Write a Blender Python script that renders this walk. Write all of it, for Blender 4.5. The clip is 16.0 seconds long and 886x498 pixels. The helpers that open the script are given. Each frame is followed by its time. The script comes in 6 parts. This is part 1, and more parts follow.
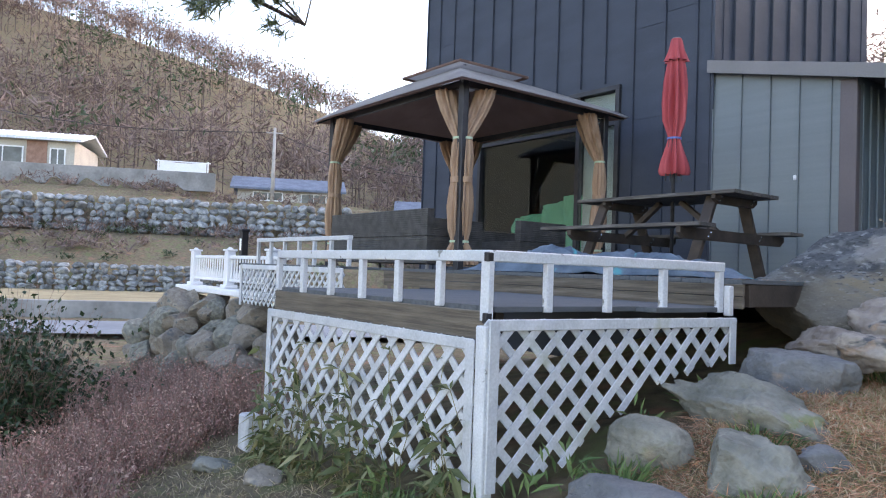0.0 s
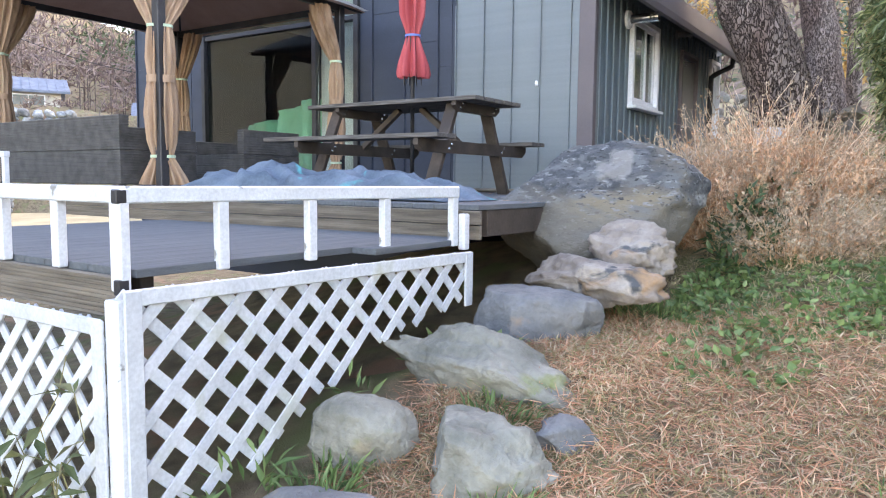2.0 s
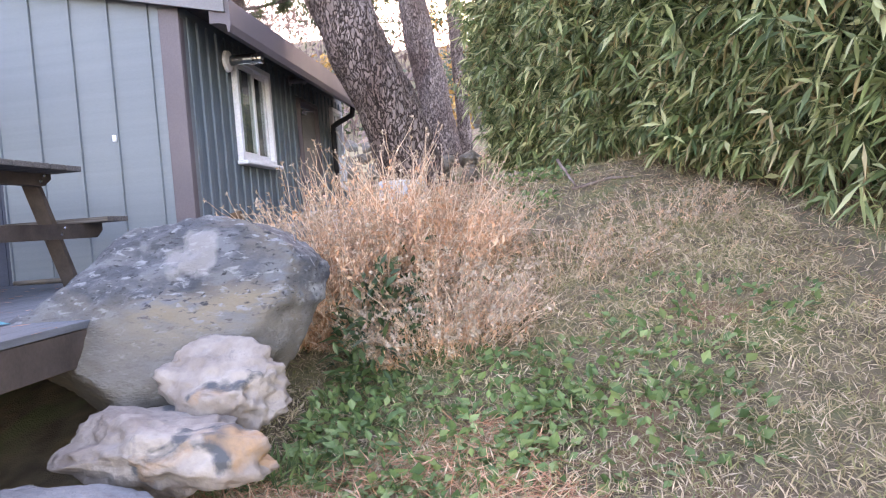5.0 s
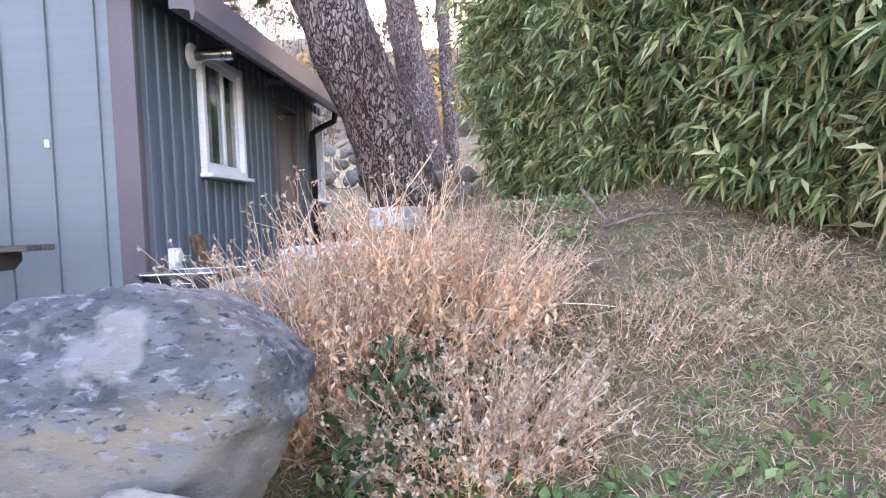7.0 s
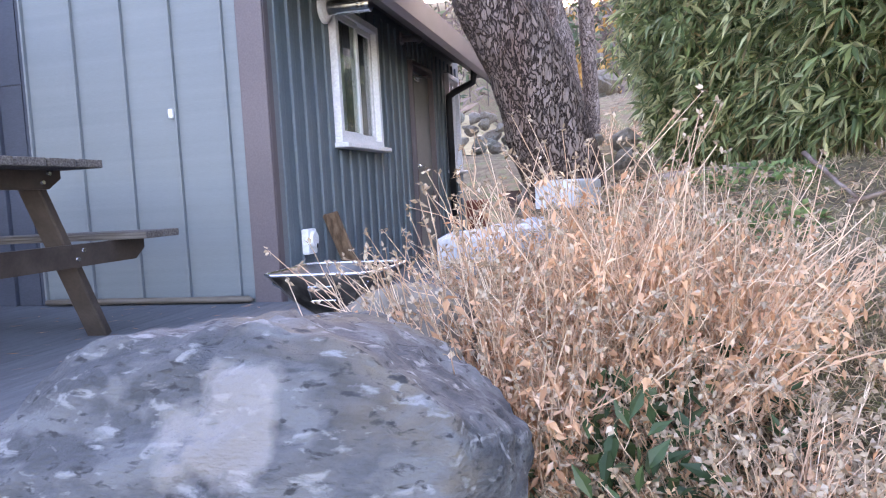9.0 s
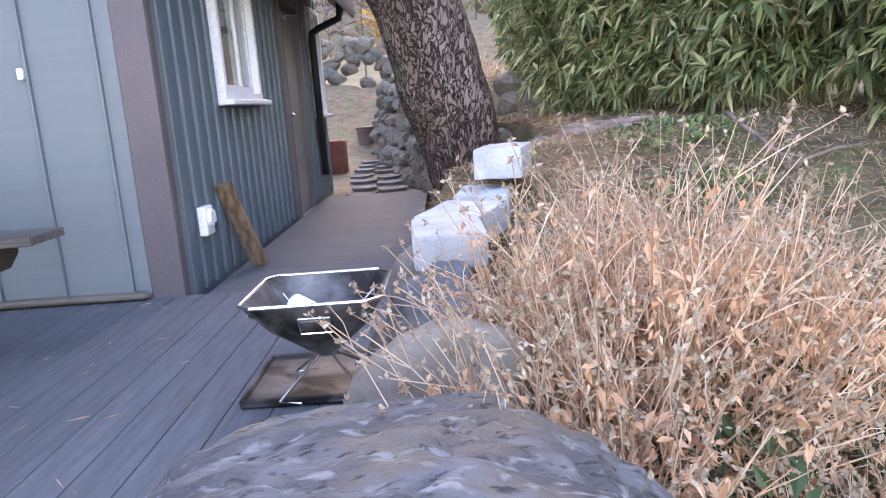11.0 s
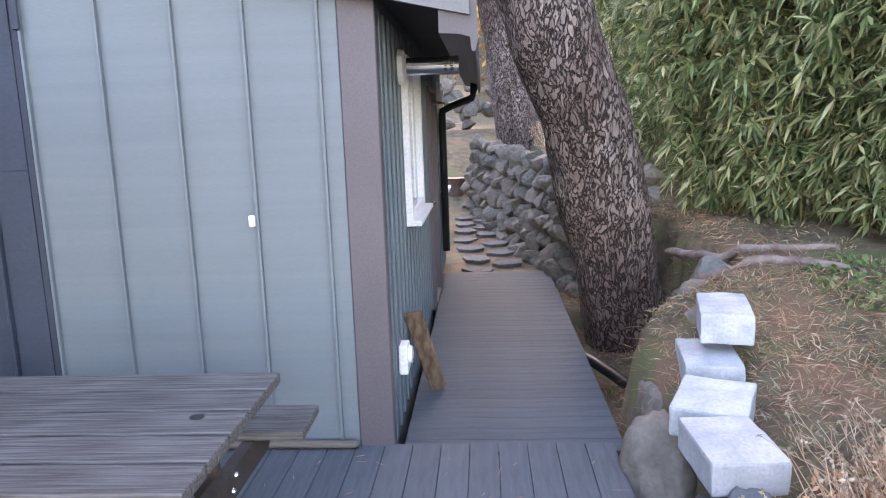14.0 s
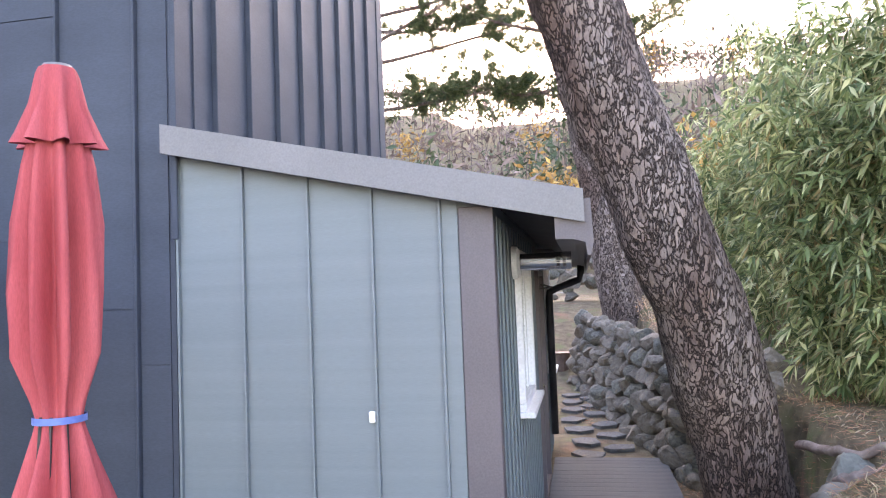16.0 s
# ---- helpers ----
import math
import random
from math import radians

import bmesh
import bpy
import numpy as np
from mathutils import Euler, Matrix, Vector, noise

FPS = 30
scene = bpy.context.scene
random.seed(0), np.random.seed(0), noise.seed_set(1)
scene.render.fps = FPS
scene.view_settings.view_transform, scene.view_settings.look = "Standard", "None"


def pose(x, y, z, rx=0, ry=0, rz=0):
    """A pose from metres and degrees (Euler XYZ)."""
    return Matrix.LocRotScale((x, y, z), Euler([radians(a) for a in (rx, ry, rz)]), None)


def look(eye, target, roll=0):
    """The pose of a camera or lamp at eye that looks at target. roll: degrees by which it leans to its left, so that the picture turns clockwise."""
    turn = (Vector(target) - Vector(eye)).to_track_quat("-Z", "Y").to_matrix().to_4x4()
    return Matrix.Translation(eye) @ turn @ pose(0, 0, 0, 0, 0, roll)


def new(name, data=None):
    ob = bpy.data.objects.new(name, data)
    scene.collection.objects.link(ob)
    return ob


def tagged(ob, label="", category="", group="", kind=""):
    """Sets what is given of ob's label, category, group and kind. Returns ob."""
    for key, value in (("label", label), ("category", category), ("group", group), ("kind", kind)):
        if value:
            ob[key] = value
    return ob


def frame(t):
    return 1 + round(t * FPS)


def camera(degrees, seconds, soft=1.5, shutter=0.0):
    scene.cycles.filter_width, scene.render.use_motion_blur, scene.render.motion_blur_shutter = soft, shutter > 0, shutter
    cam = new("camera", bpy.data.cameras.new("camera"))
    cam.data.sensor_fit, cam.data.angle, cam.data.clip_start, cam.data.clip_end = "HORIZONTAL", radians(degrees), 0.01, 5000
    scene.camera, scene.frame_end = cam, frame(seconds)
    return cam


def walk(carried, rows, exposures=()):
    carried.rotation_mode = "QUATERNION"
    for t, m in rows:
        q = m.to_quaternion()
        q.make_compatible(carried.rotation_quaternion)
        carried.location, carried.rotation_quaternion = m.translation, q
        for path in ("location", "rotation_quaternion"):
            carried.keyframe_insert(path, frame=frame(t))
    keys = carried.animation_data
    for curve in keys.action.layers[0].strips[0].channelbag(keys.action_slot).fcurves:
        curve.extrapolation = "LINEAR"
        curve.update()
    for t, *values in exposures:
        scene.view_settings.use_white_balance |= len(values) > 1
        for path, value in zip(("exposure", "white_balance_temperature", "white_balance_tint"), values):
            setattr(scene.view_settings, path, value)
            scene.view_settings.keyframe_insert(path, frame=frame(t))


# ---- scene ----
cam = camera(62.9, 16.0, soft=1.1)
PATH = [
    (0, (3.301, -7.862, -0.01), (1.716, -6.644, 0.05), 2.0),
    (0.5, (3.252, -7.678, 0.031), (1.672, -6.452, -0.03), 1.2),
    (1, (3.059, -7.441, 0.05), (1.562, -6.116, -0.023), 2.3),
    (1.5, (2.965, -7.241, 0.101), (1.669, -5.727, -0.061), 1.4),
    (2, (2.845, -6.941, 0.123), (1.738, -5.286, -0.065), 0.6),
    (2.5, (2.794, -6.715, 0.16), (1.856, -4.958, -0.021), 1.2),
    (3, (2.839, -6.529, 0.219), (2.226, -4.635, 0.024), -0.2),
    (3.5, (2.777, -6.349, 0.315), (2.424, -4.391, 0.105), -3.6),
    (4, (2.711, -6.096, 0.278), (2.425, -4.121, 0.136), -5.8),
    (6.5, (2.465, -4.897, 0.441), (2.31, -2.905, 0.369), -2.0),
    (7, (2.348, -4.652, 0.514), (2.189, -2.66, 0.437), -2.5),
    (7.5, (2.326, -4.43, 0.51), (2.164, -2.438, 0.43), -3.6),
    (8, (2.282, -4.163, 0.54), (2.129, -2.171, 0.451), -2.4),
    (8.5, (2.16, -3.986, 0.551), (1.93, -2.003, 0.431), -2.5),
    (9, (1.966, -3.869, 0.585), (1.475, -1.936, 0.431), -3.1),
    (9.2, (1.897, -3.829, 0.593), (1.313, -1.923, 0.435), -3.3),
    (11.3, (1.263, -3.536, 0.905), (1.288, -1.577, 0.502), -4.0),
    (11.5, (1.201, -3.514, 0.936), (1.232, -1.555, 0.533), -3.9),
    (12, (1.078, -3.498, 1.017), (1.11, -1.539, 0.612), -4.0),
    (12.5, (0.829, -3.374, 1.084), (0.876, -1.418, 0.666), -3.7),
    (13, (0.677, -3.294, 1.341), (0.721, -1.339, 0.918), -3.4),
    (13.5, (0.566, -3.325, 1.48), (0.589, -1.37, 1.058), -1.5),
    (14, (0.472, -3.365, 1.57), (0.354, -1.399, 1.224), -2.0),
    (14.5, (0.424, -3.378, 1.615), (0.194, -1.411, 1.336), -2.5),
    (15, (0.425, -3.361, 1.659), (0.099, -1.398, 1.458), -2.9),
    (15.5, (0.428, -3.403, 1.701), (0.043, -1.442, 1.619), -2.3),
    (16, (0.402, -3.438, 1.732), (0.029, -1.477, 1.848), -2.2),
]
EXPOSURES = [(0.0, 2.4, 7800, 22), (1.0, 2.95, 8500, 22), (2.0, 3.35, 8500, 24), (3.5, 3.6, 8600, 35), (7.0, 3.6, 7700, 35), (9.0, 3.55, 7600, 34), (12.0, 3.5, 8100, 31), (16.0, 3.5, 8200, 28)]
walk(cam, [(t, look(eye, target, roll)) for t, eye, target, roll in PATH], exposures=EXPOSURES)

# ---------- world, sun, exposure ----------
world = bpy.data.worlds.new("world")
scene.world = world
world.use_nodes = True
wn = world.node_tree.nodes
sky = wn.new("ShaderNodeTexSky")
sky.sky_type = "NISHITA"
sky.sun_disc = False
sky.sun_elevation = radians(22)
sky.sun_rotation = radians(0)
sky.air_density, sky.dust_density, sky.ozone_density = 1.0, 1.0, 1.5
wn["Background"].inputs["Strength"].default_value = 0.15
world.node_tree.links.new(sky.outputs[0], wn["Background"].inputs["Color"])
sun_data = bpy.data.lights.new("sun", "SUN")
sun_data.energy, sun_data.angle, sun_data.color = 0.35, radians(40), (1.0, 0.97, 0.93)
sun = new("sun", sun_data)
sun.matrix_world = look((0, 30, 16), (0, 0, 0))

# ---------- helpers ----------
Z = Vector((0, 0, 1))


def thing(name, label, category, group="", kind="", at=(0, 0, 0), turn=0):
    ob = new(name)
    ob.matrix_world = pose(at[0], at[1], at[2], 0, 0, turn)
    return tagged(ob, label, category, group, kind)


def finish(bm, name, material, smooth=False):
    bmesh.ops.recalc_face_normals(bm, faces=bm.faces)
    me = bpy.data.meshes.new(name)
    bm.to_mesh(me)
    bm.free()
    if smooth:
        me.polygons.foreach_set("use_smooth", [True] * len(me.polygons))
    for m in (material if isinstance(material, (list, tuple)) else [material]):
        me.materials.append(m)
    return me


def part(name, bm, material, parent=None, label="", smooth=False):
    ob = new(name, finish(bm, name, material, smooth))
    ob.parent = parent
    return tagged(ob, label)


def whole(name, bm, material, label, category, group="", kind="", smooth=False):
    ob = new(name, finish(bm, name, material, smooth))
    return tagged(ob, label, category, group, kind)


def box(bm, size, at=(0, 0, 0), turn=(0, 0, 0), bevel=0.0, segments=1):
    """A block of a size, centred at a place, with worn edges."""
    got = bmesh.ops.create_cube(bm, size=1.0)
    vs = got["verts"]
    bmesh.ops.scale(bm, vec=size, verts=vs)
    if bevel:
        edges = list({e for v in vs for e in v.link_edges})
        out = bmesh.ops.bevel(bm, geom=edges, offset=bevel, segments=segments, affect="EDGES", profile=0.6)
        vs = list({v for f in out["faces"] for v in f.verts} | {v for v in vs if v.is_valid})
    bmesh.ops.transform(bm, matrix=pose(*at, *turn), verts=vs)
    return vs


def beam(bm, a, b, w, h, bevel=0.004, up=(0, 0, 1)):
    """A board from a to b, w wide and h high."""
    a, b = Vector(a), Vector(b)
    d = (b - a)
    y = d.normalized()
    x = y.cross(Vector(up)).normalized()
    z = x.cross(y)
    m = Matrix((x, y, z)).transposed().to_4x4()
    m.translation = (a + b) / 2
    got = box(bm, (w, d.length, h), bevel=bevel)
    bmesh.ops.transform(bm, matrix=m, verts=got)
    return got


def tube(bm, pts, radii, sides=8, cap=True, squash=1.0, wob=0.0, rnd=None):
    """A round bar along pts."""
    pts = [Vector(p) for p in pts]
    n = len(pts)
    if not isinstance(radii, (list, tuple)):
        radii = [radii] * n
    rings, side = [], None
    for i, p in enumerate(pts):
        d = (pts[min(i + 1, n - 1)] - pts[max(i - 1, 0)]).normalized()
        if side is None:
            side = d.cross(Z if abs(d.z) < 0.9 else Vector((1, 0, 0))).normalized()
        side = (side - d * side.dot(d)).normalized()
        other = d.cross(side)
        ring = []
        for k in range(sides):
            a = 2 * math.pi * k / sides
            r = radii[i] * (1 + (rnd.uniform(-wob, wob) if rnd and wob else 0))
            ring.append(bm.verts.new(p + side * (r * math.cos(a)) + other * (r * squash * math.sin(a))))
        rings.append(ring)
    for r0, r1 in zip(rings, rings[1:]):
        for k in range(sides):
            bm.faces.new((r0[k], r0[(k + 1) % sides], r1[(k + 1) % sides], r1[k]))
    if cap:
        bm.faces.new(rings[0][::-1])
        bm.faces.new(rings[-1])
    return rings


def rock_mesh(size, seed, detail=4, rough=0.18, facets=13, flat=0.0):
    """A stone: a ball cut by random planes, then roughened."""
    rnd = random.Random(seed)
    bm = bmesh.new()
    bmesh.ops.create_icosphere(bm, subdivisions=detail, radius=1.0)
    planes = []
    for _ in range(facets):
        d = Vector((rnd.gauss(0, 1), rnd.gauss(0, 1), rnd.gauss(0, 0.8))).normalized()
        planes.append((d, rnd.uniform(0.5, 0.82)))
    if flat:
        planes.append((Vector((0.05, 0.04, 1)).normalized(), flat))
    off = Vector((seed * 3.1, seed * 1.7, 0))
    for v in bm.verts:
        p = v.co.copy()
        for d, c in planes:
            k = p.dot(d) - c
            if k > 0:
                p -= d * (k * 0.88)
        n = noise.fractal(p * 1.6 + off, 1.0, 2.0, 3) * rough * 0.6 + noise.fractal(p * 5 + off, 0.7, 2.1, 6) * rough * 0.42 - abs(noise.noise(p * 3.3 + off)) * rough * 0.35
        p += v.co * n
        v.co = Vector((p.x * size[0], p.y * size[1], p.z * size[2]))
    return bm


# ---------- materials ----------
def mat(name, c1, c2, scale=6.0, rough=0.75, bump=0.25, fine=60.0, metal=0.0, stretch=(1, 1, 1), vary=0.0, dist=0.004,
        patches=None, spec=0.4, world_space=False, contrast=(0.35, 0.68), warp=0.0):
    """A surface with two scales of variation and fine relief."""
    m = bpy.data.materials.new(name)
    m.use_nodes = True
    nt = m.node_tree
    n, ln = nt.nodes, nt.links
    p = n["Principled BSDF"]
    p.inputs["Roughness"].default_value = rough
    p.inputs["Metallic"].default_value = metal
    p.inputs["Specular IOR Level"].default_value = spec
    tc = n.new("ShaderNodeTexCoord")
    mp = n.new("ShaderNodeMapping")
    mp.inputs["Scale"].default_value = stretch
    if world_space:
        geo = n.new("ShaderNodeNewGeometry")
        ln.new(geo.outputs["Position"], mp.inputs["Vector"])
    else:
        ln.new(tc.outputs["Object"], mp.inputs["Vector"])
    info = n.new("ShaderNodeObjectInfo")
    big = n.new("ShaderNodeTexNoise")
    big.inputs["Scale"].default_value, big.inputs["Detail"].default_value = scale, 6
    big.inputs["Distortion"].default_value = warp
    small = n.new("ShaderNodeTexNoise")
    small.inputs["Scale"].default_value, small.inputs["Detail"].default_value = fine, 5
    for t in (big, small):
        ln.new(mp.outputs[0], t.inputs["Vector"])
    ramp = n.new("ShaderNodeValToRGB")
    ramp.color_ramp.elements[0].position, ramp.color_ramp.elements[1].position = contrast
    ramp.color_ramp.elements[0].color, ramp.color_ramp.elements[1].color = (*c1, 1), (*c2, 1)
    ln.new(big.outputs["Fac"], ramp.inputs[0])
    col = ramp.outputs[0]
    hsv = n.new("ShaderNodeHueSaturation")
    mr = n.new("ShaderNodeMapRange")
    mr.inputs["To Min"].default_value, mr.inputs["To Max"].default_value = 0.72, 1.28
    ln.new(small.outputs["Fac"], mr.inputs["Value"])
    val = mr.outputs[0]
    if vary:
        vr = n.new("ShaderNodeMapRange")
        vr.inputs["To Min"].default_value, vr.inputs["To Max"].default_value = 1 - vary, 1 + vary
        ln.new(info.outputs["Random"], vr.inputs["Value"])
        mu = n.new("ShaderNodeMath")
        mu.operation = "MULTIPLY"
        ln.new(val, mu.inputs[0])
        ln.new(vr.outputs[0], mu.inputs[1])
        val = mu.outputs[0]
    ln.new(val, hsv.inputs["Value"])
    ln.new(col, hsv.inputs["Color"])
    col = hsv.outputs[0]
    if patches:
        for pc, ps, lo, hi in patches:
            pn = n.new("ShaderNodeTexNoise")
            pn.inputs["Scale"].default_value, pn.inputs["Detail"].default_value = ps, 8
            pn.inputs["Distortion"].default_value = 0.4
            ln.new(mp.outputs[0], pn.inputs["Vector"])
            pr = n.new("ShaderNodeMapRange")
            pr.inputs["From Min"].default_value, pr.inputs["From Max"].default_value = lo, hi
            ln.new(pn.outputs["Fac"], pr.inputs["Value"])
            mx = n.new("ShaderNodeMix")
            mx.data_type = "RGBA"
            ln.new(pr.outputs[0], mx.inputs[0])
            ln.new(col, mx.inputs[6])
            mx.inputs[7].default_value = (*pc, 1)
            col = mx.outputs[2]
    ln.new(col, p.inputs["Base Color"])
    if bump:
        bp = n.new("ShaderNodeBump")
        bp.inputs["Strength"].default_value, bp.inputs["Distance"].default_value = bump, dist
        add = n.new("ShaderNodeMath")
        add.operation = "ADD"
        ln.new(small.outputs["Fac"], add.inputs[0])
        ln.new(big.outputs["Fac"], add.inputs[1])
        ln.new(add.outputs[0], bp.inputs["Height"])
        ln.new(bp.outputs[0], p.inputs["Normal"])
    return m


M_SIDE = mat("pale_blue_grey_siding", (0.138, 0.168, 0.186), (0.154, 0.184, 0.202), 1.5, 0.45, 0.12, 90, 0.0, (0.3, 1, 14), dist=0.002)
M_DARK = mat("dark_slate_siding", (0.041, 0.051, 0.072), (0.052, 0.064, 0.089), 1.2, 0.6, 0.1, 60, 0.0, (1, 1, 3), dist=0.002, spec=0.25)
# darker than M_SIDE: the shade on the side wall is put into the colour
M_SIDEB = mat("shaded_blue_grey_siding", (0.098, 0.136, 0.160), (0.118, 0.156, 0.180), 1.5, 0.45, 0.12, 90, dist=0.002)
M_TRIM = mat("brown_grey_metal_trim", (0.10, 0.085, 0.095), (0.12, 0.10, 0.11), 2.0, 0.5, 0.08, 120, dist=0.002)
M_FASC = mat("grey_metal_fascia", (0.155, 0.15, 0.155), (0.18, 0.172, 0.178), 2.0, 0.45, 0.05, 120, dist=0.002)
# near-black, with the shadow under the eaves painted into the colour
M_SOFF = mat("shade_dark_soffit", (0.03, 0.027, 0.03), (0.05, 0.045, 0.05), 3.0, 0.7, 0.1)
M_DECK = mat("weathered_grey_deck_board", (0.092, 0.103, 0.115), (0.122, 0.135, 0.148), 7.0, 0.8, 0.35, 90, stretch=(7, 0.7, 7), vary=0.06, spec=0.2)
M_DECKX = mat("weathered_grey_cross_board", (0.088, 0.100, 0.113), (0.114, 0.128, 0.142), 5.0, 0.85, 0.3, 90, stretch=(0.7, 7, 7), vary=0.05, spec=0.15)
M_RISER = mat("brown_grooved_board", (0.10, 0.085, 0.07), (0.20, 0.17, 0.14), 5.0, 0.75, 0.4, 80, stretch=(0.6, 7, 9), vary=0.12)
M_WHITE = mat("chipped_white_paint", (0.52, 0.545, 0.58), (0.60, 0.62, 0.655), 8.0, 0.5, 0.25, 90, vary=0.05,
              patches=[((0.22, 0.22, 0.22), 14, 0.66, 0.70)])
M_LATT = mat("dirty_white_lattice", (0.46, 0.485, 0.52), (0.58, 0.60, 0.635), 6.0, 0.55, 0.25, 70, vary=0.09,
             patches=[((0.36, 0.38, 0.28), 3.0, 0.6, 0.75)], world_space=True)
M_TABLE = mat("dark_weathered_table_wood", (0.066, 0.058, 0.055), (0.165, 0.155, 0.148), 9.0, 0.8, 0.3, 90, stretch=(0.5, 12, 12), vary=0.12, spec=0.2)
M_LEG = mat("dark_stained_leg_wood", (0.04, 0.03, 0.026), (0.08, 0.062, 0.052), 6.0, 0.65, 0.4, 70, vary=0.15)
M_BOULD = mat("blue_grey_lichen_boulder", (0.044, 0.05, 0.058), (0.088, 0.095, 0.105), 5.0, 0.85, 1.0, 80, dist=0.009, warp=1.2, stretch=(0.7, 1.3, 1.7),
              patches=[((0.19, 0.16, 0.12), 1.5, 0.50, 0.62), ((0.12, 0.129, 0.14), 9, 0.50, 0.62), ((0.27, 0.28, 0.29), 3.0, 0.66, 0.70), ((0.21, 0.222, 0.235), 24, 0.58, 0.68), ((0.03, 0.033, 0.038), 38, 0.58, 0.68)])
def bed(m, tone, z_hi, z_lo, spot, spot_tone):
    """A paler lower bed of the rock with a ragged edge, and one large lichen patch."""
    n, ln = m.node_tree.nodes, m.node_tree.links
    p = n["Principled BSDF"]
    col = p.inputs["Base Color"].links[0].from_socket
    tc, sep = n.new("ShaderNodeTexCoord"), n.new("ShaderNodeSeparateXYZ")
    ln.new(tc.outputs["Object"], sep.inputs[0])
    ns = n.new("ShaderNodeTexNoise")
    ns.inputs["Scale"].default_value, ns.inputs["Detail"].default_value = 4.0, 8
    ln.new(tc.outputs["Object"], ns.inputs["Vector"])
    jag = n.new("ShaderNodeMath")
    jag.operation = "MULTIPLY_ADD"
    jag.inputs[1].default_value = 0.5
    ln.new(ns.outputs["Fac"], jag.inputs[0])
    ln.new(sep.outputs[2], jag.inputs[2])
    low = n.new("ShaderNodeMapRange")
    low.inputs["From Min"].default_value, low.inputs["From Max"].default_value = z_hi + 0.25, z_lo + 0.25
    low.inputs["To Max"].default_value = 0.65
    ln.new(jag.outputs[0], low.inputs["Value"])
    far = n.new("ShaderNodeVectorMath")
    far.operation = "DISTANCE"
    far.inputs[1].default_value = spot
    ln.new(tc.outputs["Object"], far.inputs[0])
    rag = n.new("ShaderNodeMath")
    rag.operation = "MULTIPLY_ADD"
    rag.inputs[1].default_value = 0.32
    ln.new(ns.outputs["Fac"], rag.inputs[0])
    ln.new(far.outputs["Value"], rag.inputs[2])
    patch = n.new("ShaderNodeMapRange")
    patch.inputs["From Min"].default_value, patch.inputs["From Max"].default_value = 0.325, 0.30
    patch.inputs["To Max"].default_value = 0.65
    ln.new(rag.outputs[0], patch.inputs["Value"])
    for fac, c in ((low, tone), (patch, spot_tone)):
        mx = n.new("ShaderNodeMix")
        mx.data_type = "RGBA"
        ln.new(fac.outputs[0], mx.inputs[0])
        ln.new(col, mx.inputs[6])
        mx.inputs[7].default_value = (*c, 1)
        col = mx.outputs[2]
    ln.new(col, p.inputs["Base Color"])


bed(M_BOULD, (0.165, 0.145, 0.115), 0.12, -0.06, (0.20, -0.33, 0.26), (0.27, 0.26, 0.255))
M_ROCKB = mat("sandy_brown_rock", (0.17, 0.145, 0.12), (0.29, 0.255, 0.215), 4.0, 0.9, 0.7, 30, dist=0.015,
              patches=[((0.12, 0.13, 0.13), 4, 0.58, 0.68)])
M_ROCKP = mat("pink_white_rock", (0.17, 0.135, 0.115), (0.34, 0.30, 0.265), 5.0, 0.85, 0.8, 30, dist=0.015,
              patches=[((0.07, 0.075, 0.08), 5, 0.57, 0.63), ((0.32, 0.20, 0.12), 4, 0.6, 0.7)])
M_ROCKG = mat("pale_grey_green_rock", (0.145, 0.148, 0.13), (0.28, 0.275, 0.24), 6.0, 0.9, 1.0, 34, dist=0.02, vary=0.1,
              patches=[((0.20, 0.22, 0.10), 5, 0.62, 0.74), ((0.33, 0.26, 0.18), 3, 0.6, 0.75)])
M_SLATE = mat("grey_flat_slate", (0.115, 0.122, 0.13), (0.185, 0.19, 0.195), 6.0, 0.88, 0.9, 40, dist=0.015,
              patches=[((0.30, 0.22, 0.16), 3, 0.62, 0.72)])
M_RED = mat("faded_red_fabric", (0.36, 0.05, 0.06), (0.50, 0.10, 0.11), 3.0, 0.85, 0.3, 120, stretch=(3, 3, 0.5))
M_CANOPY = mat("grey_taupe_canopy_fabric", (0.40, 0.36, 0.335), (0.48, 0.44, 0.41), 3.0, 0.9, 0.2, 150)
M_CANOPYU = mat("brown_canopy_fabric", (0.28, 0.175, 0.14), (0.34, 0.22, 0.18), 3.0, 0.9, 0.2, 150)
def see_through(m, share):
    """Thin cloth that lets some daylight through."""
    n, ln = m.node_tree.nodes, m.node_tree.links
    p = n["Principled BSDF"]
    tr, mx = n.new("ShaderNodeBsdfTranslucent"), n.new("ShaderNodeMixShader")
    ln.new(p.inputs["Base Color"].links[0].from_socket, tr.inputs["Color"])
    mx.inputs[0].default_value = share
    ln.new(p.outputs[0], mx.inputs[1])
    ln.new(tr.outputs[0], mx.inputs[2])
    ln.new(mx.outputs[0], n["Material Output"].inputs["Surface"])


see_through(M_CANOPY, 0.45)
see_through(M_CANOPYU, 0.5)
M_CURT = mat("tan_brown_curtain_fabric", (0.30, 0.19, 0.125), (0.46, 0.31, 0.22), 5.0, 0.95, 0.35, 90, stretch=(3, 3, 0.5))
M_STEEL = mat("dark_steel_post", (0.03, 0.03, 0.035), (0.05, 0.05, 0.055), 5.0, 0.45, 0.1, 80, metal=0.3)
M_WICK = mat("dark_grey_wicker", (0.045, 0.043, 0.042), (0.085, 0.082, 0.08), 10.0, 0.6, 0.3, 100)
M_TARP = mat("crumpled_blue_grey_tarp", (0.065, 0.095, 0.13), (0.135, 0.18, 0.235), 4.0, 0.85, 0.3, 60, spec=0.15, patches=[((0.05, 0.30, 0.33), 3, 0.62, 0.68)])

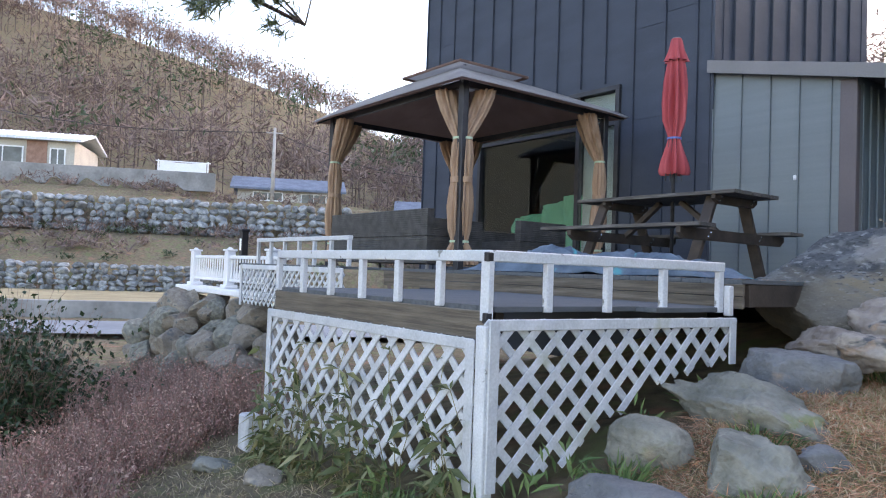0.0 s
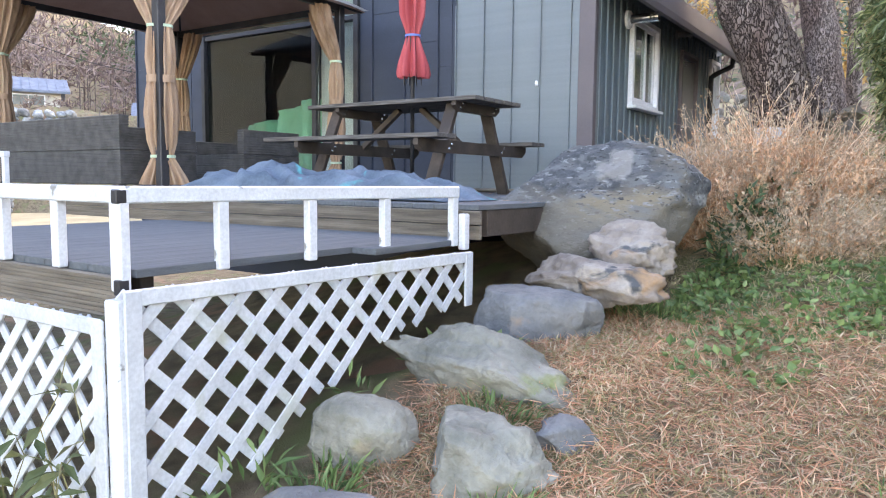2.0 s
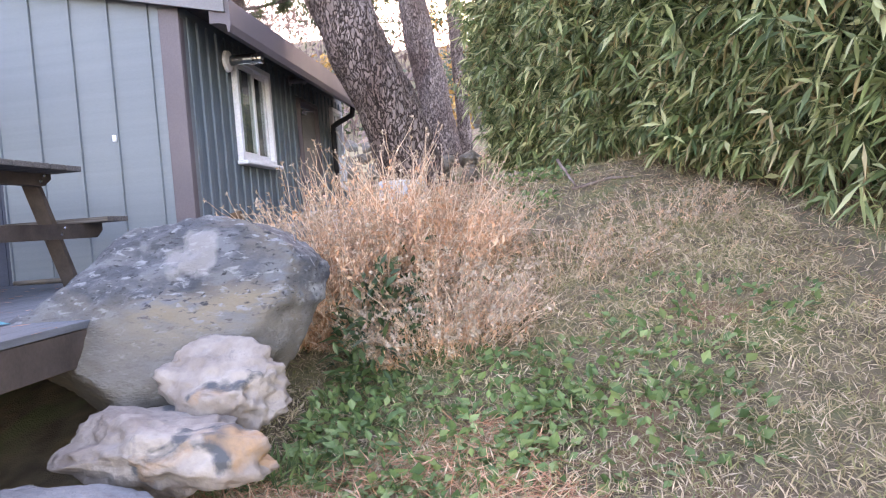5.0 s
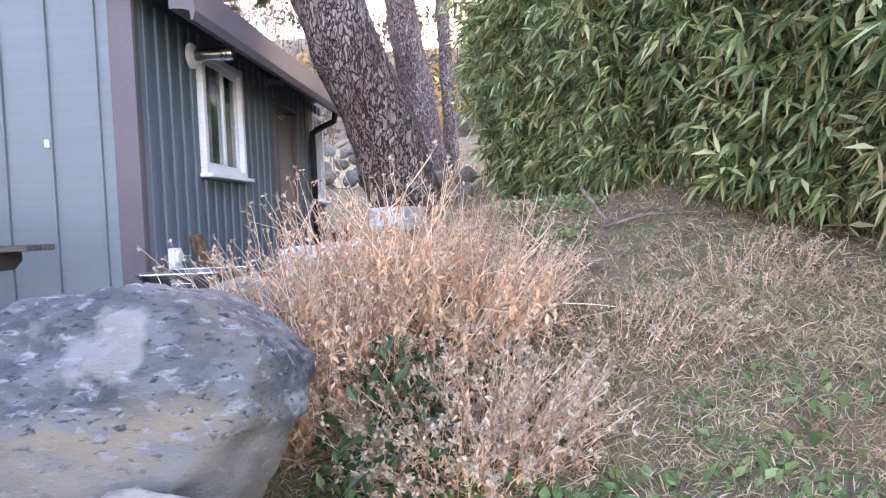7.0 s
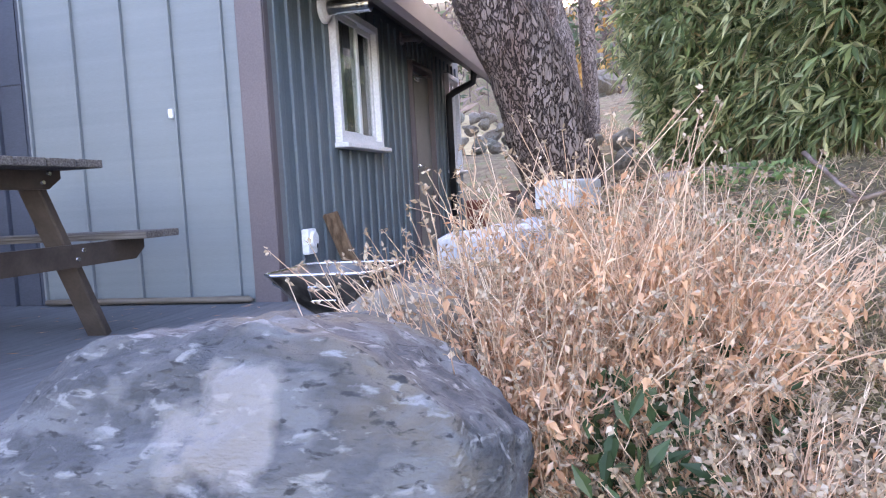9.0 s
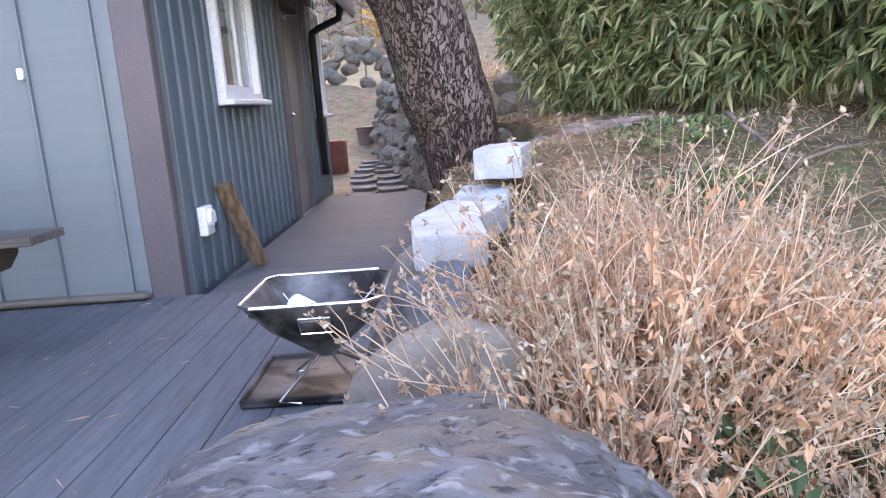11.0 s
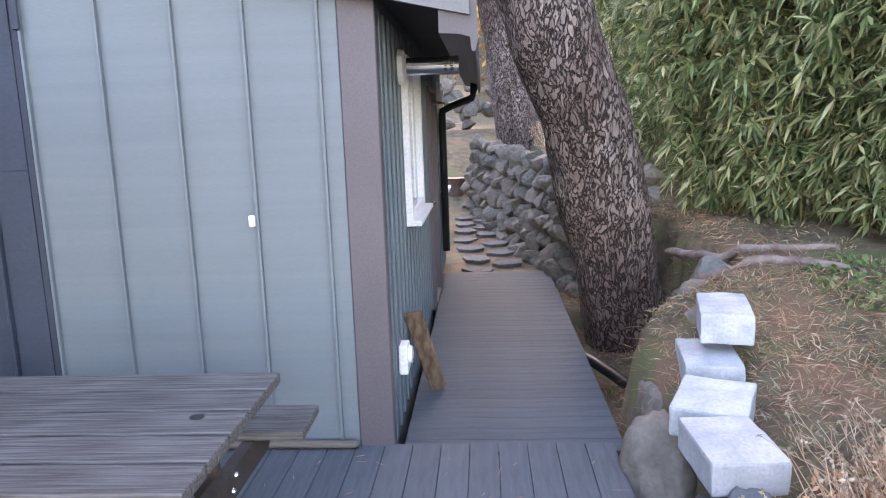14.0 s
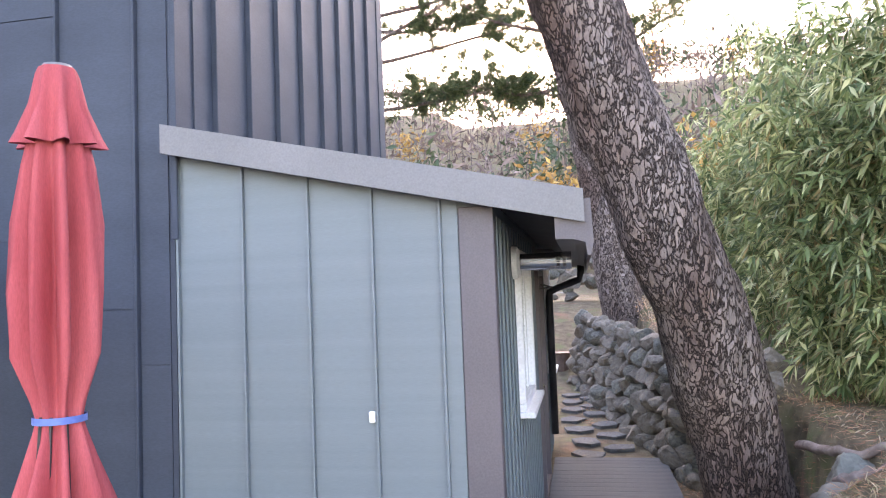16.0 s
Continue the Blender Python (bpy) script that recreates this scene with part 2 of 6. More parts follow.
# ---------- the ground ----------
def smooth(a, b, x):
    k = min(1, max(0, (x - a) / (b - a)))
    return k * k * (3 - 2 * k)


VU, VV = Vector((-0.906, 0.423)), Vector((0.423, 0.906))


def bank_x(y):
    return 1.32 - 0.206 * (y - 3.7) if y > 3.7 else 1.32 + 0.7 * smooth(3.7, 3.1, y)


def ground_z(x, y):
    """Lawn that climbs away from the start, cut down beside the decks, with the valley on the far side."""
    w = 1 - smooth(-3.2, -2.2, y)
    x, y = x + 0.15 * w * smooth(-20, -5, x), y - 0.4 * w
    yy = min(y, 0.8) + max(0, y - 0.8) * 0.12
    z = -0.78 - 0.03 * w + 0.08 * (min(x, 5) - 2.3) + 0.2 * (yy + 4.8) + 0.07 * max(0.0, yy + 2.5)
    if y < -8:
        z = z - (y + 8) * 0.12
    low = -0.33 if y > -2.4 else -0.33 - 0.5 * smooth(-2.4, -4.2, y)
    low = min(low, z)
    z += 0.20 * math.exp(-((x - 1.45) ** 2 + (y + 4.6) ** 2) / 0.62)
    shift = 0.3 * (1 - smooth(-3.4, -2.6, y))
    shift -= 0.85 * smooth(0.4, 1.7, y) * (1 - smooth(3.3, 4.1, y))
    k = smooth(1.14 - shift, 1.36 - shift, x + 0.05 * math.sin(3 * y))
    if y > -4.7:
        z = low + (z - low) * k
    if y > 3.0:
        far = -0.12 + 0.03 * (y - 4)
        edge = bank_x(y)
        z = far + (z + 0.40 * smooth(3.6, 6, y) - far) * smooth(edge, edge + 0.3, x)
    if y > 8.5:
        z += 1.3 * smooth(8.5, 14, y)
    u = (x - 3.3) * VU.x + (y + 8) * VU.y
    valley = 1 - smooth(-1.5, 0.5, y - 4 + 0.55 * (x + 2))
    if u > 5 and valley > 0:
        z = z + (-1.75 - z) * smooth(5.0, 12, u) * valley
        v = (x - 3.3) * VV.x + (y + 8) * VV.y
        if u > 42:
            rise = 1.45 * smooth(42.9, 43.2, u) + 2.0 * smooth(43.2, 50, u) + 2.3 * smooth(50.8, 51.2, u) + 1.1 * smooth(51.2, 56, u) + 1.2 * smooth(56.8, 57.2, u)
            rise -= smooth(52, 57, u) * (1.4 * smooth(-9, -3, v) + 0.9 * smooth(3, 14, v))
            z += (rise + max(16, 40 - 0.28 * v) * smooth(66, 210, u)) * valley
    if y > 14:
        z += 25 * smooth(28, 110, y) * (1 - valley)
    return z + 0.022 * noise.noise(Vector((x * 1.7, y * 1.7, 0))) + 0.01 * noise.noise(Vector((x * 6, y * 6, 3)))


def sheet(bm, xs, ys, fz):
    grid = [[bm.verts.new((x, y, fz(x, y))) for x in xs] for y in ys]
    for r0, r1 in zip(grid, grid[1:]):
        for a, b, c, d in zip(r0, r0[1:], r1[1:], r1):
            bm.faces.new((a, b, c, d))


def steps(lo, hi, fine_lo, fine_hi, fine, near_lo, near_hi, cap, grow=1.25):
    """Grid lines: fine in the garden, at most cap apart in the valley, wide beyond."""
    out = [fine_lo + i * fine for i in range(int((fine_hi - fine_lo) / fine) + 1)]
    s, x = fine, out[-1]
    while x < hi:
        s = min(s * grow, cap) if x < near_hi else s * grow
        x += s
        out.append(x)
    s, x = fine, out[0]
    while x > lo:
        s = min(s * grow, cap) if x > near_lo else s * grow
        x -= s
        out.insert(0, x)
    return out


M_GROUND = mat("dry_lawn_and_soil", (0.13, 0.10, 0.065), (0.24, 0.195, 0.125), 7.0, 0.95, 1.0, 150, world_space=True, dist=0.02,
               patches=[((0.16, 0.18, 0.08), 2.6, 0.52, 0.68), ((0.28, 0.165, 0.11), 1.6, 0.58, 0.70)])
bm = bmesh.new()
sheet(bm, steps(-600, 600, -3.0, 5.0, 0.07, -66, 10, 0.9), steps(-600, 700, -9.0, 4.5, 0.07, -22, 42, 1.1), ground_z)
whole("ground", bm, M_GROUND, "dry winter lawn on a slope with pine needles", "ground", kind="structure", smooth=True)

# ---------- decks ----------
def upright(poly, z0, z1, bm):
    lo = [bm.verts.new((x, y, z0)) for x, y in poly]
    hi = [bm.verts.new((x, y, z1)) for x, y in poly]
    bm.faces.new(lo[::-1])
    bm.faces.new(hi)
    for i in range(len(poly)):
        j = (i + 1) % len(poly)
        bm.faces.new((lo[i], lo[j], hi[j], hi[i]))


DECK_R0, DECK_R1 = 0.95, 1.09
LOW_Z = -0.17
deck_upper = thing("deck_upper", "weathered grey timber deck in front of the house", "deck", kind="structure")
deck_side = thing("deck_side", "grey timber walkway along the side wall", "deck", kind="structure")
deck_lower = thing("deck_lower", "lower grey timber deck with a white rail", "deck", kind="structure")


def planks_along_y(parent, x0, x1, y0f, y1f, top, w=0.14, gap=0.003):
    n = int((x1 - x0) / w)
    for i in range(n):
        xa = x0 + i * w
        ya, yb = y0f(xa + w / 2), y1f(xa + w / 2)
        bm = bmesh.new()
        box(bm, (w - gap, yb - ya, 0.028), bevel=0.002)
        ob = part("plank", bm, M_DECK, parent)
        ob.location = (xa + w / 2, (ya + yb) / 2, top - 0.014)


planks_along_y(deck_upper, -5.79, 1.09, lambda x: -3.75 if x < 0.95 else -3.72 + (x - 0.95) * 18, lambda x: -0.005, 0.0)
planks_along_y(deck_upper, -5.79, -3.0, lambda x: -4.22, lambda x: -3.755, 0.0)
planks_along_y(deck_lower, -1.62, 0.90, lambda x: -5.58 if x < 0.72 else -5.58 + (x - 0.72) * 9.4, lambda x: -3.79, LOW_Z)
side_mesh = None
for i in range(31):
    if side_mesh is None:
        bm = bmesh.new()
        box(bm, (1.11, 0.138, 0.028), bevel=0.002)
        side_mesh = finish(bm, "plank", M_DECKX)
    ob = new("plank", side_mesh)
    ob.parent = deck_side
    ob.location = (0.588, 0.075 + i * 0.14, -0.064)
for name, size, at, par in (("joist", (1.0, 0.05, 0.12), (0.6, 4.28, -0.14), deck_side), ("joist", (0.05, 4.2, 0.12), (1.09, 2.2, -0.14), deck_side),
                            ("joist", (0.05, 3.5, 0.14), (0.90, -1.9, -0.10), deck_upper), ("joist", (2.28, 0.05, 0.12), (-0.44, -5.50, -0.262), deck_lower)):
    bm = bmesh.new()
    box(bm, size, bevel=0.004)
    part(name, bm, M_LEG, par).location = at


def grooved(length, height, n):
    bm = bmesh.new()
    box(bm, (length, 0.022, height), bevel=0.003)
    for k in range(n):
        box(bm, (length, 0.006, height / n * 0.55), at=(0, -0.0135, -height / 2 + (k + 0.5) * height / n))
    return bm


for k in range(2):
    ob = part("riser_board", grooved(3.95, 0.072, 6), M_RISER, deck_upper)
    ob.location = (-1.02, -3.768, -0.066 - 0.076 * k)
ob = part("fascia_board", grooved(2.33, 0.135, 9), M_RISER, deck_lower)
ob.location = (-0.435, -5.60, -0.262)

# ---------- house ----------
def holed_wall(bm, axis, at, thick, lo, hi, z0, z1, holes):
    """A wall in the plane axis = at, from lo to hi, with rectangular holes (a, b, za, zb)."""
    cuts = sorted({lo, hi, *[h[0] for h in holes], *[h[1] for h in holes]})
    lev = sorted({z0, z1, *[h[2] for h in holes], *[h[3] for h in holes]})
    for a, b in zip(cuts, cuts[1:]):
        for za, zb in zip(lev, lev[1:]):
            if any(h[0] <= a and b <= h[1] and h[2] <= za and zb <= h[3] for h in holes):
                continue
            c = ((a + b) / 2, at, (za + zb) / 2) if axis == "y" else (at, (a + b) / 2, (za + zb) / 2)
            s = (b - a, thick, zb - za) if axis == "y" else (thick, b - a, zb - za)
            box(bm, s, c)


ROOF_L, ROOF_R = (-1.67, 2.50), (0.425, 2.035)


def eave(x):
    return ROOF_L[1] + (ROOF_R[1] - ROOF_L[1]) * (x - ROOF_L[0]) / (ROOF_R[0] - ROOF_L[0])


# front wall of the low annex
bm = bmesh.new()
vs = [bm.verts.new(p) for p in ((-1.66, 0.0, -0.1), (-0.003, 0.0, -0.1), (-0.003, 0.0, eave(0) + 0.02), (-1.66, 0.0, eave(-1.66) + 0.02))]
face = bm.faces.new(vs)
ext = bmesh.ops.extrude_face_region(bm, geom=[face])
bmesh.ops.translate(bm, vec=(0, 0.12, 0), verts=[v for v in ext["geom"] if isinstance(v, bmesh.types.BMVert)])
wall_front = whole("wall_front", bm, M_SIDE, "pale blue-grey metal clad annex wall", "wall", kind="structure")
RIBS = [-1.64, -1.28, -0.93, -0.60, -0.26]
for a, b in zip(RIBS, RIBS[1:] + [-0.17]):
    bm = bmesh.new()
    vs = [bm.verts.new((x, -0.004, z)) for x, z in ((a + 0.004, 0.02), (b - 0.004, 0.02), (b - 0.004, eave(b)), (a + 0.004, eave(a)))]
    face = bm.faces.new(vs)
    ext = bmesh.ops.extrude_face_region(bm, geom=[face])
    bmesh.ops.translate(bm, vec=(0, -0.006, 0), verts=[v for v in ext["geom"] if isinstance(v, bmesh.types.BMVert)])
    part("panel", bm, M_SIDE, wall_front)
    bm = bmesh.new()
    box(bm, (0.014, 0.034, eave(a) - 0.02), (a, -0.018, (eave(a) + 0.02) / 2), bevel=0.004, segments=2)
    part("rib", bm, M_SIDE, wall_front)
bm = bmesh.new()
box(bm, (0.17, 0.02, 2.15), (-0.085, -0.012, 1.055), bevel=0.004)
box(bm, (0.02, 0.06, 2.08), (-0.0095, 0.028, 1.02), bevel=0.004)
part("corner_trim", bm, M_TRIM, wall_front)

# side wall of the annex, with window and door
WIN = (1.03, 1.92, 0.985, 1.95)
DOOR = (2.95, 3.72, -0.05, 1.86)
WIN2 = (4.45, 4.95, 0.85, 1.95)
bm = bmesh.new()
holed_wall(bm, "x", -0.08, 0.12, 0.12, 5.2, -0.3, 2.2, [WIN, DOOR, WIN2])
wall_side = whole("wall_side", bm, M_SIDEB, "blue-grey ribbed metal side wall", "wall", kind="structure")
bm_rib = bmesh.new()
box(bm_rib, (0.026, 0.07, 1.0), bevel=0.011, segments=2)
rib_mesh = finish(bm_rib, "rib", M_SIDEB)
for i in range(27):
    y = 0.17 + i * 0.186
    spans = [(-0.05, 2.1)]
    for a, b, za, zb in (WIN, DOOR, WIN2):
        if a - 0.03 < y < b + 0.03:
            spans = [s for s in ((-0.05, za - 0.05), (zb + 0.05, 2.1)) if s[1] - s[0] > 0.1]
    for za, zb in spans:
        ob = new("rib", rib_mesh)
        ob.parent = wall_side
        ob.matrix_basis = Matrix.LocRotScale((-0.012, y, (za + zb) / 2), None, (1, 1, zb - za))

# roof of the annex
bm = bmesh.new()
def slab(bm, x0, z0, x1, z1, y0, y1, t):
    pts = [(x0, y0, z0), (x1, y0, z1), (x1, y1, z1), (x0, y1, z0)]
    lo = [bm.verts.new(p) for p in pts]
    hi = [bm.verts.new((p[0], p[1], p[2] + t)) for p in pts]
    bm.faces.new(lo[::-1])
    bm.faces.new(hi)
    for i in range(4):
        j = (i + 1) % 4
        bm.faces.new((lo[i], lo[j], hi[j], hi[i]))
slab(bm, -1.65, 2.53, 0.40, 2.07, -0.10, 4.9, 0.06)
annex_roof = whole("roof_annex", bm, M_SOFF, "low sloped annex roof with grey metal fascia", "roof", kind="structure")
bm = bmesh.new()
slab(bm, -1.67, 2.485, 0.425, 2.02, -0.13, -0.10, 0.15)
part("fascia", bm, M_FASC, annex_roof)
bm = bmesh.new()
prof = [(0.29, 2.06), (0.40, 2.07), (0.43, 2.13), (0.455, 2.13), (0.462, 1.93), (0.448, 1.87), (0.432, 1.87), (0.425, 1.93), (0.375, 1.945), (0.29, 1.95)]
ends = [[bm.verts.new((x, y, z)) for x, z in prof] for y in (-0.10, 4.9)]
for i in range(len(prof)):
    j = (i + 1) % len(prof)
    bm.faces.new((ends[0][i], ends[0][j], ends[1][j], ends[1][i]))
for row in ends:
    bm.faces.new(row)
part("gutter", bm, M_TRIM, annex_roof)

# tall dark house
GL = (-6.0, -3.05, 0.0, 2.62)
bm = bmesh.new()
holed_wall(bm, "y", 0.10, 0.2, -7.6, -1.67, -1.2, 5.2, [GL])
box(bm, (0.2, 3.8, 6.4), (-1.76, 2.1, 2.0))
box(bm, (0.2, 3.8, 6.4), (-7.5, 2.1, 2.0))
box(bm, (5.9, 0.2, 6.4), (-4.6, 4.1, 2.0))
wall_main = whole("wall_main", bm, M_DARK, "tall dark slate metal clad house wall", "wall", kind="structure")
rnd = random.Random(5)
xs = [-7.59, -7.2, -6.78, -6.27, -5.75, -5.3, -4.76, -4.25, -3.78, -3.33, -2.84, -2.35, -1.88, -1.69]
for a, b in zip(xs, xs[1:]):
    bm = bmesh.new()
    lo = 2.68 if a > GL[0] - 0.3 and b < GL[1] + 0.3 else 0.0
    box(bm, (0.016, 0.04, 5.2 - lo), (a, -0.018, (5.2 + lo) / 2), bevel=0.004)
    part("rib", bm, M_DARK, wall_main)
    if lo == 0:
        z = 0.0
        while z < 5.2:
            zb = min(5.2, z + rnd.uniform(1.1, 2.2))
            bm = bmesh.new()
            box(bm, (b - a - 0.02, 0.008, zb - z - 0.006), ((a + b) / 2, -0.004, (z + zb) / 2))
            part("panel", bm, M_DARK, wall_main)
            z = zb
for k in range(9):
    bm = bmesh.new()
    box(bm, (0.035, 0.016, 3.2), (-1.645, -0.04 + k * 0.45, 3.65), bevel=0.004)
    part("rib", bm, M_DARK, wall_main)
bm = bmesh.new()
box(bm, (6.3, 4.5, 0.12), (-4.6, 2.1, 5.26), bevel=0.01)
whole("roof_main", bm, M_DARK, "dark flat roof of the tall house", "roof", kind="structure")

# ---------- openings of the house ----------
def glass_mat(name, tint, rough=0.02):
    m = bpy.data.materials.new(name)
    m.use_nodes = True
    p = m.node_tree.nodes["Principled BSDF"]
    p.inputs["Base Color"].default_value = (*tint, 1)
    p.inputs["Transmission Weight"].default_value = 1.0
    p.inputs["Roughness"].default_value = rough
    p.inputs["IOR"].default_value = 1.5
    return m


M_GLASS = glass_mat("window_glass", (0.75, 0.85, 0.83))
M_UPVC = mat("white_window_plastic", (0.74, 0.76, 0.79), (0.80, 0.81, 0.84), 4.0, 0.35, 0.05, 60)
M_BLIND = mat("pale_roller_blind", (0.42, 0.43, 0.42), (0.5, 0.51, 0.5), 4.0, 0.8, 0.1, 90)
M_DOOR = mat("grey_beige_door_paint", (0.19, 0.185, 0.17), (0.23, 0.22, 0.205), 3.0, 0.45, 0.08, 70)
M_CHROME = mat("brushed_chrome", (0.6, 0.6, 0.6), (0.75, 0.75, 0.75), 5.0, 0.22, 0.05, 90, metal=1.0)
M_BLACK = mat("black_plastic", (0.012, 0.012, 0.014), (0.03, 0.03, 0.034), 5.0, 0.45, 0.15, 70)
M_ROOM = mat("dim_room_plaster", (0.30, 0.30, 0.28), (0.36, 0.36, 0.34), 2.0, 0.9, 0.1)
M_GREEN = mat("green_sheet_fabric", (0.10, 0.34, 0.22), (0.14, 0.42, 0.28), 2.0, 0.8, 0.2)


def rect_ring(bm, axis, at, a0, a1, z0, z1, w, depth):
    for lo, hi, za, zb in ((a0, a1, z0, z0 + w), (a0, a1, z1 - w, z1), (a0, a0 + w, z0 + w, z1 - w), (a1 - w, a1, z0 + w, z1 - w)):
        c, s = (lo + hi) / 2, hi - lo
        if axis == "x":
            box(bm, (depth, s, zb - za), (at, c, (za + zb) / 2), bevel=0.004)
        else:
            box(bm, (s, depth, zb - za), (c, at, (za + zb) / 2), bevel=0.004)


def side_window(name, win, label):
    a0, a1, z0, z1 = win
    holder = thing(name, label, "window", kind="structure")
    bm = bmesh.new()
    rect_ring(bm, "x", -0.01, a0 - 0.02, a1 + 0.02, z0 - 0.01, z1 + 0.02, 0.055, 0.09)
    part("window_frame", bm, M_UPVC, holder)
    bm = bmesh.new()
    box(bm, (0.13, a1 - a0 + 0.10, 0.035), (0.025, (a0 + a1) / 2, z0 - 0.02), bevel=0.006)
    part("window_sill", bm, M_UPVC, holder)
    mid = (a0 + a1) / 2
    for lo, hi, x in ((a0 + 0.035, mid + 0.02, 0.005), (mid - 0.02, a1 - 0.035, -0.025)):
        bm = bmesh.new()
        rect_ring(bm, "x", x, lo, hi, z0 + 0.045, z1 - 0.035, 0.045, 0.028)
        sash = part("sash", bm, M_UPVC, holder)
        bm = bmesh.new()
        box(bm, (0.005, hi - lo - 0.08, z1 - z0 - 0.16), (x, (lo + hi) / 2, (z0 + z1) / 2))
        pane = part("pane", bm, M_GLASS, sash)
        pane.visible_shadow = False
    return holder


side_window("window_1", WIN, "white plastic sliding window in the side wall")
side_window("window_2", WIN2, "narrow white window near the back corner")
bm = bmesh.new()
box(bm, (0.02, 0.42, 0.92), (-0.11, 1.26, 1.46), bevel=0.004)
tagged(part("roller_blind", bm, M_BLIND), "pale roller blind behind the window", "blind")

door_1 = thing("door_1", "grey beige back door, closed", "door", kind="structure")
bm = bmesh.new()
box(bm, (0.045, 0.70, 1.84), (-0.045, 3.335, 0.87), bevel=0.005)
part("door_leaf", bm, M_DOOR, door_1)
bm = bmesh.new()
rect_ring(bm, "x", -0.03, 2.94, 3.73, -0.10, 1.88, 0.04, 0.11)
part("door_frame", bm, M_TRIM, door_1)
bm = bmesh.new()
tube(bm, [(-0.03, 3.03, 0.86), (0.03, 3.03, 0.86)], 0.02, 12)
tube(bm, [(0.03, 3.03, 0.86), (0.035, 3.05, 0.86), (0.035, 3.15, 0.855)], 0.009, 8)
part("door_handle", bm, M_CHROME, door_1, smooth=True)
bm = bmesh.new()
box(bm, (0.05, 0.2, 0.05), (0.0, 3.1, 1.72), bevel=0.006)
tube(bm, [(0.02, 3.02, 1.72), (0.13, 3.2, 1.73), (0.02, 3.35, 1.76)], 0.008, 6)
part("door_closer", bm, M_CHROME, door_1)

# patio doors under the canopy
patio = thing("door_2", "large dark framed sliding glass patio doors", "patio door", kind="structure")
bm = bmesh.new()
rect_ring(bm, "y", 0.02, GL[0], GL[1], GL[2], GL[3], 0.07, 0.14)
box(bm, (2.85, 0.10, 0.06), (-4.52, 0.02, 2.10), bevel=0.005)
box(bm, (0.07, 0.10, 2.55), (-3.80, 0.015, 1.31), bevel=0.005)
part("door_frame", bm, M_STEEL, patio)
for x0, x1, z0, z1 in ((-5.93, -3.84, 0.07, 2.07), (-3.76, -3.12, 0.07, 2.07), (-5.93, -3.84, 2.13, 2.55), (-3.76, -3.12, 2.13, 2.55)):
    bm = bmesh.new()
    box(bm, (x1 - x0, 0.008, z1 - z0), ((x0 + x1) / 2, 0.02, (z0 + z1) / 2))
    part("pane", bm, M_GLASS, patio).visible_shadow = False
bm = bmesh.new()
box(bm, (0.66, 0.01, 2.5), (-3.44, 0.09, 1.3), bevel=0.002)
tagged(part("roller_blind", bm, M_BLIND), "pale blind drawn behind the narrow patio pane", "blind")
bm = bmesh.new()
nx, nz = 26, 14
grid = [[bm.verts.new((-5.5 + 1.75 * i / nx, 0.35 + 0.10 * math.sin(i * 0.9) + 0.05 * math.sin(i * 2.3 + k), 0.05 + (0.85 + 0.30 * smooth(0.1, 0.8, i / nx)) * k / nz)) for i in range(nx + 1)] for k in range(nz + 1)]
for r0, r1 in zip(grid, grid[1:]):
    for a, b, c, d in zip(r0, r0[1:], r1[1:], r1):
        bm.faces.new((a, b, c, d))
ob = whole("dust_sheet", bm, M_GREEN, "pale green sheet draped behind the patio glass", "sheet", smooth=True)
ob.modifiers.new("thickness", "SOLIDIFY").thickness = 0.01
bm = bmesh.new()
box(bm, (5.5, 3.7, 0.06), (-4.6, 2.15, -0.03))
whole("floor_indoor", bm, M_ROOM, "plain indoor floor seen through the glass", "floor", kind="structure")
bm = bmesh.new()
box(bm, (5.5, 3.7, 0.06), (-4.6, 2.15, 2.9))
whole("ceiling", bm, M_ROOM, "plain indoor ceiling", "ceiling", kind="structure")
bm = bmesh.new()
box(bm, (1.5, 4.9, 0.04), (-0.9, 2.6, -0.06))
whole("floor_annex", bm, M_ROOM, "plain annex floor behind the window", "floor", kind="structure")
bm = bmesh.new()
box(bm, (1.6, 0.1, 2.3), (-0.9, 5.15, 1.1))
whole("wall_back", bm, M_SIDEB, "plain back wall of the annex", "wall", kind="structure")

# ---------- small fittings on the walls ----------
FY, FZ_ = 0.88, 1.885
bm = bmesh.new()
tube(bm, [(-0.05, FY, FZ_), (0.25, FY, FZ_)], 0.05, 20)
tube(bm, [(0.25, FY, FZ_), (0.345, FY, FZ_)], 0.053, 20)
flue = whole("boiler_flue", bm, M_CHROME, "chrome boiler flue pipe sticking out above the window", "flue", smooth=False)
bm = bmesh.new()
tube(bm, [(0.0, FY, FZ_), (0.03, FY, FZ_), (0.045, FY, FZ_)], [0.10, 0.095, 0.06], 20)
part("collar", bm, M_UPVC, flue, "white wall collar")
for k in range(10):
    bm = bmesh.new()
    box(bm, (0.02, 0.006, 0.006), (0.27 + 0.035 * (k % 2), FY - 0.053, FZ_ - 0.03 + 0.012 * (k // 2)))
    part("slot", bm, M_BLACK, flue)
bm = bmesh.new()
tube(bm, [(0.0, 2.70, 2.03), (0.02, 2.70, 2.03)], [0.06, 0.05], 14)
tube(bm, [(0.0, 2.70, 2.03), (0.16, 2.70, 2.02), (0.19, 2.70, 1.99)], 0.032, 12)
whole("vent_pipe", bm, M_FASC, "short grey vent elbow under the eaves", "vent", smooth=True)

